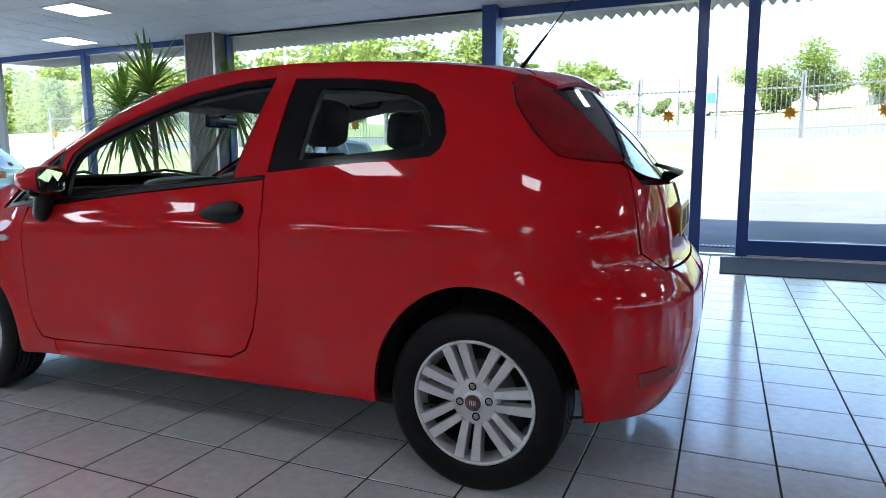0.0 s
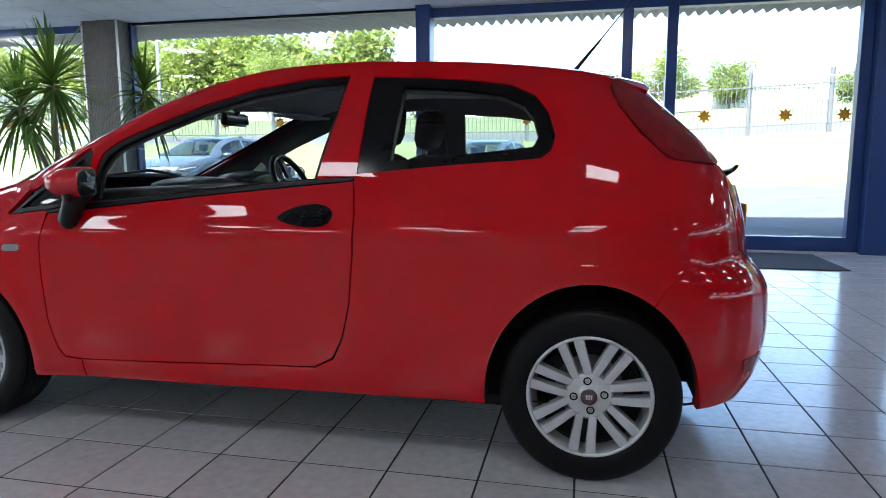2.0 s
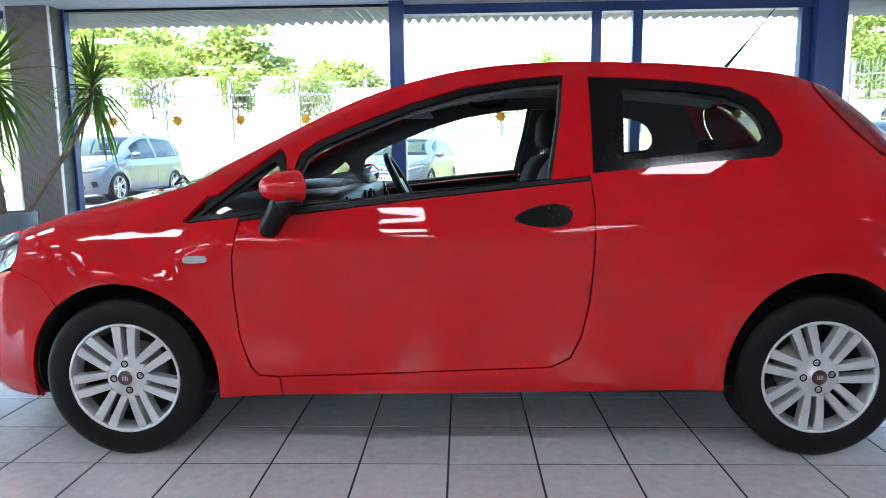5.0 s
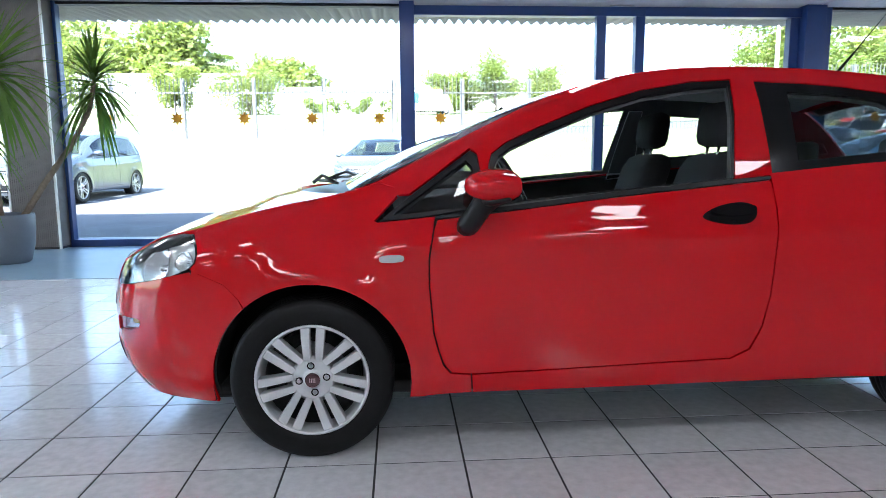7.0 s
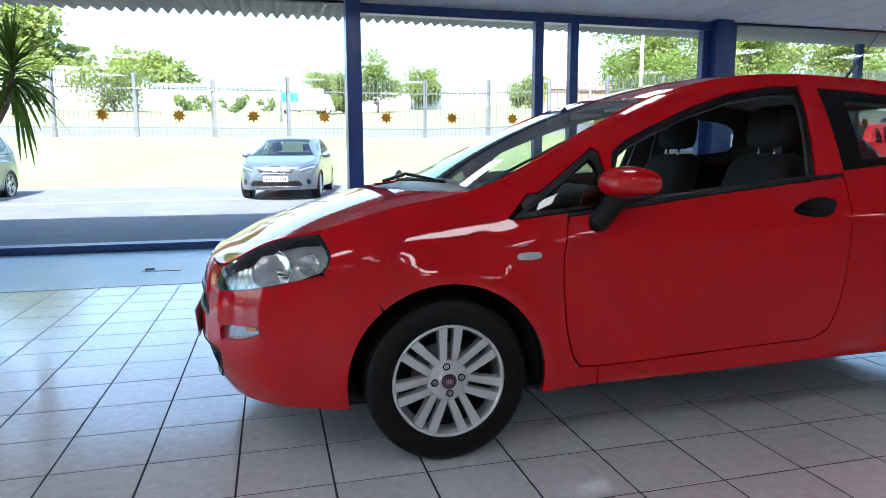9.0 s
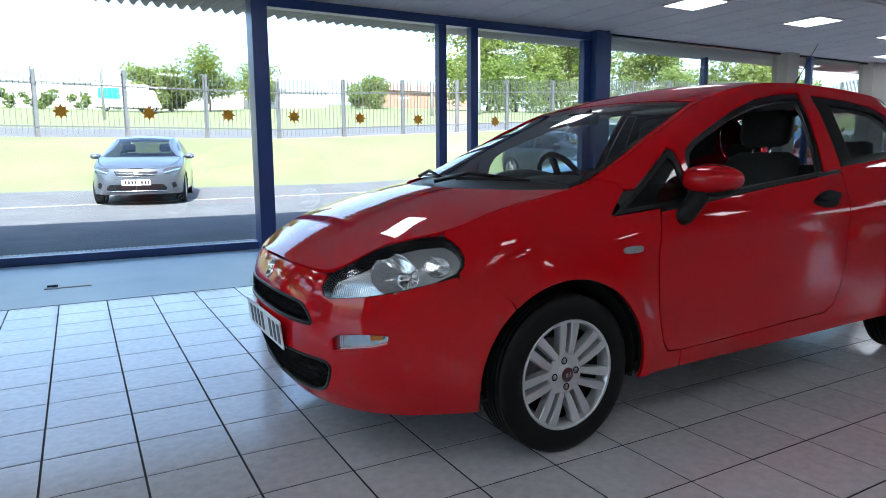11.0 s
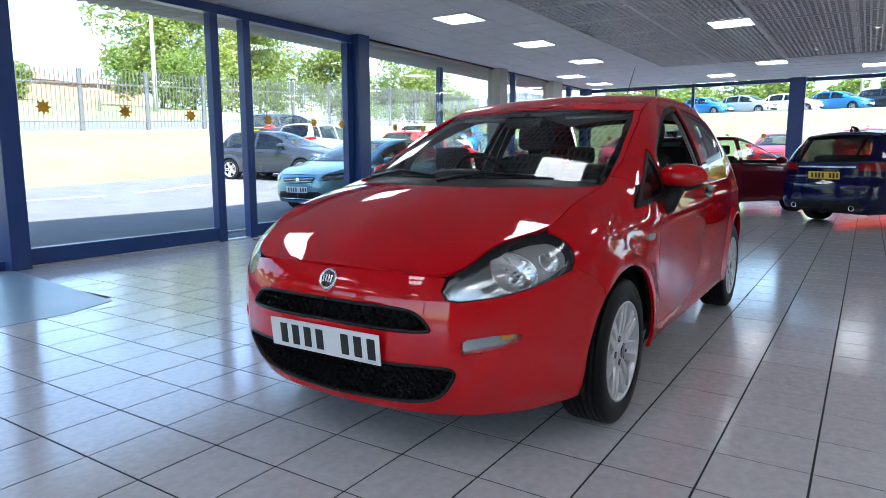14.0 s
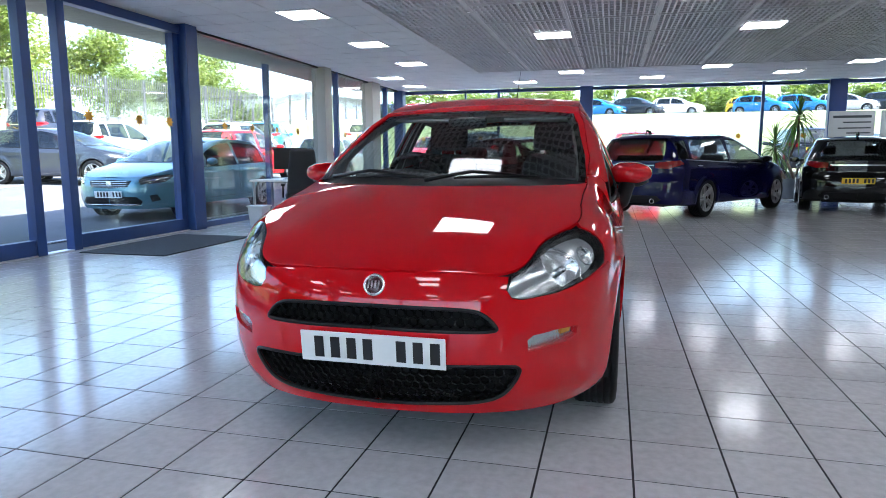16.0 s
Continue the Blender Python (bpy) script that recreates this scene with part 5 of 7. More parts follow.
        if math.dist(far_[-1], arc_[0]) > math.dist(far_[-1], arc_[-1]):
            arc_.reverse()
        put("inner_reflector", skin_mesh("inner_reflector", skin(S, far_ + arc_, (), 0.015, 0.001, 0.006, depth - 0.008, sg)), M_FLUTE, hl, "bright fluted reflector wing")
        for (cx, cz, rr, dep, kind), ring_ in zip(bowls, rings):
            mouth = [Vector(S(*p)) for p in ring_]
            s0 = B.s_of("X", cx, cz)
            c = Vector(S(s0, cz))
            n = Vector(np.cross(S(s0 + 0.01, cz) - S(s0 - 0.01, cz), S(s0, cz + 0.01) - S(s0, cz - 0.01))).normalized()
            if n.y > 0:
                n = -n
            fwd = (n * 0.3 + Vector((-0.95, 0, 0.05))).normalized()
            apex = c - n * depth - fwd * dep
            v, f = [], []
            steps = (1.0, 0.93, 0.84, 0.72, 0.58, 0.44, 0.3, 0.16, 0.0)
            rnd = random.Random(int(rr * 1000))
            for j, t in enumerate(steps):
                for i, q in enumerate(mouth):
                    w = apex + (q - n * (depth - 0.002) - apex) * t + (apex + n * depth - c) * 0.35 * t * (1 - t) + fwd * (0.0009 * (i % 2) + rnd.uniform(0, 0.0007)) * t
                    v.append((w.x, w.y * sg, w.z))
            m_ = len(mouth)
            for j in range(len(steps) - 1):
                for i in range(m_):
                    b_ = (i + 1) % m_
                    f.append((j * m_ + i, j * m_ + b_, (j + 1) * m_ + b_, (j + 1) * m_ + i))
            put(kind, mesh_of(kind, v, f), M_REFLECTOR, hl, "bright faceted reflector bowl")
            rim_pts = [q - n * (depth - 0.003) for q in mouth]
            v, f = tube([(q.x, q.y * sg, q.z) for q in rim_pts + rim_pts[:1]], 0.0035, 6)
            put("chrome_ring", mesh_of("chrome_ring", v, f, True), M_CHROME, hl)
            if sg < 0:
                apex.y, fwd.y = -apex.y, -fwd.y
            v, f = lathe([(0.0, dep * 0.70), (rr * 0.13, dep * 0.66), (rr * 0.17, dep * 0.55), (rr * 0.17, 0.0)], 20)
            put("bulb", mesh_of("bulb", v, f, True), M_CHROME, hl, m=Matrix.Translation(apex) @ fwd.to_track_quat("Z", "Y").to_matrix().to_4x4())
        fl = new("fog_light")
        fl.parent = car
        lp = loop(fog)
        put("lens", skin_mesh("lens", skin(S, lp, (), 0.015, 0.004, 0.004, 0.008, sg)), M_LENS, fl)
        put("bezel", skin_mesh("bezel", skin(S, lp, [shrink(dense(lp, 0.015), 0.004)], 0.015, 0.001, 0.02, 0.003, sg)), M_RED, fl)
        put("reflector", skin_mesh("reflector", skin(S, lp, (), 0.015, 0.004, 0.0, 0.022, sg)), M_FLUTE, fl, "silver fluted reflector")
        am = [p for p in loop([("X", -0.70, 0.494), ("X", -0.665, 0.496), ("X", -0.668, 0.482), ("X", -0.70, 0.478)])]
        put("amber_bulb", skin_mesh("amber_bulb", skin(S, am, (), 0.015, 0.0, 0.006, 0.014, sg)), M_AMBER, fl)
        # side repeater
        sr = rounded([(0.249, 0.735), (0.262, 0.748), (0.325, 0.751), (0.338, 0.739), (0.325, 0.727), (0.262, 0.724)], 3)
        put("side_repeater", skin_mesh("side_repeater", skin(S, sr, (), 0.01, 0.0, 0.012, -0.008, sg)), M_LAMPGREY, car, "clear side indicator")
        # handle
        hd = rounded([(1.419, 0.873), (1.47, 0.905), (1.55, 0.921), (1.605, 0.912), (1.622, 0.885), (1.60, 0.852), (1.54, 0.842), (1.46, 0.852)], 4)
        h = put("door_handle", skin_mesh("door_handle", skin(S, hd, (), 0.014, 0.0, 0.012, -0.004, sg)), M_GLOSSBLACK, car, "black plastic door handle")
        hb = rounded([(1.45, 0.885), (1.52, 0.905), (1.60, 0.908), (1.613, 0.893), (1.60, 0.878), (1.52, 0.872)], 4)
        put("handle_bar", skin_mesh("handle_bar", skin(S, hb, (), 0.010, 0.0, 0.014, -0.020, sg)), M_GLOSSBLACK, h)
        # door mirror
        mir = new("door_mirror")
        mir.parent = car
        mc = Vector((0.668, -0.866 * sg, 0.992))
        along = Vector((0.26, -0.966 * sg, 0.0))            # the housing sweeps back towards its tip
        rear = Vector((0.966, 0.26 * sg, 0.0))             # the way the glass looks
        bm = bmesh.new()
        bmesh.ops.create_uvsphere(bm, u_segments=48, v_segments=28, radius=1.0)
        soft_ = lambda q, k: math.copysign(abs(q) ** k, q)
        for v in bm.verts:
            x, y, z = v.co
            h_ = 0.060 * soft_(z, 0.80) * (1.0 - 0.12 * x)
            if z < 0:
                h_ *= 0.92
            d_ = min(0.118 * y, 0.022)
            v.co = mc + along * (0.108 * soft_(x, 0.86)) + rear * (d_ + 0.016 * x * abs(x)) + Vector((0, 0, h_))
        bmesh.ops.recalc_face_normals(bm, faces=bm.faces)
        part("shell", bm, M_RED, mir, smooth=True)
        for nm, gr_, out, mt, lab in (("glass_surround", 0.93, 0.0145, M_PLASTIC, "black rim"), ("mirror_glass", 0.86, 0.0165, M_MIRROR, "convex mirror glass")):
            bm = bmesh.new()
            bmesh.ops.create_circle(bm, cap_ends=True, segments=40, radius=1.0)
            for v in bm.verts:
                x, y = v.co.x, v.co.y
                v.co = mc + along * (0.108 * gr_ * soft_(x, 0.75)) + rear * (out + 0.0095 + 0.016 * gr_ * gr_ * x * abs(x)) + Vector((0, 0, 0.056 * gr_ * soft_(y, 0.7)))
            part(nm, bm, mt, mir, lab)
        v, f = tube([(0.640, -0.850 * sg, 0.955), (0.612, -0.842 * sg, 0.925), (0.588, -0.832 * sg, 0.885), (0.565, -0.820 * sg, 0.853), (0.553, -0.800 * sg, 0.838)], [0.045, 0.040, 0.038, 0.040, 0.034], 16)
        put("foot", mesh_of("foot", v, f, True), M_PLASTIC, mir, "black mirror foot")
        v, f = tube([tuple(mc + along * (0.108 * q) + rear * (0.004 - 0.05 * (1 - q * q) + 0.016 * q * abs(q)) + Vector((0, 0, -0.050 + 0.012 * q * q))) for q in (-0.9, -0.6, -0.3, 0, 0.3, 0.6, 0.85)], [0.008, 0.016, 0.019, 0.019, 0.017, 0.012, 0.006], 8)
        put("lower_trim", mesh_of("lower_trim", v, f, True), M_PLASTIC, mir, "black lower trim")
    for gname, pts in (("upper_grille", g_up), ("lower_grille", g_low)):
        gr = new(gname)
        gr.parent = car
        lp = loop(pts)
        z0, z1 = min(p[2] for p in pts), max(p[2] for p in pts)
        R = 0.0165
        rows = int((z1 - z0) / (R * 1.5)) + 2
        poly = np.array([(B.side(*p)[1], p[1]) for p in lp])
        poly = np.vstack([poly, poly[::-1] * (-1, 1)])
        vs, fs = [], []
        for j in range(rows):
            for i in range(-24, 25):
                cy, cz = (i + (0.5 if j % 2 else 0)) * R * 1.9, z0 + j * R * 1.62
                if not inside_poly(np.array([(cy, cz)]), poly)[0]:
                    continue
                k = len(vs)
                for rr, dx in ((R * 1.10, 0.016), (R * 0.97, 0.010), (R * 0.90, 0.03)):
                    for q in range(6):
                        a = math.pi / 3 * q + math.pi / 6
                        yy, zz = cy + rr * math.cos(a), cz + rr * 0.92 * math.sin(a)
                        x = B.side(B.s_of("Y", min(abs(yy), 0.6), zz), zz)[0]
                        vs.append((x + dx, yy, zz))
                for q in range(6):
                    b = (q + 1) % 6
                    fs += [(k + q, k + b, k + 6 + b, k + 6 + q), (k + 6 + q, k + 6 + b, k + 12 + b, k + 12 + q)]
        put("mesh", mesh_of("mesh", vs, fs), M_GRILLE, gr, "black honeycomb mesh")
        a = skin(S, lp, (), 0.02, -0.004, 0.0, 0.05, 1)
        b = (a[0] * (1, -1, 1), [tuple(reversed(f)) for f in a[1]], a[2] * (1, -1, 1))
        put("backing", skin_mesh("backing", a, b), M_UNDER, gr)
        # dark sleeve behind the opening, and its lip
        inner = shrink(dense(lp, 0.015), 0.006)
        inner = [p for p in inner if B.side(*p)[1] > 0.006]
        for sg in (1, -1):
            v, f = [], []
            for s_, z_ in inner:
                p = S(s_, z_)
                v += [(p[0] + 0.001, p[1] * sg, p[2]), (p[0] + 0.06, p[1] * sg, p[2])]
            f = [(2 * i, 2 * i + 2, 2 * i + 3, 2 * i + 1) for i in range(len(inner) - 1) if abs(v[2 * i][1] - v[2 * i + 2][1]) + abs(v[2 * i][2] - v[2 * i + 2][2]) < 0.06]
            put("sleeve", mesh_of("sleeve", v, f, True), M_PLASTIC, gr)
        pth = [S(*p) for p in dense_line(lp, 0.02)]
        pth = [p + np.array((0.004, 0, 0)) for p in pth]
        v, f = tube([tuple(p) for p in pth], 0.0075, 8)
        v2, f2 = [(x, -y, z) for x, y, z in v], [tuple(reversed(q)) for q in f]
        vv, ff = join((v, f), (v2, f2))
        put("surround", mesh_of("surround", vv, ff, True), M_PLASTIC, gr)
    plate(car, B.xf(0.44) - 0.004, 0.437, -90, M_PLATE_W, 6)
    badge = empty("badge", pose(B.xf(0.655) + 0.002, 0.0, 0.653, 0, -66, 0))
    badge.parent = car
    v, f = lathe([(0.0, 0.003), (0.030, 0.003), (0.031, 0.0)], 32)
    put("enamel", mesh_of("enamel", v, f, True), M_CAP, badge, "dark red round badge")
    v, f = lathe([(0.030, 0.0), (0.031, 0.006), (0.037, 0.007), (0.040, 0.0)], 32)
    put("ring", mesh_of("ring", v, f, True), M_CHROME, badge)
    put("bars", boxes_mesh("bars", [(-0.014, 0.014, -0.02 + 0.012 * i, -0.014 + 0.012 * i, 0.003, 0.006) for i in range(4)]), M_CHROME, badge)

    # hood, glass, roof
    hood_end = lambda v: -0.14 + 0.25 * abs(v) ** 2.2
    screen_top = lambda v: 0.915 - 0.015 * v * v

    def strip_skin(x0, x1, v0, v1, nu, nv, **k):
        return grid_skin(lambda u, v: T(x0(v) + (x1(v) - x0(v)) * u, v), np.linspace(0, 1, nu), np.linspace(v0, v1, nv), **k)
    xs = B.x0 + 0.0065
    put("bonnet", skin_mesh("bonnet", grid_skin(lambda u, v: T(xs + (hood_end(v) - xs) * u ** 1.7, v * 0.9985), np.linspace(0.0, 1, 60), np.linspace(-1, 1, 57))), M_RED, car)
    edge = lambda u: 0.992 - 0.047 * u
    base = lambda v: 0.085 + 0.055 * v * v
    put("cowl", skin_mesh("cowl", strip_skin(lambda v: hood_end(v) + 0.003, lambda v: base(v) + 0.03, -0.985, 0.985, 10, 41, sink=0.014)), M_PLASTIC, car, "black plastic wiper cowl")
    side_x = lambda u: base(1) + (screen_top(1) - base(1)) * u

    def side_line(u, sg):
        """One flank of the windscreen: a gentle arc through three points of the pillar."""
        p, q, r = (T(side_x(k), sg * edge(k)) for k in (0.0, 0.5, 1.0))
        return p * (1 - u) * (1 - 2 * u) + q * 4 * u * (1 - u) + r * u * (2 * u - 1)

    def glass(u, v):
        """The windscreen as a patch between its four edges."""
        w = (v + 1) / 2
        low, up = T(base(v), v * edge(0)), T(screen_top(v), v * edge(1))
        a0, a1, b0, b1 = T(base(1), -edge(0)), T(base(1), edge(0)), T(screen_top(1), -edge(1)), T(screen_top(1), edge(1))
        flat = (1 - u) * ((1 - w) * a0 + w * a1) + u * ((1 - w) * b0 + w * b1)
        low = low - np.array((0, 0, 0.010 * (1 - v * v)))
        bow = np.array((0, 0, 0.022 * 4 * u * (1 - u) * (1 - v * v)))
        return (1 - u) * low + u * up + (1 - w) * side_line(u, -1) + w * side_line(u, 1) - flat + bow
    put("windscreen", skin_mesh("windscreen", grid_skin(glass, np.linspace(0, 1, 40), np.linspace(-1, 1, 41), fold=0.004, sink=0.002)), M_SCREEN, car)
    for sg in (-1, 1):
        put("screen_border", skin_mesh("screen_border", grid_skin(lambda u, v: glass(u, sg * (1 - 0.05 * v)), np.linspace(0, 1, 40), np.linspace(0, 1, 4), fold=0.0, sink=0.006)), M_GLOSSBLACK, car)
        put("roof_pillar", skin_mesh("roof_pillar", grid_skin(lambda u, v: T(hood_end(1) + 0.012 + (screen_top(1) - hood_end(1) - 0.012) * u, sg * (edge(u) - 0.004 + (1.0 - edge(u) + 0.004) * v)), np.linspace(0, 1, 40), np.linspace(0, 1, 5))), M_RED, car)
        put("pillar_lining", skin_mesh("pillar_lining", grid_skin(lambda u, v: T(side_x(u), sg * (edge(u) - 0.06 + (1.058 - edge(u)) * v)), np.linspace(0, 1, 30), np.linspace(0, 1, 5), fold=0.0, sink=0.03)), M_PILLAR, car, "grey pillar lining")
    put("screen_header", skin_mesh("screen_header", grid_skin(glass, np.linspace(0.945, 1, 5), np.linspace(-0.97, 0.97, 41), fold=0.0, sink=0.006)), M_GLOSSBLACK, car)
    put("roof", skin_mesh("roof", strip_skin(lambda v: screen_top(v) + 0.003, lambda v: 2.60 + 0.05 * (1 - v * v), -1.0, 1.0, 50, 41, fold=0.02)), M_RED, car)
    lip = lambda u, v: T(2.57 + 0.105 * u + 0.05 * (1 - v * v), v) + np.array((0.0, 0.0, 0.003 + 0.016 * u * u))
    put("roof_spoiler", skin_mesh("roof_spoiler", grid_skin(lip, np.linspace(0, 1, 10), np.linspace(-0.94, 0.94, 41), fold=0.016)), M_RED, car)
    put("rear_screen", skin_mesh("rear_screen", strip_skin(lambda v: 2.615 + 0.05 * (1 - v * v), lambda v: B.x1 - 0.005 - 0.10 * abs(v) ** 3, -0.97, 0.97, 30, 31, fold=0.004, sink=0.004)), M_TINTGLASS, car)
    v, f = tube([(2.40, 0, 1.425), (2.425, 0, 1.462), (2.52, 0, 1.575)], [0.016, 0.009, 0.005], 10)
    v2, f2 = tube([(2.52, 0, 1.575), (2.69, 0, 1.785)], [0.0032, 0.0016], 8)
    vv_, ff_ = join((v, f), (v2, f2))
    put("aerial", mesh_of("aerial", vv_, ff_, True), M_PLASTIC, car, "thin black roof aerial")
    # wipers
    for y0, y1, xx in ((0.05, -0.50, 0.16), (0.62, 0.02, 0.17)):
        a, b = T(hood_end(y0 / 0.7) + 0.06, y0 / 0.72), T(hood_end(y1 / 0.7) + 0.10, y1 / 0.72)
        w = new("wiper")
        w.parent = car
        up = np.array((0, 0, 0.02))
        v, f = tube([tuple(a + up * 0.5), tuple(a * 0.6 + b * 0.4 + up * 2.2), tuple(b * 0.85 + a * 0.15 + up)], [0.010, 0.008, 0.005], 8)
        put("arm", mesh_of("arm", v, f, True), M_PLASTIC, w)
        v, f = tube([tuple(a * 0.75 + b * 0.25 + up * 0.9), tuple(a * 0.4 + b * 0.6 + up), tuple(b + up * 0.6)], [0.006, 0.008, 0.005], 6)
        put("blade", mesh_of("blade", v, f, True), M_PLASTIC, w)
    v, f = tube([(2.995, 0.0, 1.0), (3.05, 0.0, 1.02), (3.03, -0.22, 1.035), (3.0, -0.42, 1.05)], [0.022, 0.014, 0.009, 0.006], 8)
    put("rear_wiper", mesh_of("rear_wiper", v, f, True), M_PLASTIC, car)

    # inner shell and cabin
    inner = loop([("X", -0.45, 0.21), ("X", 3.0, 0.25), ("X", 2.94, 0.77), ("X", 2.86, 1.0), ("X", 2.3, 1.05), ("X", 1.7, 1.0), ("X", 0.66, 0.90), ("X", 0.3, 0.86), ("X", -0.38, 0.68)])
    hole_f = [(B.s_of("X", x, z), z) for k, x, z in arch(0, 0.352, 0.352, -10, 190, 20)]
    hole_r = [(B.s_of("X", x, z), z) for k, x, z in arch(2.505, 0.34, 0.378, -4, 186, 20)]
    for sg in (1, -1):
        # dark shell lines the cabin and puts shade into the panel gaps
        put("inner_side", skin_mesh("inner_side", skin(S, inner, (hole_f, hole_r), 0.06, 0.004, 0.0, 0.03, sg)), M_UNDER, car)
        for cx, rx, rz in ((0.0, 0.36, 0.36), (2.505, 0.35, 0.388)):
            v, f = [], []
            for i in range(25):
                a = radians(-12 + 204 * i / 24) if cx == 0.0 else radians(-4 + 188 * i / 24)
                for y in (0.78, 0.5):
                    v.append((cx + rx * math.cos(a), -y * sg, 0.295 + rz * math.sin(a)))
                if i:
                    f.append((2 * i - 2, 2 * i - 1, 2 * i + 1, 2 * i))
            k = len(v)
            v += [(cx, -0.5 * sg, 0.295)]
            f += [(2 * i + 1, 2 * i + 3, k) for i in range(24)]
            put("wheel_arch_liner", mesh_of("wheel_arch_liner", v, f, True), M_UNDER, car)
    bm = box_bm(-0.40, 2.72, -0.70, 0.70, 0.20, 0.25, 0.01)
    part("floor_pan", bm, M_UNDER, car)
    box("engine_bay", M_UNDER, -0.72, 0.15, -0.49, 0.49, 0.24, 0.66, car)
    bm = box_bm(0.26, 0.80, -0.70, 0.70, 0.62, 0.965, 0.05)
    for v in bm.verts:
        if v.co.z > 0.8 and v.co.x < 0.5:
            v.co.z -= 0.02
    part("dashboard", bm, M_PLASTIC, car, "dark moulded dashboard", True)
    for nm, cx, cy, rx_, ry_, rz_ in (("instrument_hood", 0.66, 0.37, 0.17, 0.22, 0.062), ("centre_hood", 0.60, -0.02, 0.20, 0.24, 0.040)):
        bm = bmesh.new()
        bmesh.ops.create_uvsphere(bm, u_segments=28, v_segments=14, radius=1.0)
        for v in bm.verts:
            v.co = Vector((cx + rx_ * v.co.x, cy + ry_ * v.co.y, 0.955 + rz_ * v.co.z))
            v.co.x = min(v.co.x, cx + 0.11)
        part(nm, bm, M_PLASTIC, car, "", True)
    for vy in (-0.60, -0.12, 0.06, 0.62):
        v, f = lathe([(0.0, -0.01), (0.028, -0.01), (0.032, 0.008), (0.040, 0.012), (0.044, 0.0)], 24)
        put("air_vent", mesh_of("air_vent", v, f, True), M_GLOSSBLACK, car, "round black air vent with bright rim", m=pose(0.805, vy, 0.90, 0, 80, 0))
        v, f = lathe([(0.036, 0.010), (0.039, 0.0145), (0.042, 0.010)], 24)
        put("vent_ring", mesh_of("vent_ring", v, f, True), M_CHROME, car, m=pose(0.805, vy, 0.90, 0, 80, 0))
    part("centre_stack", box_bm(0.72, 0.83, -0.13, 0.10, 0.55, 0.86, 0.02), M_GLOSSBLACK, car, "glossy centre console")
    wheel = new("steering_wheel")
    wheel.parent = car
    wheel.matrix_basis = pose(0.93, 0.37, 0.93, 0, 63, 0)
    v, f = tube([(0.185 * math.cos(2 * math.pi * i / 40), 0.185 * math.sin(2 * math.pi * i / 40), 0) for i in range(41)], 0.016, 10, False)
    put("ring", mesh_of("ring", v, f, True), M_PLASTIC, wheel)
    put("spokes", boxes_mesh("spokes", [(-0.17, 0.17, -0.02, 0.02, -0.012, 0.006), (-0.05, 0.06, -0.08, 0.08, -0.02, 0.01)]), M_PLASTIC, wheel)
    put("trim", boxes_mesh("trim", [(0.03, 0.15, -0.014, 0.014, 0.006, 0.010)]), M_CHROME, wheel)
    for sy in (-0.37, 0.37):
        seat = new("front_seat")
        seat.parent = car
        seat.matrix_basis = pose(1.42, sy, 0)
        part("cushion", box_bm(-0.45, 0.08, -0.25, 0.25, 0.42, 0.60, 0.06), M_SEAT, seat, "", True)
        bm = box_bm(-0.02, 0.14, -0.24, 0.24, 0.50, 1.10, 0.07)
        for v in bm.verts:
            t = (v.co.z - 0.5) / 0.6
            v.co.x += 0.20 * t
            v.co.y *= 1 - 0.22 * t * t
        part("backrest", bm, M_SEAT, seat, "", True)
        bm = box_bm(0.20, 0.31, -0.135, 0.135, 1.125, 1.315, 0.05)
        for v in bm.verts:
            v.co.x += 0.10 * (v.co.z - 1.1)
        part("headrest", bm, M_SEAT, seat, "", True)
        for py in (-0.05, 0.05):
            v, f = tube([(0.235, py, 1.06), (0.245, py, 1.14)], 0.006, 8)
            put("headrest_post", mesh_of("headrest_post", v, f, True), M_CHROME, seat)
    bench = new("rear_bench")
    bench.parent = car
    part("cushion", box_bm(1.95, 2.35, -0.6, 0.6, 0.45, 0.62, 0.06), M_SEAT, bench, "", True)
    bm = box_bm(2.35, 2.5, -0.6, 0.6, 0.5, 1.02, 0.05)
    for v in bm.verts:
        v.co.x += 0.25 * (v.co.z - 0.5)
    part("backrest", bm, M_SEAT, bench, "", True)
    for sy in (-0.36, 0.36):
        part("headrest", box_bm(2.48, 2.56, -0.11 + sy, 0.11 + sy, 1.03, 1.16, 0.03), M_SEAT, bench, "", True)
    put("headlining", skin_mesh("headlining", grid_skin(lambda u, v: T(u, v), np.linspace(0.94, 2.55, 22), np.linspace(-0.93, 0.93, 17), fold=0.0, sink=0.045)), M_LINER, car, "pale grey headlining")
    box("parcel_shelf", M_PLASTIC, 2.5, 2.9, -0.55, 0.55, 0.96, 0.975, car)
    im = new("interior_mirror")
    im.parent = car
    part("shell", box_bm(0.765, 0.80, -0.075, 0.145, 1.24, 1.305, 0.015), M_PLASTIC, im, "", True)
    part("mirror_glass", box_bm(0.8, 0.803, -0.066, 0.136, 1.248, 1.297, 0.001), M_MIRROR, im, "bright mirror glass")
    v, f = tube([(0.79, 0.03, 1.29), (0.82, 0.02, 1.318)], 0.012, 8)
    put("stalk", mesh_of("stalk", v, f, True), M_PLASTIC, im)
    for sg in (1, -1):
        pillar = loop([("X", 1.56, 0.96), ("X", 1.73, 0.98), ("X", 1.70, 1.36), ("X", 1.62, 1.36)])
        put("pillar_trim", skin_mesh("pillar_trim", skin(S, pillar, (), 0.04, 0.002, 0.02, 0.025, sg)), M_LINER, car)
    for sy in (-1, 1):
        vsr = new("sun_visor")
        vsr.parent = car
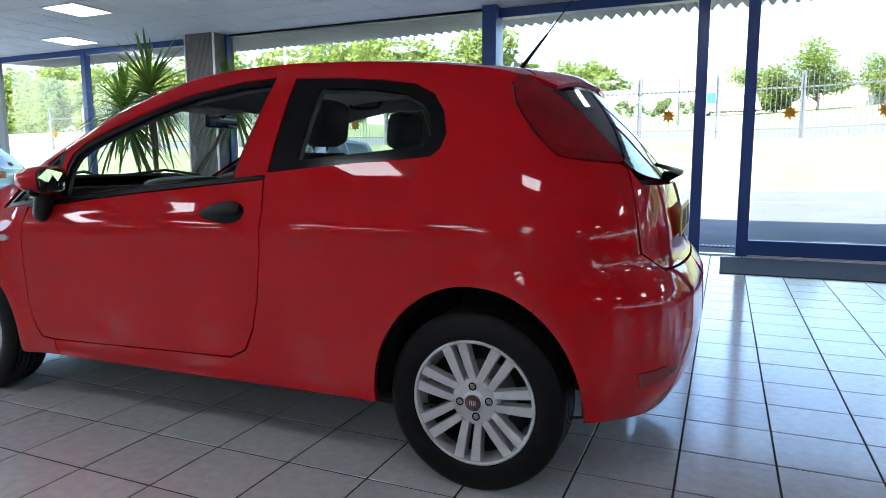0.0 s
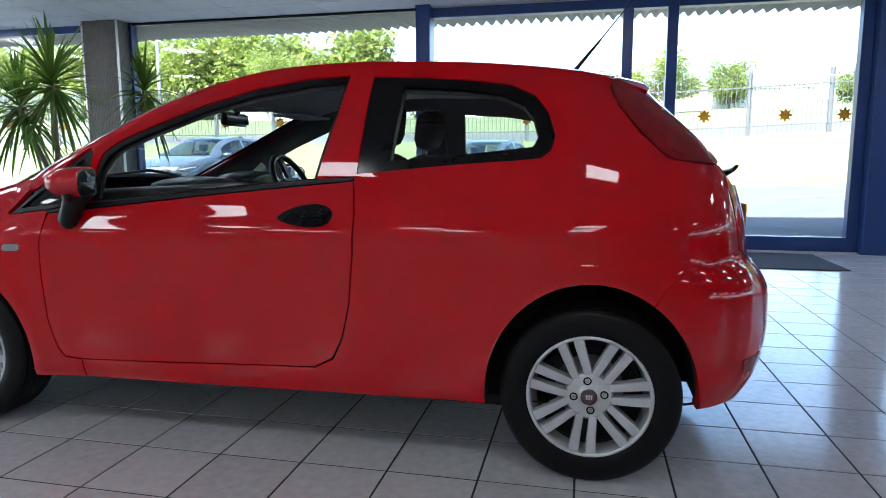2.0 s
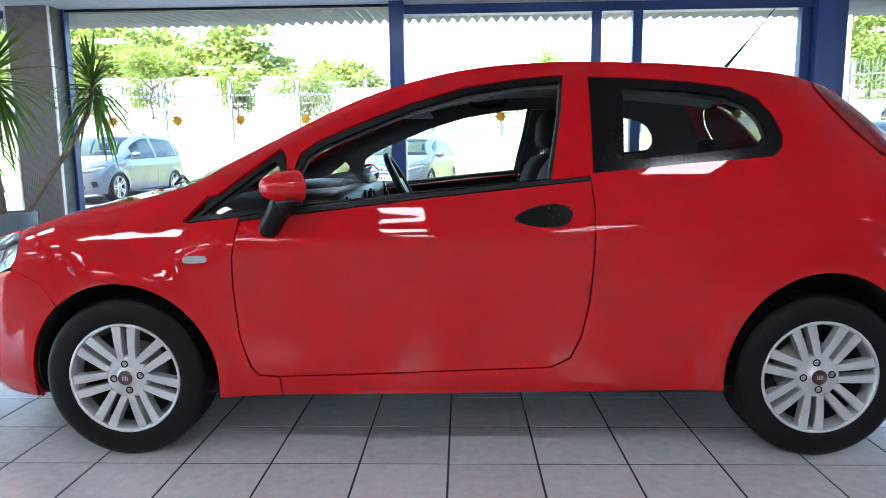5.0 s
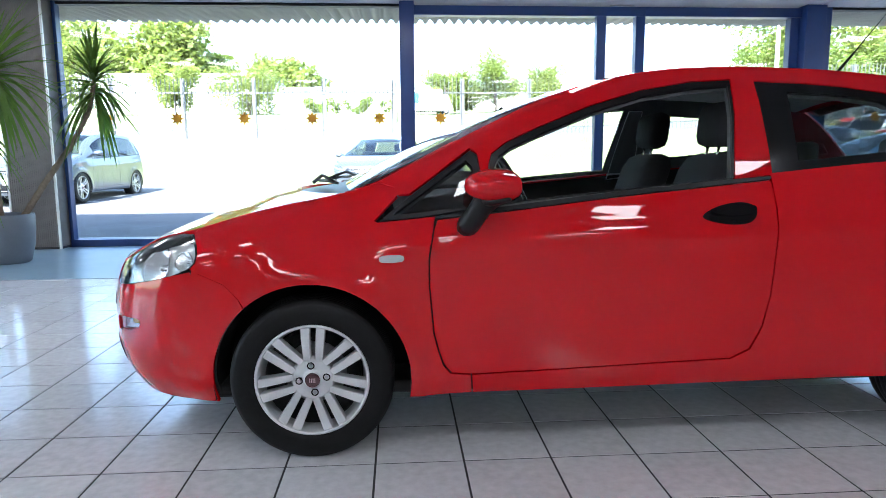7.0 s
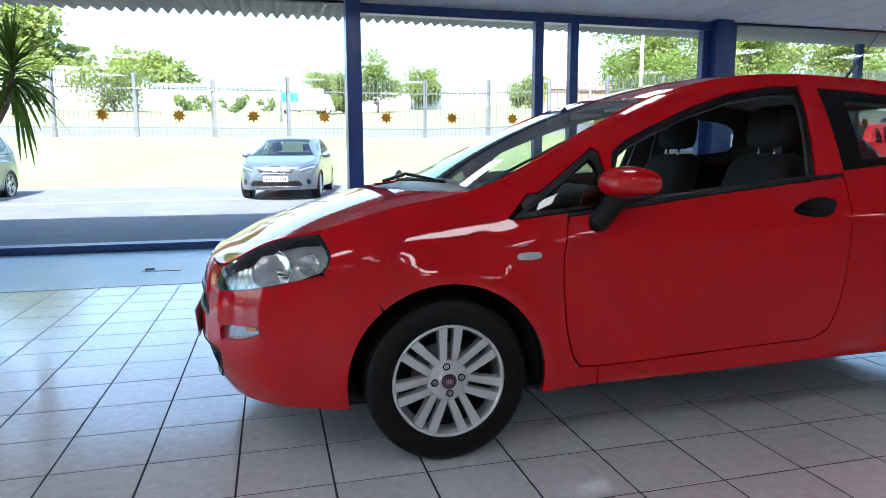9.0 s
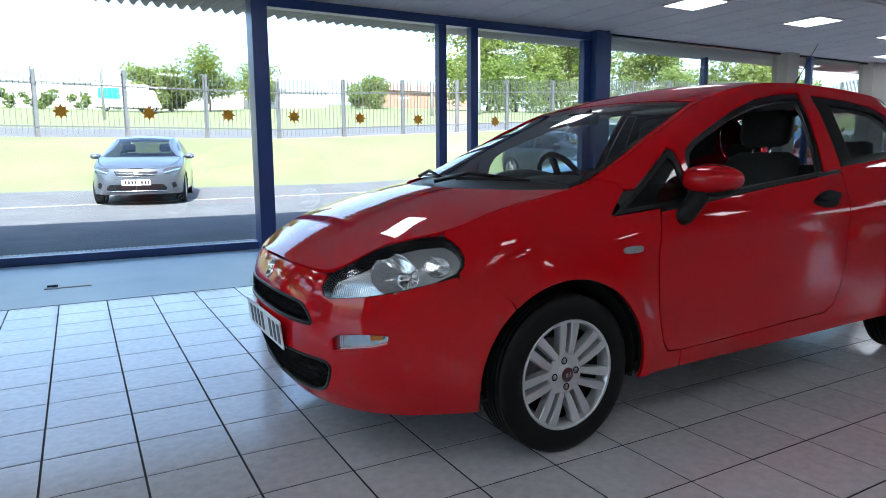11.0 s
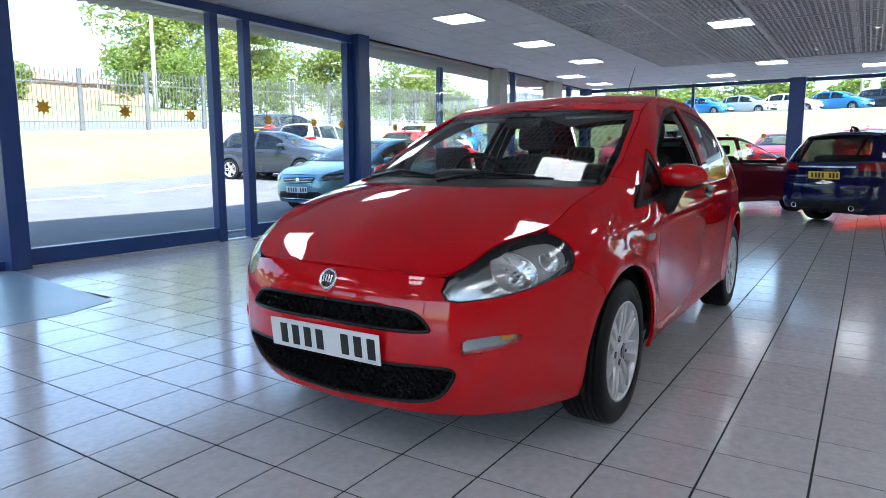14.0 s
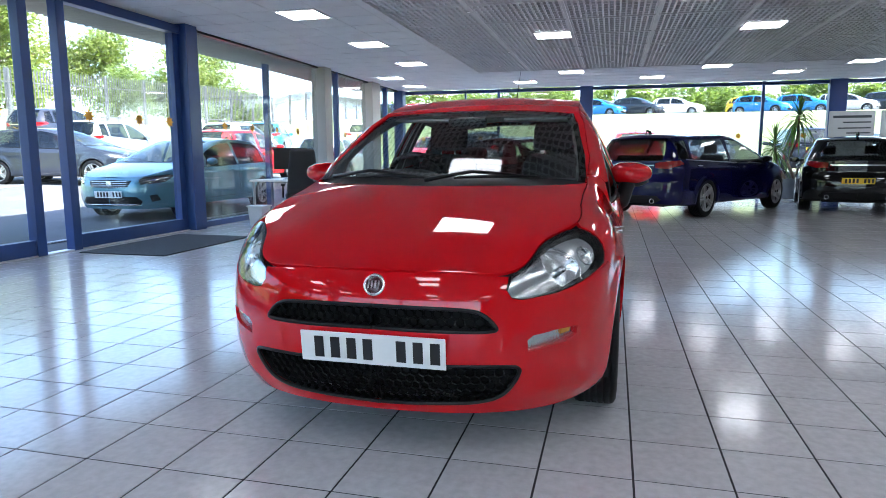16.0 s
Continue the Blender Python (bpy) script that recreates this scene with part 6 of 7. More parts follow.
        part("board", box_bm(0.93, 1.09, sy * 0.33 - 0.18, sy * 0.33 + 0.18, 1.292, 1.306, 0.006), M_LINER, vsr)
    # linings round the windows and grab handles
    ring = [("X", 0.30, 0.90), ("X", 0.66, 0.915), ("X", 1.08, 0.955), ("X", 1.55, 0.995), ("X", 1.70, 1.0), ("X", 2.10, 1.04), ("X", 2.45, 1.07), ("X", 2.62, 1.12), ("X", 2.50, 1.30), *reversed(rail_part(0.26, 2.45, 0.003))]
    lining = loop(ring)
    cuts = [shrink(dense(loop(q), 0.03), 0.004) for q in (dlo_in, qg_in, tri_in)]
    for sg in (1, -1):
        put("window_lining", skin_mesh("window_lining", skin(S, lining, cuts, 0.04, 0.002, 0.0, 0.035, sg)), M_PILLAR, car, "grey cabin lining")
        v, f = tube([(1.28, -0.50 * sg, 1.385), (1.30, -0.49 * sg, 1.358), (1.38, -0.485 * sg, 1.350), (1.46, -0.49 * sg, 1.358), (1.48, -0.50 * sg, 1.388)], 0.010, 8)
        put("grab_handle", mesh_of("grab_handle", v, f, True), M_PLASTIC, car)
    # wheels
    for wx in (0.0, 2.505):
        for sg in (1, -1):
            wheel_parts(car, 0.297, 0.185, 0.208, 7, True, (wx, -0.725 * sg, 0.297), -sg, spin=30.0 if wx else 8.0)
    return car


M_PILLAR = mat("grey pillar lining", (0.15, 0.155, 0.16), 0.85, var=0.08, scale=20, bump=0.2, bump_scale=300)
M_SCREEN = glass_mat("windscreen glass", (0.90, 0.97, 0.95), 0.0, 0.88, 0.05)
hatch = red_hatchback()

# ---- other cars ----
def plain_body(wb, fo, ro, W, H, style):
    """A family car skin, derived from plain proportions."""
    k = H / 1.475

    def mx(x):
        return x * fo / 0.887 if x < 0 else (x * wb / 2.505 if x < 2.505 else wb + (x - 2.505) * ro / 0.65)
    end = wb + ro
    zk = lambda rows: [(z * k, v) for z, v in rows]
    width = [(z * k, w * W / 0.832) for z, w in ((0.10, 0.74), (0.20, 0.795), (0.27, 0.82), (0.36, 0.828), (0.5, 0.832), (0.65, 0.832), (0.78, 0.826), (0.90, 0.808), (1.0, 0.782),
                                                (1.1, 0.745), (1.2, 0.706), (1.3, 0.664), (1.36, 0.634), (1.44, 0.588), (1.5, 0.55))]
    nose = [(z * k, mx(x)) for z, x in ((0.10, -0.72), (0.20, -0.82), (0.30, -0.865), (0.40, -0.885), (0.5, -0.887), (0.6, -0.88), (0.68, -0.86), (0.76, -0.80), (0.84, -0.66),
                                        (0.92, -0.35), (1.0, 0.0), (1.1, 0.28), (1.2, 0.52), (1.3, 0.76), (1.4, 1.02), (1.5, 1.4))]
    if style == "hatch":
        back = [(1.0, -0.05), (1.06, -0.10), (1.144, -0.16), (1.232, -0.25), (1.35, -0.38), (1.44, -0.50), (1.5, -0.6)]
        rail_r = [("E", -0.55, 1.376), ("E", -0.44, 1.35), ("E", -0.33, 1.232), ("E", -0.26, 1.144), ("E", -0.19, 1.05)]
        crown_r = [(-0.9, 1.455), (-0.62, 1.425), (-0.48, 1.385), (-0.36, 1.28), (-0.26, 1.18), (-0.14, 1.02)]
        top_z = 0.985
    else:
        back = [(1.0, -0.03), (1.06, -0.05), (1.144, -0.09), (1.232, -0.15), (1.35, -0.24), (1.44, -0.32), (1.5, -0.4)]
        rail_r = [("E", -0.50, 1.385), ("E", -0.33, 1.355), ("E", -0.24, 1.24), ("E", -0.18, 1.144), ("E", -0.13, 1.05)]
        crown_r = [(-0.9, 1.46), (-0.50, 1.44), (-0.35, 1.40), (-0.24, 1.29), (-0.16, 1.17), (-0.09, 1.01)]
        top_z = 0.985
    tail = [(z * k, end + d) for z, d in [(0.15, -0.16), (0.25, -0.07), (0.35, -0.02), (0.5, 0.0), (0.62, -0.005), (0.7, -0.03), (0.78, -0.05), (0.88, -0.05)] + back]
    rail = [("Y", 0.0, 0.735 * k), ("Y", 0.3 * W / 0.832, 0.737 * k), ("Y", 0.48 * W / 0.832, 0.742 * k)]
    rail += [("X", mx(x), z * k) for x, z in ((-0.62, 0.79), (-0.45, 0.838), (-0.2, 0.89), (0.05, 0.935), (0.22, 0.975), (0.4, 1.062), (0.6, 1.166), (0.86, 1.28), (1.05, 1.345), (1.23, 1.392), (1.4, 1.42), (1.66, 1.433))]
    rail += [("X", 0.5 * (mx(1.66) + end - 0.55), 1.418 * k)]
    rail += [("X", end + d, z * k) for _, d, z in rail_r] + [("R", 0.52 * W / 0.832, top_z * k), ("R", 0.3, top_z * k), ("R", 0.0, top_z * k)]
    crown = [(mx(x), z * k) for x, z in ((-0.86, 0.737), (-0.75, 0.775), (-0.62, 0.82), (-0.4, 0.882), (-0.1, 0.95), (0.05, 0.985), (0.2, 1.05), (0.39, 1.14), (0.6, 1.238), (0.8, 1.32),
                                         (1.0, 1.388), (1.15, 1.425), (1.3, 1.45), (1.6, 1.475))] + [(end + d, z * k) for d, z in crown_r]
    ra = 0.30 * k + 0.06
    return Body(width, nose, tail, 0.66, 2.7, 0.5, 3.0, rail, crown, wb, (ra, ra), (ra, ra), flare=0.014, swage=0.01,
                plan=[(-1.0, 0.92), (-0.5, 0.94), (-0.1, 0.98), (0.3, 1.0), (wb - 0.2, 1.0), (end, 0.965)]), k, mx, end


M_DARKLENS = mat("smoked lamp lens", (0.06, 0.065, 0.07), 0.08, metal=0.3, coat=1.0, var=0.3, scale=30)
M_SILVERWHEEL = mat("machined alloy", (0.5, 0.5, 0.5), 0.28, metal=0.8, var=0.1)


def plain_car(name, label, m, paint_mat, wb=2.6, fo=0.86, ro=0.72, W=0.89, H=1.47, style="hatch", wheel_r=0.31, spokes=5, twin=True, rear_plate=True, front_plate=True,
              glass=None, step=0.05, wheel_mat=None, group="", trim=None, plate_z=0.78):
    B, k, mx, end = plain_body(wb, fo, ro, W, H, style)
    car = empty(name, m, label, "car", group)
    glass = glass or M_TINTGLASS
    S = lambda s, z: B.side(s, z) * (1, -1, 1)
    T = B.top

    def lp(pts):
        return [(B.s_of(*p), p[2]) for p in pts]

    def both(nm, loop_, material, sink=0.0, holes=(), lab="", gap=0.0006, fold=0.01, st=None):
        a = skin(S, loop_, holes, st or step, gap, fold, sink)
        b = (a[0] * (1, -1, 1), [tuple(reversed(f)) for f in a[1]], a[2] * (1, -1, 1))
        for q in (a, b):
            put(nm, skin_mesh(nm, q), material, car, lab)

    def centred(nm, loop_, material, sink=0.0, holes=(), lab="", gap=0.0006, fold=0.01, st=None):
        a = skin(S, loop_, holes, st or step, gap, fold, sink, 1, lambda p: B.side(*p)[1] < 0.004)
        b = (a[0] * (1, -1, 1), [tuple(reversed(f)) for f in a[1]], a[2] * (1, -1, 1))
        return put(nm, skin_mesh(nm, a, b), material, car, lab)
    ra = B.arch_f[0]
    zs = 0.235
    belt = lambda x: (0.905 + 0.035 * (x - mx(0.6))) * k
    rz = lambda x: float(np.interp(x, B.r3[:, 0], B.r3[:, 2]))
    top = lambda x: rz(x) - 0.06 * k
    x_b, x_c = mx(0.62) + 0.52 * (end - 0.62 - mx(0.62)) * 0.95, end - 0.62

    def dlo(x0, x1, slant0=0.0, slant1=0.0):
        n = 8
        low = [("X", x0 + (x1 - x0) * i / n, belt(x0 + (x1 - x0) * i / n)) for i in range(n + 1)]
        a0, a1 = x0 + slant0, x1 - slant1
        up = [("X", a0 + (a1 - a0) * i / n, max(belt(a0) + 0.03, top(a0 + (a1 - a0) * i / n))) for i in range(n + 1)]
        return lp(low + up[::-1])
    w1 = dlo(mx(0.55), x_b - 0.03, mx(0.62) * 0.06 + 0.10, 0.03)
    w2 = dlo(x_b + 0.04, x_c, 0.0, 0.06)
    w3 = dlo(x_c + 0.05, x_c + (0.22 if style == "hatch" else 0.36), 0.0, 0.12)
    d1 = lp([("X", mx(0.46), 0.33), ("X", x_b - 0.03, 0.33), ("X", x_b, 0.5), ("X", x_b + 0.005, belt(x_b) - 0.012), ("X", mx(0.46), belt(mx(0.46)) - 0.02), ("X", mx(0.43), 0.6)])
    xa = wb - ra - 0.02
    d2 = lp([("X", x_b + 0.006, 0.33), ("X", xa - 0.04, 0.33), ("X", xa, 0.48), ("X", wb - 0.12, ra + 0.40), ("X", x_c + 0.02, belt(x_c) - 0.012), ("X", x_b + 0.011, belt(x_b) - 0.012), ("X", x_b + 0.006, 0.5)])
    rail = [("S", s, z - 0.003) for s, z in B.rail]
    outer = lp([("Y", 0.0, 0.21), ("Y", 0.5, 0.21), ("X", -0.5 * fo, 0.215), *arch(0, ra, ra, 193, -11, 26), ("X", ra + 0.03, zs), ("X", wb - ra - 0.03, zs), *arch(wb, ra, ra, 191, -8, 26),
                ("X", end - 0.2, 0.25), ("R", 0.5, 0.26), *[("R", 0.0, 0.26 + (rail[-1][2] - 0.26) * i / 12) for i in range(12)]] + [("S", s, z) for _, s, z in rail[::-1]]
               + [("Y", 0.0, rail[0][2] + (0.21 - rail[0][2]) * i / 10) for i in range(1, 10)])
    centred("body", outer, paint_mat, 0, [d1, d2, w1, w2, w3])
    for d in (d1, d2):
        both("door", shrink(dense(d, 0.03), 0.003), paint_mat)
    for w in (w1, w2, w3):
        both("window", shrink(dense(w, 0.03), -0.002), glass, 0.004, fold=0.003)
    both("belt_trim", lp([("X", mx(0.5), belt(mx(0.5)) - 0.014), ("X", x_c + 0.2, belt(x_c + 0.2) - 0.014), ("X", x_c + 0.2, belt(x_c + 0.2) + 0.004), ("X", mx(0.5), belt(mx(0.5)) + 0.004)]), trim or M_GLOSSBLACK, -0.003, st=0.03)
    # front
    both("headlight", lp([("Y", 0.46 * W / 0.83, 0.70 * k), ("X", -0.72 * fo / 0.887, 0.745 * k), ("X", -0.5 * fo, 0.785 * k), ("X", -0.36 * fo, 0.765 * k), ("X", -0.6 * fo, 0.655 * k), ("Y", 0.50 * W / 0.83, 0.62 * k)]), M_DARKLENS, -0.004, lab="smoked clear headlight", st=0.03)
    both("running_lamp", lp([("Y", 0.47 * W / 0.83, 0.66 * k), ("X", -0.66 * fo / 0.887, 0.71 * k), ("X", -0.52 * fo, 0.74 * k), ("X", -0.50 * fo, 0.725 * k), ("X", -0.66 * fo / 0.887, 0.69 * k), ("Y", 0.50 * W / 0.83, 0.645 * k)]), M_REFLECTOR, -0.008, st=0.03)
    gr = new("grille")
    gr.parent = car
    g = centred("grille_panel", lp([("Y", 0.0, 0.70 * k), ("Y", 0.40, 0.69 * k), ("Y", 0.34, 0.58 * k), ("Y", 0.0, 0.56 * k)]), M_PLASTIC, -0.003, st=0.03)
    g.parent = gr
    for i in range(4):
        zz = (0.585 + 0.03 * i) * k
        v, f = tube([tuple(S(B.s_of("Y", abs(y), zz), zz) * (1, -1 if y > 0 else 1, 1) + np.array((-0.006, 0, 0))) for y in np.linspace(-0.36, 0.36, 13)], 0.006, 6)
        put("slat", mesh_of("slat", v, f, True), M_CHROME, gr)
    centred("lower_intake", lp([("Y", 0.0, 0.43 * k), ("Y", 0.48, 0.42 * k), ("Y", 0.56, 0.34 * k), ("Y", 0.50, 0.27 * k), ("Y", 0.0, 0.26 * k)]), M_PLASTIC, -0.003, st=0.04)
    both("fog_surround", lp([("Y", 0.60 * W / 0.83, 0.44 * k), ("X", -0.66 * fo / 0.887, 0.46 * k), ("X", -0.60 * fo / 0.887, 0.36 * k), ("Y", 0.62 * W / 0.83, 0.33 * k)]), M_PLASTIC, -0.003, st=0.04)
    v, f = tube([tuple(S(B.s_of("Y", abs(y), 0.285 * k), 0.285 * k) * (1, -1 if y > 0 else 1, 1) + np.array((-0.006, 0, 0))) for y in np.linspace(-0.52, 0.52, 15)], 0.009, 6)
    put("bumper_trim", mesh_of("bumper_trim", v, f, True), M_CHROME, car)
    if front_plate:
        plate(car, B.xf(0.46) - 0.012, 0.46 * k, -90, M_PLATE_W, 4)
    v, f = lathe([(0.0, 0.006), (0.03, 0.005), (0.045, 0.0)], 20)
    put("badge", mesh_of("badge", v, f, True), M_CHROME, car, m=pose(B.xf(0.64 * k) - 0.004, 0, 0.64 * k, 0, -85, 0))
    # rear
    both("tail_light", lp([("X", end - 0.36, 0.93 * k), ("X", end - 0.30, 0.99 * k), ("R", 0.62 * W / 0.83, 0.975 * k), ("R", 0.44 * W / 0.83, 0.95 * k), ("R", 0.44 * W / 0.83, 0.86 * k), ("X", end - 0.14, 0.85 * k)]), M_REDLENS, -0.005, lab="red tail light", st=0.03)
    centred("tailgate_trim", lp([("R", 0.0, 0.92 * k), ("R", 0.42 * W / 0.83, 0.92 * k), ("R", 0.42 * W / 0.83, 0.895 * k), ("R", 0.0, 0.895 * k)]), M_CHROME, -0.006, st=0.03)
    centred("rear_valance", lp([("R", 0.0, 0.40 * k), ("R", 0.55, 0.40 * k), ("R", 0.62, 0.33 * k), ("R", 0.5, 0.27), ("R", 0.0, 0.27)]), M_PLASTIC, -0.004, st=0.05)
    for sg in (-1, 1):
        v, f = lathe([(0.03, -0.06), (0.04, -0.06), (0.042, 0.01), (0.036, 0.012), (0.03, 0.0)], 16)
        put("exhaust", mesh_of("exhaust", v, f, True), M_CHROME, car, m=pose(end - 0.03, 0.48 * sg, 0.31, 0, 90, 0))
    if rear_plate:
        plate(car, B.xr(plate_z * k) + 0.014, plate_z * k, 90, M_PLATE_Y, 4)
    # bonnet, screens, roof
    he = lambda v: mx(0.02) + 0.2 * abs(v) ** 2.2
    st_ = lambda v: mx(1.06) + 0.09 * abs(v) ** 2.5
    rr = (lambda v: end - 0.52 + 0.05 * (1 - v * v)) if style == "hatch" else (lambda v: end - 0.36 + 0.04 * (1 - v * v))

    def strip_skin(x0, x1, v0, v1, nu, nv, **q):
        return grid_skin(lambda u, v: T(x0(v) + (x1(v) - x0(v)) * u, v), np.linspace(0, 1, nu), np.linspace(v0, v1, nv), **q)
    xs = B.x0 + 0.004
    put("bonnet", skin_mesh("bonnet", grid_skin(lambda u, v: T(xs + (he(v) - xs) * u ** 1.7, v * 0.996), np.linspace(0, 1, 26), np.linspace(-1, 1, 25))), paint_mat, car)
    put("cowl", skin_mesh("cowl", strip_skin(lambda v: he(v) + 0.003, lambda v: he(v) + 0.085, -0.965, 0.965, 4, 17, sink=0.01)), M_PLASTIC, car)
    put("windscreen", skin_mesh("windscreen", strip_skin(lambda v: he(v) + 0.075, st_, -0.925, 0.925, 16, 17, fold=0.003, sink=0.003)), M_SCREEN, car)
    for sg in (-1, 1):
        put("roof_pillar", skin_mesh("roof_pillar", strip_skin(lambda v: he(v) + 0.03, st_, sg * 0.928, sg * 0.998, 16, 4)), paint_mat, car)
    put("roof", skin_mesh("roof", strip_skin(lambda v: st_(v) + 0.003, rr, -0.998, 0.998, 24, 19, fold=0.02)), paint_mat, car)
    put("rear_screen", skin_mesh("rear_screen", strip_skin(lambda v: rr(v) + 0.012, lambda v: B.x1 - 0.004 - 0.10 * abs(v) ** 3, -0.95, 0.95, 14, 17, fold=0.003, sink=0.004)), glass, car)
    v, f = tube([(end - 0.75, 0, H - 0.03), (end - 0.68, 0, H + 0.01), (end - 0.58, 0, H + 0.045), (end - 0.57, 0, H - 0.03)], [0.02, 0.03, 0.008, 0.02], 8)
    put("roof_fin", mesh_of("roof_fin", v, f, True), M_GLOSSBLACK, car)
    for sg in (1, -1):
        bm = bmesh.new()
        bmesh.ops.create_uvsphere(bm, u_segments=16, v_segments=10, radius=1.0)
        for v in bm.verts:
            v.co = Vector((mx(0.62) + min(0.09 * v.co.x, 0.05), -(W + 0.06) * sg + 0.11 * v.co.y, 1.0 * k + 0.065 * v.co.z))
        part("door_mirror", bm, trim and M_GLOSSBLACK or paint_mat, car, "", True)
        for hx in (x_b - 0.22, x_c - 0.20):
            zz = belt(hx) - 0.10
            hl = rounded([(hx - 0.09, zz), (hx, zz + 0.014), (hx + 0.09, zz), (hx, zz - 0.014)], 4)
            put("door_handle", skin_mesh("door_handle", skin(S, hl, (), 0.02, 0, 0.01, -0.014, sg)), trim or paint_mat, car)
        for cx in (0.0, wb):
            v, f = [], []
            for i in range(17):
                a = radians(-15 + 210 * i / 16)
                for y in (W * 0.96, W * 0.6):
                    v.append((cx + (ra + 0.004) * math.cos(a), -y * sg, 0.295 + (ra + 0.004) * math.sin(a)))
                if i:
                    f.append((2 * i - 2, 2 * i - 1, 2 * i + 1, 2 * i))
            put("wheel_arch_liner", mesh_of("wheel_arch_liner", v, f, True), M_UNDER, car)
            wheel_parts(car, wheel_r, 0.21, wheel_r * 0.72, spokes, twin, (cx, -(W - 0.11) * sg, wheel_r), -sg, wheel_mat or M_SILVERWHEEL, False)
    part("floor_pan", box_bm(-0.4 * fo, end - 0.3, -W * 0.6, W * 0.6, 0.20, 0.62, 0.02), M_UNDER, car)
    part("dashboard", box_bm(mx(0.3), mx(0.75), -W * 0.8, W * 0.8, 0.6, 0.93 * k, 0.04), M_PLASTIC, car)
    for sy in (-0.37, 0.37):
        bm = box_bm(mx(1.4), mx(1.4) + 0.15, sy - 0.22, sy + 0.22, 0.55, 1.08 * k, 0.05)
        box_bm(mx(1.4) + 0.09, mx(1.4) + 0.2, sy - 0.12, sy + 0.12, 1.10 * k, 1.28 * k, 0.04, bm)
        part("front_seat", bm, M_SEAT, car, "", True)
    part("rear_seat", box_bm(x_c - 0.1, x_c + 0.06, -W * 0.65, W * 0.65, 0.5, 1.08 * k, 0.05), M_SEAT, car, "", True)
    return car


P_NAVY = paint("deep blue metallic paint", (0.003, 0.003, 0.045), 0.0, 0.4)
P_BLACK = paint("black car paint", (0.006, 0.007, 0.008), 0.0, 0.4)
P_MAROON = paint("dark red car paint", (0.13, 0.004, 0.010), 0.0, 0.4)
P_SKY = paint("pale blue metallic paint", (0.12, 0.27, 0.34), 0.45, 0.3)
P_GREY = paint("steel grey metallic paint", (0.10, 0.115, 0.14), 0.5, 0.3)
P_SLATE = paint("dark slate paint", (0.018, 0.022, 0.032), 0.0, 0.4)
P_WHITE = paint("white car paint", (0.62, 0.63, 0.64), 0.0, 0.4)
P_BRIGHT = paint("bright blue car paint", (0.01, 0.17, 0.42), 0.3, 0.3)
P_YELLOW = paint("yellow car paint", (0.70, 0.45, 0.02), 0.0, 0.4)
P_SILVER = paint("silver metallic paint", (0.42, 0.43, 0.44), 0.6, 0.3)
P_CRIMSON = paint("bright red car paint", (0.45, 0.012, 0.015), 0.0, 0.4)


def stand(x, y, yaw, z=None):
    """The pose of a car whose front axle stands at (x, y); yaw is the way it points backwards."""
    return pose(x, y, ground_z(x, y) if z is None else z, 0, 0, yaw)


# inside
plain_car("estate_car", "glossy deep blue estate car with chrome window line and yellow plate", stand(9.28, -0.52, 146.0, 0), P_NAVY, wb=2.96, fo=0.90, ro=1.09, W=0.94, H=1.49, style="estate",
          wheel_r=0.345, spokes=5, twin=True, step=0.045, trim=M_CHROME)
plain_car("black_hatchback", "glossy black hatchback with twin exhausts and yellow plate", stand(10.75, -3.05, 168.0, 0), P_BLACK, wb=2.63, fo=0.88, ro=0.85, W=0.91, H=1.46, wheel_r=0.325, step=0.045, plate_z=0.62)
plain_car("maroon_hatchback", "dark red hatchback parked beside the blue estate car", stand(9.3, 3.0, 148.0, 0), P_MAROON, wb=2.5, fo=0.82, ro=0.65, W=0.86, H=1.48, wheel_r=0.30, step=0.045, glass=M_CARGLASS)
plain_car("silver_hatchback", "pale silver-blue hatchback parked near the potted yuccas", stand(-12.0, 4.6, 40.0, 0), P_SKY, wb=2.5, fo=0.82, ro=0.65, W=0.86, H=1.48, wheel_r=0.30, step=0.06)
# outside
plain_car("sky_blue_hatchback", "pale blue metallic hatchback with chrome grille outside the shop front", stand(3.98, 10.1, 2.0), P_SKY, wb=2.67, fo=0.92, ro=0.78, W=0.90, H=1.46, wheel_r=0.32, step=0.045)
plain_car("grey_hatchback", "steel grey metallic hatchback facing the shop front", stand(-3.46, 15.3, 79.0), P_GREY, wb=2.56, fo=0.84, ro=0.68, W=0.88, H=1.44, wheel_r=0.315, step=0.05)
plain_car("crossover_car", "grey-blue crossover parked on the yard by the grass", stand(-10.5, 14.3, 88.0), P_GREY, wb=2.65, fo=0.87, ro=0.86, W=0.90, H=1.59, style="estate", wheel_r=0.345, step=0.05)
plain_car("slate_hatchback", "dark slate hatchback parked on the yard", stand(8.51, 14.73, 100.0), P_SLATE, wb=2.52, fo=0.80, ro=0.68, W=0.87, H=1.46, wheel_r=0.31, step=0.05)

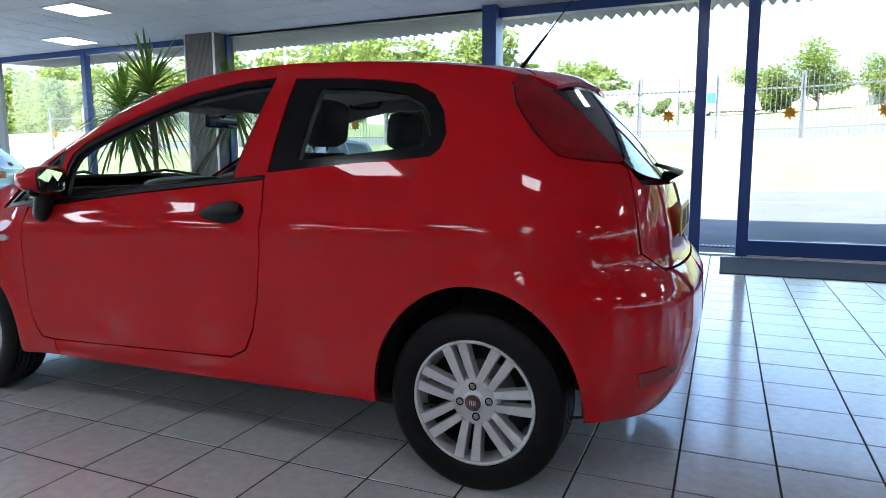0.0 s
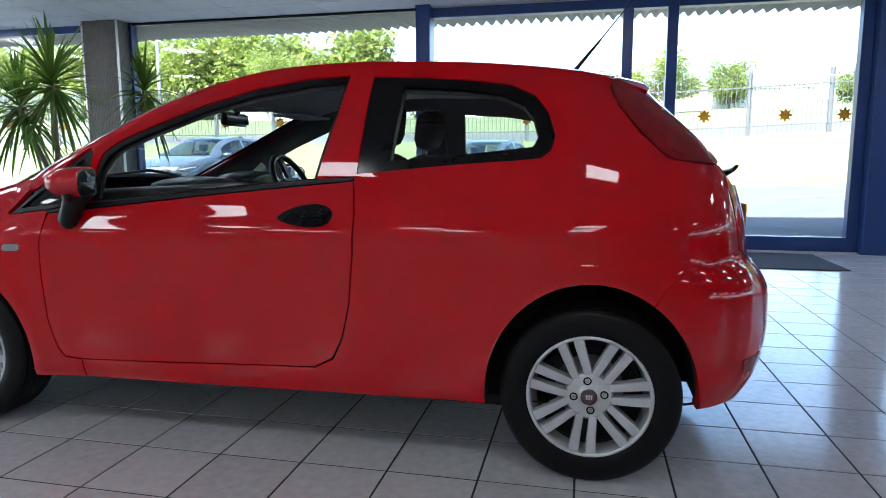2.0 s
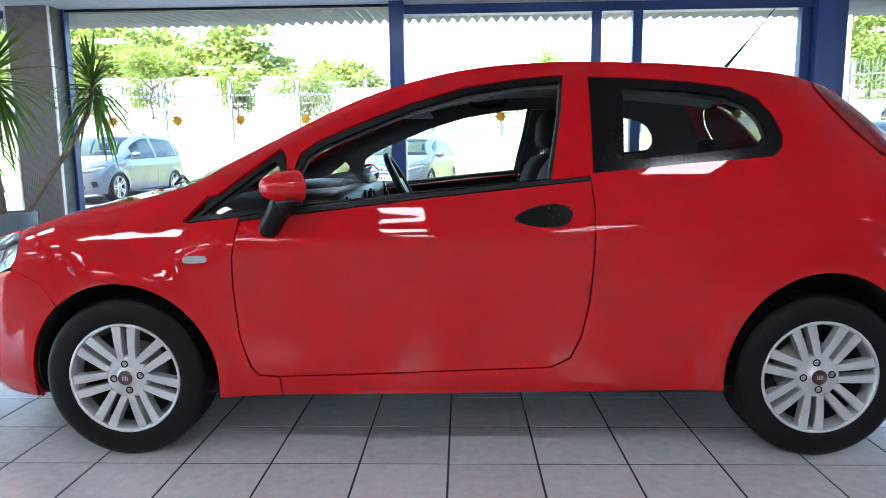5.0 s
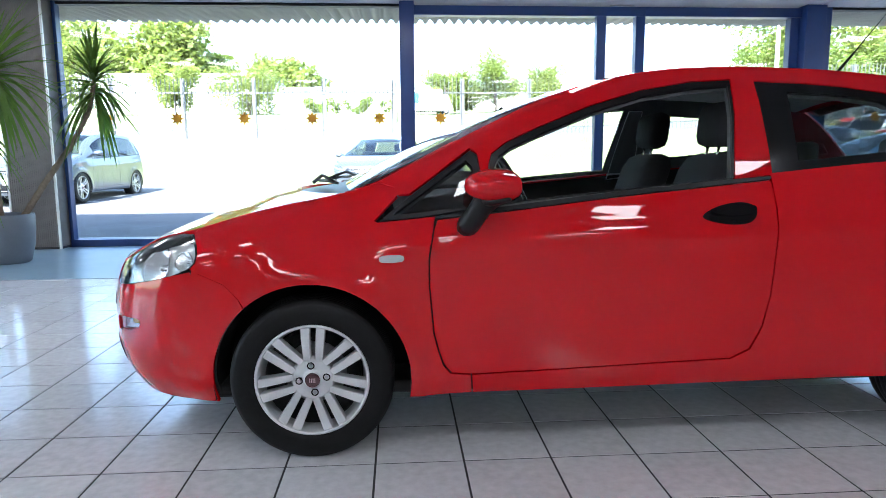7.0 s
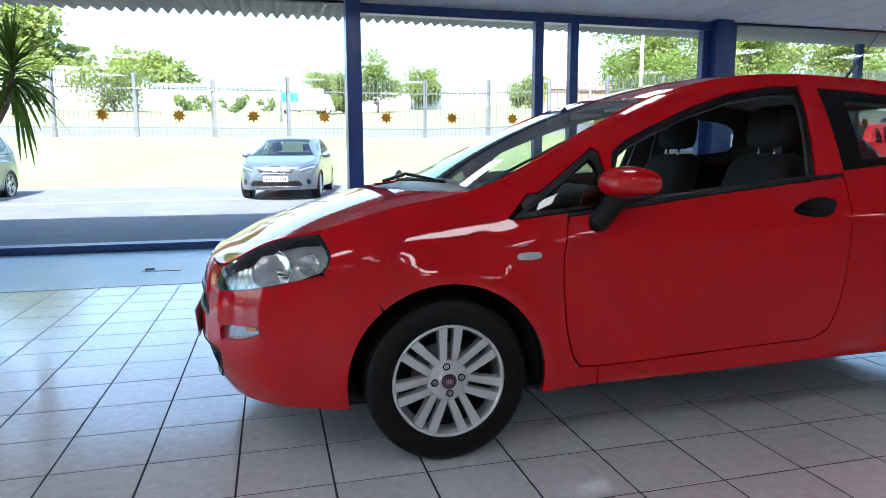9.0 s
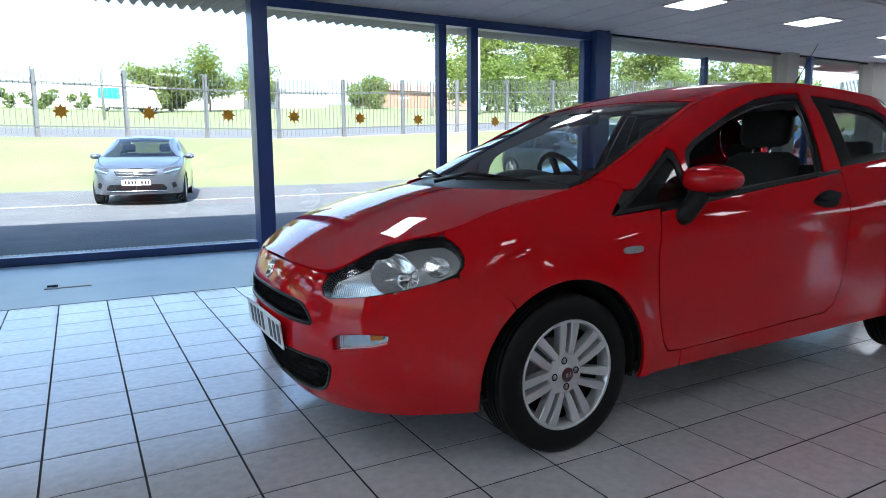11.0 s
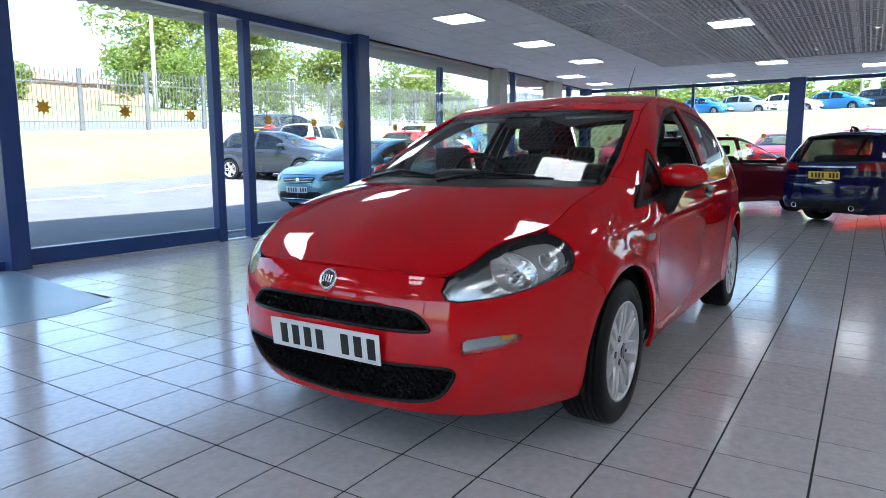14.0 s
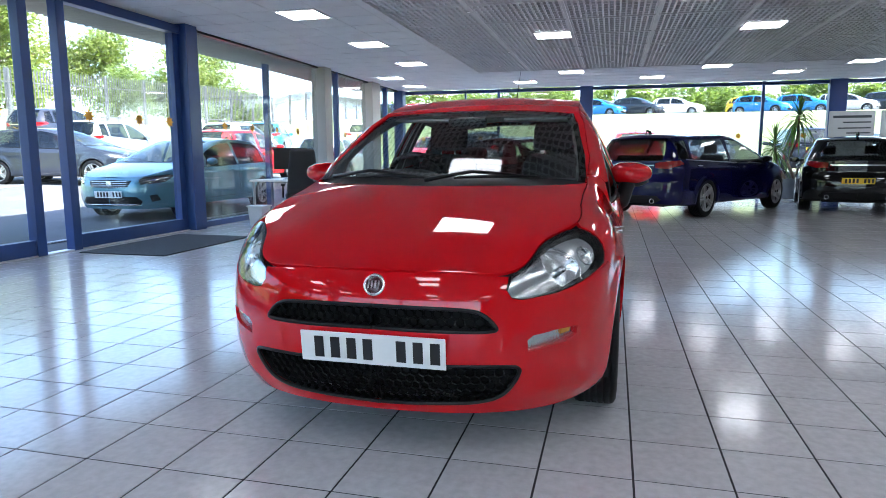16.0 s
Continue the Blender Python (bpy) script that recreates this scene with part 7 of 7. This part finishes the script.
# ---- trees, hedges, distance ----
def leaf_cloud(rnd, blobs, n, size):
    """Small bent leaf cards scattered in clumps; blobs are (centre, radii)."""
    vs, fs = [], []
    tot = sum(b[1][0] * b[1][1] * b[1][2] for b in blobs) ** (1 / 1.0)
    for c, r in blobs:
        m = max(20, int(n * (r[0] * r[1] * r[2]) / tot))
        for _ in range(m):
            d = Vector((rnd.gauss(0, 1), rnd.gauss(0, 1), rnd.gauss(0, 1))).normalized()
            t = rnd.uniform(0.55, 1.08) if rnd.random() < 0.8 else rnd.uniform(0.1, 0.6)
            p = Vector((c[0] + d.x * r[0] * t, c[1] + d.y * r[1] * t, c[2] + d.z * r[2] * t))
            a = Vector((rnd.gauss(0, 1), rnd.gauss(0, 1), rnd.gauss(0, 0.5))).normalized()
            b = a.cross(Vector((rnd.gauss(0, 1), rnd.gauss(0, 1), rnd.gauss(0, 1)))).normalized()
            s = size * rnd.uniform(0.5, 1.2)
            k = len(vs)
            vs += [tuple(p - a * s), tuple(p + b * s * 0.55 + a * 0.1 * s), tuple(p + a * s), tuple(p - b * s * 0.55 + a * 0.1 * s)]
            fs.append((k, k + 1, k + 2, k + 3))
    return vs, fs


def tree(x, y, h, w, seed, label, leaves=6500, leaf=0.17, bare=0.12, material=None, tint=None):
    """A tapered trunk with limbs and an uneven crown; z from the ground."""
    rnd = random.Random(seed)
    t = empty("tree", pose(x, y, ground_z(x, y) - 0.05), label, "tree", "trees beyond the fence")
    top = h * 0.8
    path = [(rnd.uniform(-0.03, 0.03) * w * i, rnd.uniform(-0.03, 0.03) * w * i, top * i / 6) for i in range(7)]
    geo = [tube(path, [0.035 * h * (1 - 0.13 * i) * 0.6 for i in range(7)], 8)]
    blobs = []
    for i in range(9):
        z0 = h * rnd.uniform(bare, 0.7)
        a = rnd.uniform(0, 6.28)
        L = w * 0.5 * rnd.uniform(0.45, 0.95)
        e = (L * math.cos(a), L * math.sin(a), min(h * 0.92, z0 + L * rnd.uniform(0.4, 0.9)))
        geo.append(tube([(0, 0, z0), (e[0] * 0.5, e[1] * 0.5, z0 + (e[2] - z0) * 0.6), e], [0.012 * h, 0.008 * h, 0.003 * h], 6))
        q = w * rnd.uniform(0.17, 0.28)
        blobs.append((e, (q, q, q * rnd.uniform(0.7, 1.1))))
    for i in range(4):
        q = w * rnd.uniform(0.16, 0.26)
        blobs.append(((rnd.uniform(-0.16, 0.16) * w, rnd.uniform(-0.16, 0.16) * w, h * rnd.uniform(0.55, 0.9)), (q, q, q)))
    for i in range(6):
        q = w * rnd.uniform(0.15, 0.24)
        a = rnd.uniform(0, 6.28)
        blobs.append(((0.28 * w * math.cos(a), 0.28 * w * math.sin(a), h * rnd.uniform(0.12 + bare, 0.5)), (q, q, q)))
    v, f = join(*geo)
    put("trunk", mesh_of("trunk", v, f, True), M_BARK, t)
    v, f = leaf_cloud(rnd, blobs, leaves, leaf)
    put("crown", mesh_of("crown", v, f), material or M_LEAF, t)
    return t


for args in ((7.7, 71, 6.2, 6.0, 1), (2.2, 71, 4.2, 4.4, 2), (-26.0, 71, 4.6, 4.4, 3), (-18.3, 71, 3.8, 7.0, 4), (4.2, 72, 3.0, 3.4, 8), (24.3, 70, 3.2, 4.6, 5), (-33, 66, 7, 6, 6), (14.5, 78, 5, 5, 7)):
    tree(*args[:4], args[4], "young green tree in full leaf beyond the palisade fence")
for args in ((33, 58, 11, 9, 11), (38, 60, 12, 10, 12), (46, 62, 11, 9, 13), (58, 58, 9, 9, 15), (66, 52, 9, 10, 16), (52, 66, 11, 10, 17)):
    tree(*args[:4], args[4], "tall leafy tree behind the palisade fence", leaves=8000, leaf=0.24)


def wood(name, x0, x1, y, z, h, n, seed, label, material, leaf=0.32, lean=0.0):
    rnd = random.Random(seed)
    blobs = []
    m = int(abs(x1 - x0) / 1.5)
    for i in range(m):
        x = x0 + (x1 - x0) * (i + rnd.random()) / m
        yy = y + rnd.uniform(-4, 4) + lean * (x - x0)
        g = ground_z(x, yy) if z is None else z
        hh = h * rnd.uniform(0.55, 1.0)
        for j in range(3):
            q = hh * rnd.uniform(0.22, 0.36)
            blobs.append(((x + rnd.uniform(-1, 1), yy + rnd.uniform(-1, 1), g + hh * (0.3 + 0.28 * j)), (q * 1.2, q, q)))
    v, f = leaf_cloud(rnd, blobs, n, leaf)
    return tagged(put(name, mesh_of(name, v, f), material), label, "woodland", kind="stuff")


wood("far_wood", -150, -31, 94, None, 12, 110000, 21, "belt of tall green trees behind the pale warehouse", M_LEAF, 0.5)
wood("far_wood", -34, -14, 96, None, 7.0, 14000, 22, "lower green trees behind the pale warehouse", M_LEAF, 0.45)
wood("hedge", 27, 85, 53, None, 5.0, 40000, 23, "green scrub behind the palisade fence", M_LEAF2, 0.2)
wood("hedge", 60, 95, 20, None, 4.5, 8000, 24, "green scrub on the rising land", M_LEAF2, 0.25)
wood("hedge", -14, 4, 76, None, 1.8, 3500, 25, "low clipped hedge along the road", M_LEAF2, 0.2)
for i in range(2):
    wood("hill_scrub", 70 + 4 * i, 84 + 4 * i, -35 + 44 * i, None, 3.4, 6000, 26 + i, "yellow-green scrub on the hill behind the car park", M_LEAF2, 0.3, lean=2.0)

for i in range(1, 4):
    wood("hill_scrub", 80, 89, 2 - 5 * i, None, 2.9 + 0.5 * (i % 2), 3500, 31 + i, "yellow-green scrub on the hill behind the car park", M_LEAF2, 0.3)

for i in range(9):
    wood("hill_scrub", 78, 90, 12 - 5.5 * i, None, 5.4 - 0.5 * (i % 3), 3200, 51 + i, "yellow-green scrub on the hill behind the car park", M_LEAF2, 0.32)

# warehouse, brick building, van, street lamps
def block_building(name, x0, x1, y, h, d, material, label, ribs=0.0, roof=None):
    b = empty(name, pose(0, 0, ground_z((x0 + x1) / 2, y) - 0.3), label, "building")
    box("wall", material, x0, x1, y, y + d, 0, h, b)
    if ribs:
        put("cladding_rib", boxes_mesh("cladding_rib", [(x0 + ribs * i, x0 + ribs * i + 0.12, y - 0.05, y, 0.1, h - 0.2) for i in range(int((x1 - x0) / ribs))]), material, b)
    box("eaves", M_STEEL, x0 - 0.15, x1 + 0.15, y - 0.2, y + d + 0.2, h, h + 0.35, b)
    return b


block_building("warehouse", -45, -18, 79, 4.5, 12, M_WAREHOUSE, "long pale clad warehouse with a shallow roof", 2.4)
block_building("warehouse", -18, 23.5, 80, 2.95, 12, M_WAREHOUSE, "low pale clad warehouse with a grey roof edge", 2.4)
shed = empty("brick_unit", pose(10, 2, ground_z(35, 76) - 0.3), "low brown brick unit with a pitched roof", "building")
box("wall", M_BRICK, 20, 34, 76, 86, 0, 2.6, shed)
put("roof", mesh_of("roof", [(19.5, 75.6, 2.6), (34.5, 75.6, 2.6), (34.5, 86.4, 2.6), (19.5, 86.4, 2.6), (23, 81, 4.1), (31, 81, 4.1)], [(0, 1, 5, 4), (1, 2, 5), (2, 3, 4, 5), (3, 0, 4), (3, 2, 1, 0)]), M_BRICK, shed)
van = empty("delivery_van", pose(0.0, 70, ground_z(0, 70)), "white delivery van with teal lettering on the far road", "van")
bm = box_bm(-2.8, 1.9, -1.0, 1.0, 0.35, 2.5, 0.12)
part("cargo_body", bm, M_PLATE_W, van)
bm = box_bm(1.9, 3.0, -0.98, 0.98, 0.35, 2.0, 0.15)
for v in bm.verts:
    if v.co.z > 1.2 and v.co.x > 2.3:
        v.co.x -= 0.55
part("cab", bm, M_PLATE_W, van)
M_TEAL = mat("teal vinyl", (0.02, 0.42, 0.42), 0.5)
box("panel_graphic", M_TEAL, -2.4, -0.6, -1.012, -1.004, 1.1, 2.1, van)
letters("STORE", 0.75, van, pose(0.55, -1.006, 1.6, 90, 0, 0), M_TEAL, "lettering")
for wx in (-1.8, 2.2):
    for sg in (-1, 1):
        wheel_parts(van, 0.34, 0.2, 0.22, 5, False, (wx, 0.88 * sg, 0.34), sg, None, False)


def street_lamp(x, y, h, r=0.10):
    s = empty("street_lamp", pose(x, y, ground_z(x, y)), "tall thin grey steel street lamp", "street lamp", "street lamps")
    v, f = tube([(0, 0, -0.2), (0, 0, h * 0.5), (0, 0, h)], [r, r * 0.75, r * 0.5], 10)
    put("column", mesh_of("column", v, f, True), M_STEEL, s)
    v, f = tube([(0, 0, h), (0.2, -0.1, h + 0.15), (0.9, -0.4, h + 0.25)], [0.05, 0.04, 0.035], 8)
    put("arm", mesh_of("arm", v, f, True), M_STEEL, s)
    part("lantern", box_bm(0.85, 1.45, -0.55, -0.25, h + 0.18, h + 0.32, 0.04), M_STEEL, s)
    return s


street_lamp(-2.9, 46, 8.0)
street_lamp(20.0, 46, 6.5)
street_lamp(24.3, 46, 8.5, 0.2)
street_lamp(-22, 30, 7.0)
street_lamp(52, 2.0, 6.5)
# ---- rows of parked cars ----
far = []
for nm, lab, pm, H, st in (("white_car", "white hatchback in the row on the raised car park", P_WHITE, 1.5, "hatch"), ("blue_car", "bright blue hatchback in the row on the raised car park", P_BRIGHT, 1.5, "hatch"),
                           ("silver_car", "silver estate car in the row outside", P_SILVER, 1.52, "estate"), ("red_car", "bright red hatchback parked outside the end windows", P_CRIMSON, 1.5, "hatch"),
                           ("dark_car", "dark grey car in the row outside", P_SLATE, 1.55, "estate")):
    far.append(plain_car(nm, lab, stand(0, 0, 0), pm, wb=2.55, fo=0.84, ro=0.72, W=0.88, H=H, style=st, wheel_r=0.31, step=0.09, group="parked cars outside"))
white_c, blue_c, silver_c, red_c, dark_c = far
yellow_c = plain_car("yellow_car", "yellow hatchback in the row on the raised car park", stand(50, -9.6, 60), P_YELLOW, wb=2.55, fo=0.84, ro=0.72, W=0.88, H=1.5, wheel_r=0.31, step=0.09, group="parked cars outside")
spots = []
order = (dark_c, red_c, white_c, blue_c, silver_c, white_c, blue_c, dark_c, white_c, blue_c, blue_c, silver_c, dark_c, white_c)
for i, c in enumerate(order):
    spots.append((c, 49 + 0.2 * (i % 3), 20.0 - 3.0 * i - (3.0 if i > 8 else 0), 62 + 6 * ((i * 7) % 3)))
for i, c in enumerate((red_c, dark_c, red_c, red_c, silver_c, dark_c, white_c, dark_c)):
    spots.append((c, 20.3 + 0.3 * (i % 2), 9.5 - 2.75 * i, 180 if i % 2 else 0))
for c, x, y, a in ((silver_c, 13.5, 18.2, 190), (white_c, 17.0, 15.5, 185), (dark_c, 14.8, 21.0, 182), (blue_c, 22.0, 17.5, 200), (white_c, 26.5, 15.0, 205), (silver_c, 16.5, 11.2, 180), (red_c, 12.6, 12.6, 178)):
    spots.append((c, x, y, a))
used = set()
for c, x, y, a in spots:
    if c in used:
        copy_thing(c, stand(x, y, a))
    else:
        c.matrix_basis = stand(x, y, a)
        used.add(c)

# ---- potted yuccas ----
def yucca_leaves(rnd, c, n, length, droop, axis=(0, 0, 1)):
    vs, fs = [], []
    for i in range(n):
        a = rnd.uniform(0, 2 * math.pi)
        t = i / n                                     # 0: old hanging leaves, 1: young upright ones
        el = radians(-35 + 115 * t + rnd.uniform(-12, 12))
        L = length * rnd.uniform(0.75, 1.1) * (1 - 0.25 * abs(t - 0.5))
        d = Vector((math.cos(a) * math.cos(el), math.sin(a) * math.cos(el), math.sin(el)))
        side = d.cross(Vector((0, 0, 1)))
        side = side.normalized() if side.length > 0.01 else Vector((1, 0, 0))
        p = Vector(c) + Vector((0, 0, -0.18 + 0.30 * t)) + d * 0.02
        k = len(vs)
        seg = 7
        sag = droop * rnd.uniform(0.5, 1.4) * (1.25 - t)
        for s in range(seg + 1):
            u = s / seg
            w = 0.020 * (0.6 + 1.6 * u) * (1 - u) ** 0.7 + 0.0012
            q = p + d * (L * u) + Vector((0, 0, -sag * L * u * u))
            nrm = side.cross(d).normalized() * 0.006 * (1 - u)
            vs += [tuple(q - side * w + nrm), tuple(q - nrm), tuple(q + side * w + nrm)]
            if s:
                b = k + 3 * s
                fs += [(b - 3, b - 2, b + 1, b), (b - 2, b - 1, b + 2, b + 1)]
    return vs, fs


def potted_yucca(at, canes, pot_r, pot_h, seed, label):
    rnd = random.Random(seed)
    t = empty("potted_yucca", pose(*at), label, "potted plant", "potted yuccas")
    v, f = lathe([(0.0, 0.0), (pot_r * 0.70, 0.0), (pot_r * 0.76, 0.015), (pot_r * 0.92, pot_h * 0.35), (pot_r * 0.99, pot_h * 0.7), (pot_r, pot_h * 0.985), (pot_r * 0.985, pot_h), (pot_r * 0.93, pot_h), (pot_r * 0.91, pot_h * 0.9)], 40)
    put("pot", mesh_of("pot", v, f, True), M_POT, t, "slate grey rounded planter")
    v, f = lathe([(0.0, pot_h * 0.91), (pot_r * 0.5, pot_h * 0.92), (pot_r * 0.915, pot_h * 0.9)], 24)
    put("soil", mesh_of("soil", v, f, True), M_EARTH, t)
    for pts, n, L, droop in canes:
        rad = [0.036 - 0.003 * i for i in range(len(pts))]
        fine, fr = [], []
        for i in range(len(pts) - 1):
            for s in range(8):
                u = s / 8
                fine.append(tuple(Vector(pts[i]).lerp(Vector(pts[i + 1]), u)))
                fr.append((rad[i] * (1 - u) + rad[i + 1] * u) * (1.06 if s % 2 else 0.94))
        fine.append(pts[-1])
        fr.append(rad[-1])
        v, f = tube(fine, fr, 10)
        put("cane", mesh_of("cane", v, f, True), M_STEM, t, "ringed brown cane")
        v, f = yucca_leaves(rnd, pts[-1], n, L, droop)
        put("leaf_crown", mesh_of("leaf_crown", v, f, True), M_YUCCA, t, "long drooping green leaves")
    return t


potted_yucca((-6.98, 6.86, 0.003), [
    ([(0.15, 0.02, 0.45), (0.38, 0.12, 0.85), (0.62, 0.26, 1.25), (0.78, 0.38, 1.62), (0.84, 0.42, 1.95)], 80, 0.62, 0.6),
    ([(-0.02, -0.05, 0.45), (0.05, -0.2, 1.0), (0.18, -0.36, 1.6), (0.26, -0.42, 1.98)], 110, 0.80, 0.5),
    ([(-0.08, 0.02, 0.45), (-0.14, -0.12, 0.9), (-0.22, -0.3, 1.4), (-0.26, -0.38, 1.72)], 100, 0.80, 0.6)], 0.27, 0.52, 3, "tall potted yucca in a slate grey planter by the reeded column")
potted_yucca((12.1, -2.35, 0.0), [
    ([(0.0, -0.08, 0.45), (0.0, 0.1, 0.9), (0.05, -0.1, 1.5), (0.05, -0.1, 2.05)], 70, 0.62, 0.95),
    ([(0.05, 0.1, 0.45), (0.05, 0.35, 0.9), (0.0, 0.42, 1.35)], 60, 0.6, 0.5)], 0.33, 0.5, 8, "potted yucca with drooping leaves before the end windows")

# ---- sales desk by the window ----
desk = empty("sales_desk", pose(3.85, 7.15, 0), "white office desk with grey metal legs by the window", "desk")
part("desktop", box_bm(-0.7, 0.7, -0.36, 0.36, 0.70, 0.725, 0.005), M_PLATE_W, desk)
for sx in (-0.64, 0.64):
    for sy in (-0.31, 0.31):
        v, f = tube([(sx, sy, 0), (sx, sy, 0.70)], 0.02, 10)
        put("leg", mesh_of("leg", v, f, True), M_STEEL, desk)
screen = empty("computer_monitor", pose(3.62, 7.02, 0.725, 0, 0, -75), "black flat computer monitor seen from the side and front", "monitor")
part("panel", box_bm(-0.27, 0.27, -0.02, 0.02, 0.16, 0.50, 0.006), M_PLASTIC, screen)
v, f = tube([(0, 0.03, 0.0), (0, 0.03, 0.3)], 0.018, 10)
put("stem", mesh_of("stem", v, f, True), M_PLASTIC, screen)
part("foot", box_bm(-0.12, 0.12, -0.08, 0.1, 0.0, 0.012, 0.004), M_PLASTIC, screen)
chair = empty("office_chair", pose(3.25, 6.65, 0, 0, 0, 120), "black high-backed office chair at the white desk", "chair")
bm = box_bm(-0.24, 0.24, 0.16, 0.27, 0.52, 1.20, 0.05)
for v in bm.verts:
    t = (v.co.z - 0.5) / 0.7
    v.co.y += 0.12 * t
    v.co.x *= 1 - 0.35 * max(0, t - 0.3)
part("backrest", bm, M_SEAT, chair, "", True)
part("seat", box_bm(-0.25, 0.25, -0.27, 0.25, 0.42, 0.53, 0.04), M_SEAT, chair, "", True)
for sx in (-0.29, 0.29):
    part("armrest", box_bm(sx - 0.03, sx + 0.03, -0.15, 0.12, 0.64, 0.68, 0.012), M_PLASTIC, chair, "", True)
    v, f = tube([(sx, 0.0, 0.46), (sx, 0.0, 0.64)], 0.014, 8)
    put("arm_post", mesh_of("arm_post", v, f, True), M_PLASTIC, chair)
v, f = tube([(0, 0, 0.1), (0, 0, 0.43)], 0.028, 12)
put("column", mesh_of("column", v, f, True), M_PLASTIC, chair)
for i in range(5):
    a = 2 * math.pi * i / 5
    v, f = tube([(0, 0, 0.11), (0.29 * math.cos(a), 0.29 * math.sin(a), 0.075)], [0.026, 0.018], 8)
    put("base_arm", mesh_of("base_arm", v, f, True), M_PLASTIC, chair)
    v, f = tube([(0.29 * math.cos(a) - 0.02, 0.29 * math.sin(a), 0.03), (0.29 * math.cos(a) + 0.02, 0.29 * math.sin(a), 0.03)], 0.03, 12)
    put("castor", mesh_of("castor", v, f, True), M_PLASTIC, chair)
bin_ = empty("waste_bin", pose(2.98, 7.25, 0), "pale blue-grey plastic waste bin on the tiles", "bin")
bm = box_bm(-0.13, 0.13, -0.13, 0.13, 0, 0.34, 0.02)
for v in bm.verts:
    if v.co.z < 0.1:
        v.co.x *= 0.8
        v.co.y *= 0.8
part("body", bm, M_ALU, bin_)
part("rim", box_bm(-0.14, 0.14, -0.14, 0.14, 0.325, 0.345, 0.006), M_ALU, bin_)

# ---- display boards before the end windows ----
M_BOARD = mat("white display board", (0.62, 0.63, 0.64), 0.5, var=0.04)
M_PRINT = mat("dark print", (0.05, 0.06, 0.07), 0.5)
for bx, by, w in ((12.25, -3.65, 1.0), (12.3, -4.85, 1.1)):
    bd = empty("display_board", pose(bx, by, 0), "white printed display board on a grey stand", "display board", "display boards")
    part("board", box_bm(-0.02, 0.02, -w / 2, w / 2, 0.75, 2.15, 0.005), M_BOARD, bd)
    put("print_bar", boxes_mesh("print_bar", [(-0.024, -0.02, -w * 0.42, w * 0.42, 1.98, 2.04), (-0.024, -0.02, -w * 0.42, w * 0.2, 1.86, 1.89), (-0.024, -0.02, -w * 0.42, w * 0.3, 1.72, 1.75), (-0.024, -0.02, -w * 0.42, w * 0.1, 1.6, 1.63)]), M_PRINT, bd)
    for sy in (-w * 0.4, w * 0.4):
        v, f = tube([(0.03, sy, 0), (0.03, sy, 0.8)], 0.02, 8)
        put("leg", mesh_of("leg", v, f, True), M_STEEL, bd)

# ---- floor tiles ----
def tile_mesh():
    h, b = TILE / 2 - 0.0038, 0.0010
    vs = [(-h, -h, -0.006), (h, -h, -0.006), (h, h, -0.006), (-h, h, -0.006), (-h, -h, -b), (h, -h, -b), (h, h, -b), (-h, h, -b),
          (-h + b, -h + b, 0), (h - b, -h + b, 0), (h - b, h - b, 0), (-h + b, h - b, 0)]
    fs = [(8, 9, 10, 11)] + [(i, (i + 1) % 4, 4 + (i + 1) % 4, 4 + i) for i in range(4)] + [(4 + i, 4 + (i + 1) % 4, 8 + (i + 1) % 4, 8 + i) for i in range(4)]
    return vs, fs


tv, tf = tile_mesh()
tile_me = mesh_of("tile", tv, tf)
tile_me.materials.append(M_TILE)
rest = ([], [])
rnd = random.Random(5)
count = 0
for i in range(-28, 54):
    for j in range(-28, 21):
        x, y = TX + TILE * (i + 0.5), TY + TILE * (j + 0.5)
        if not (XL - 0.1 < x < XR + 0.1 and YB - 0.1 < y < YW + 0.05):
            continue
        if y > 5.95 and x < -3.05:
            continue
        dz = rnd.uniform(-0.0004, 0.0004)
        tx, ty = rnd.uniform(-0.0012, 0.0012), rnd.uniform(-0.0012, 0.0012)
        if -5.6 <= x <= 0.9 and 1.2 <= y <= 5.0 and count < 300 and not (-3.3 < x < -0.5 and y > 2.6):
            put("tile", tile_me, None, floor, m=pose(x, y, dz, math.degrees(tx), math.degrees(ty)))
            count += 1
        else:
            k = len(rest[0])
            rest[0].extend((x + a, y + b, c + dz + b * tx - a * ty) for a, b, c in tv)
            rest[1].extend(tuple(k + q for q in f) for f in tf)
me = mesh_of("tiles", *rest)
tagged(put("tiles", me, M_TILE, floor), kind="stuff")
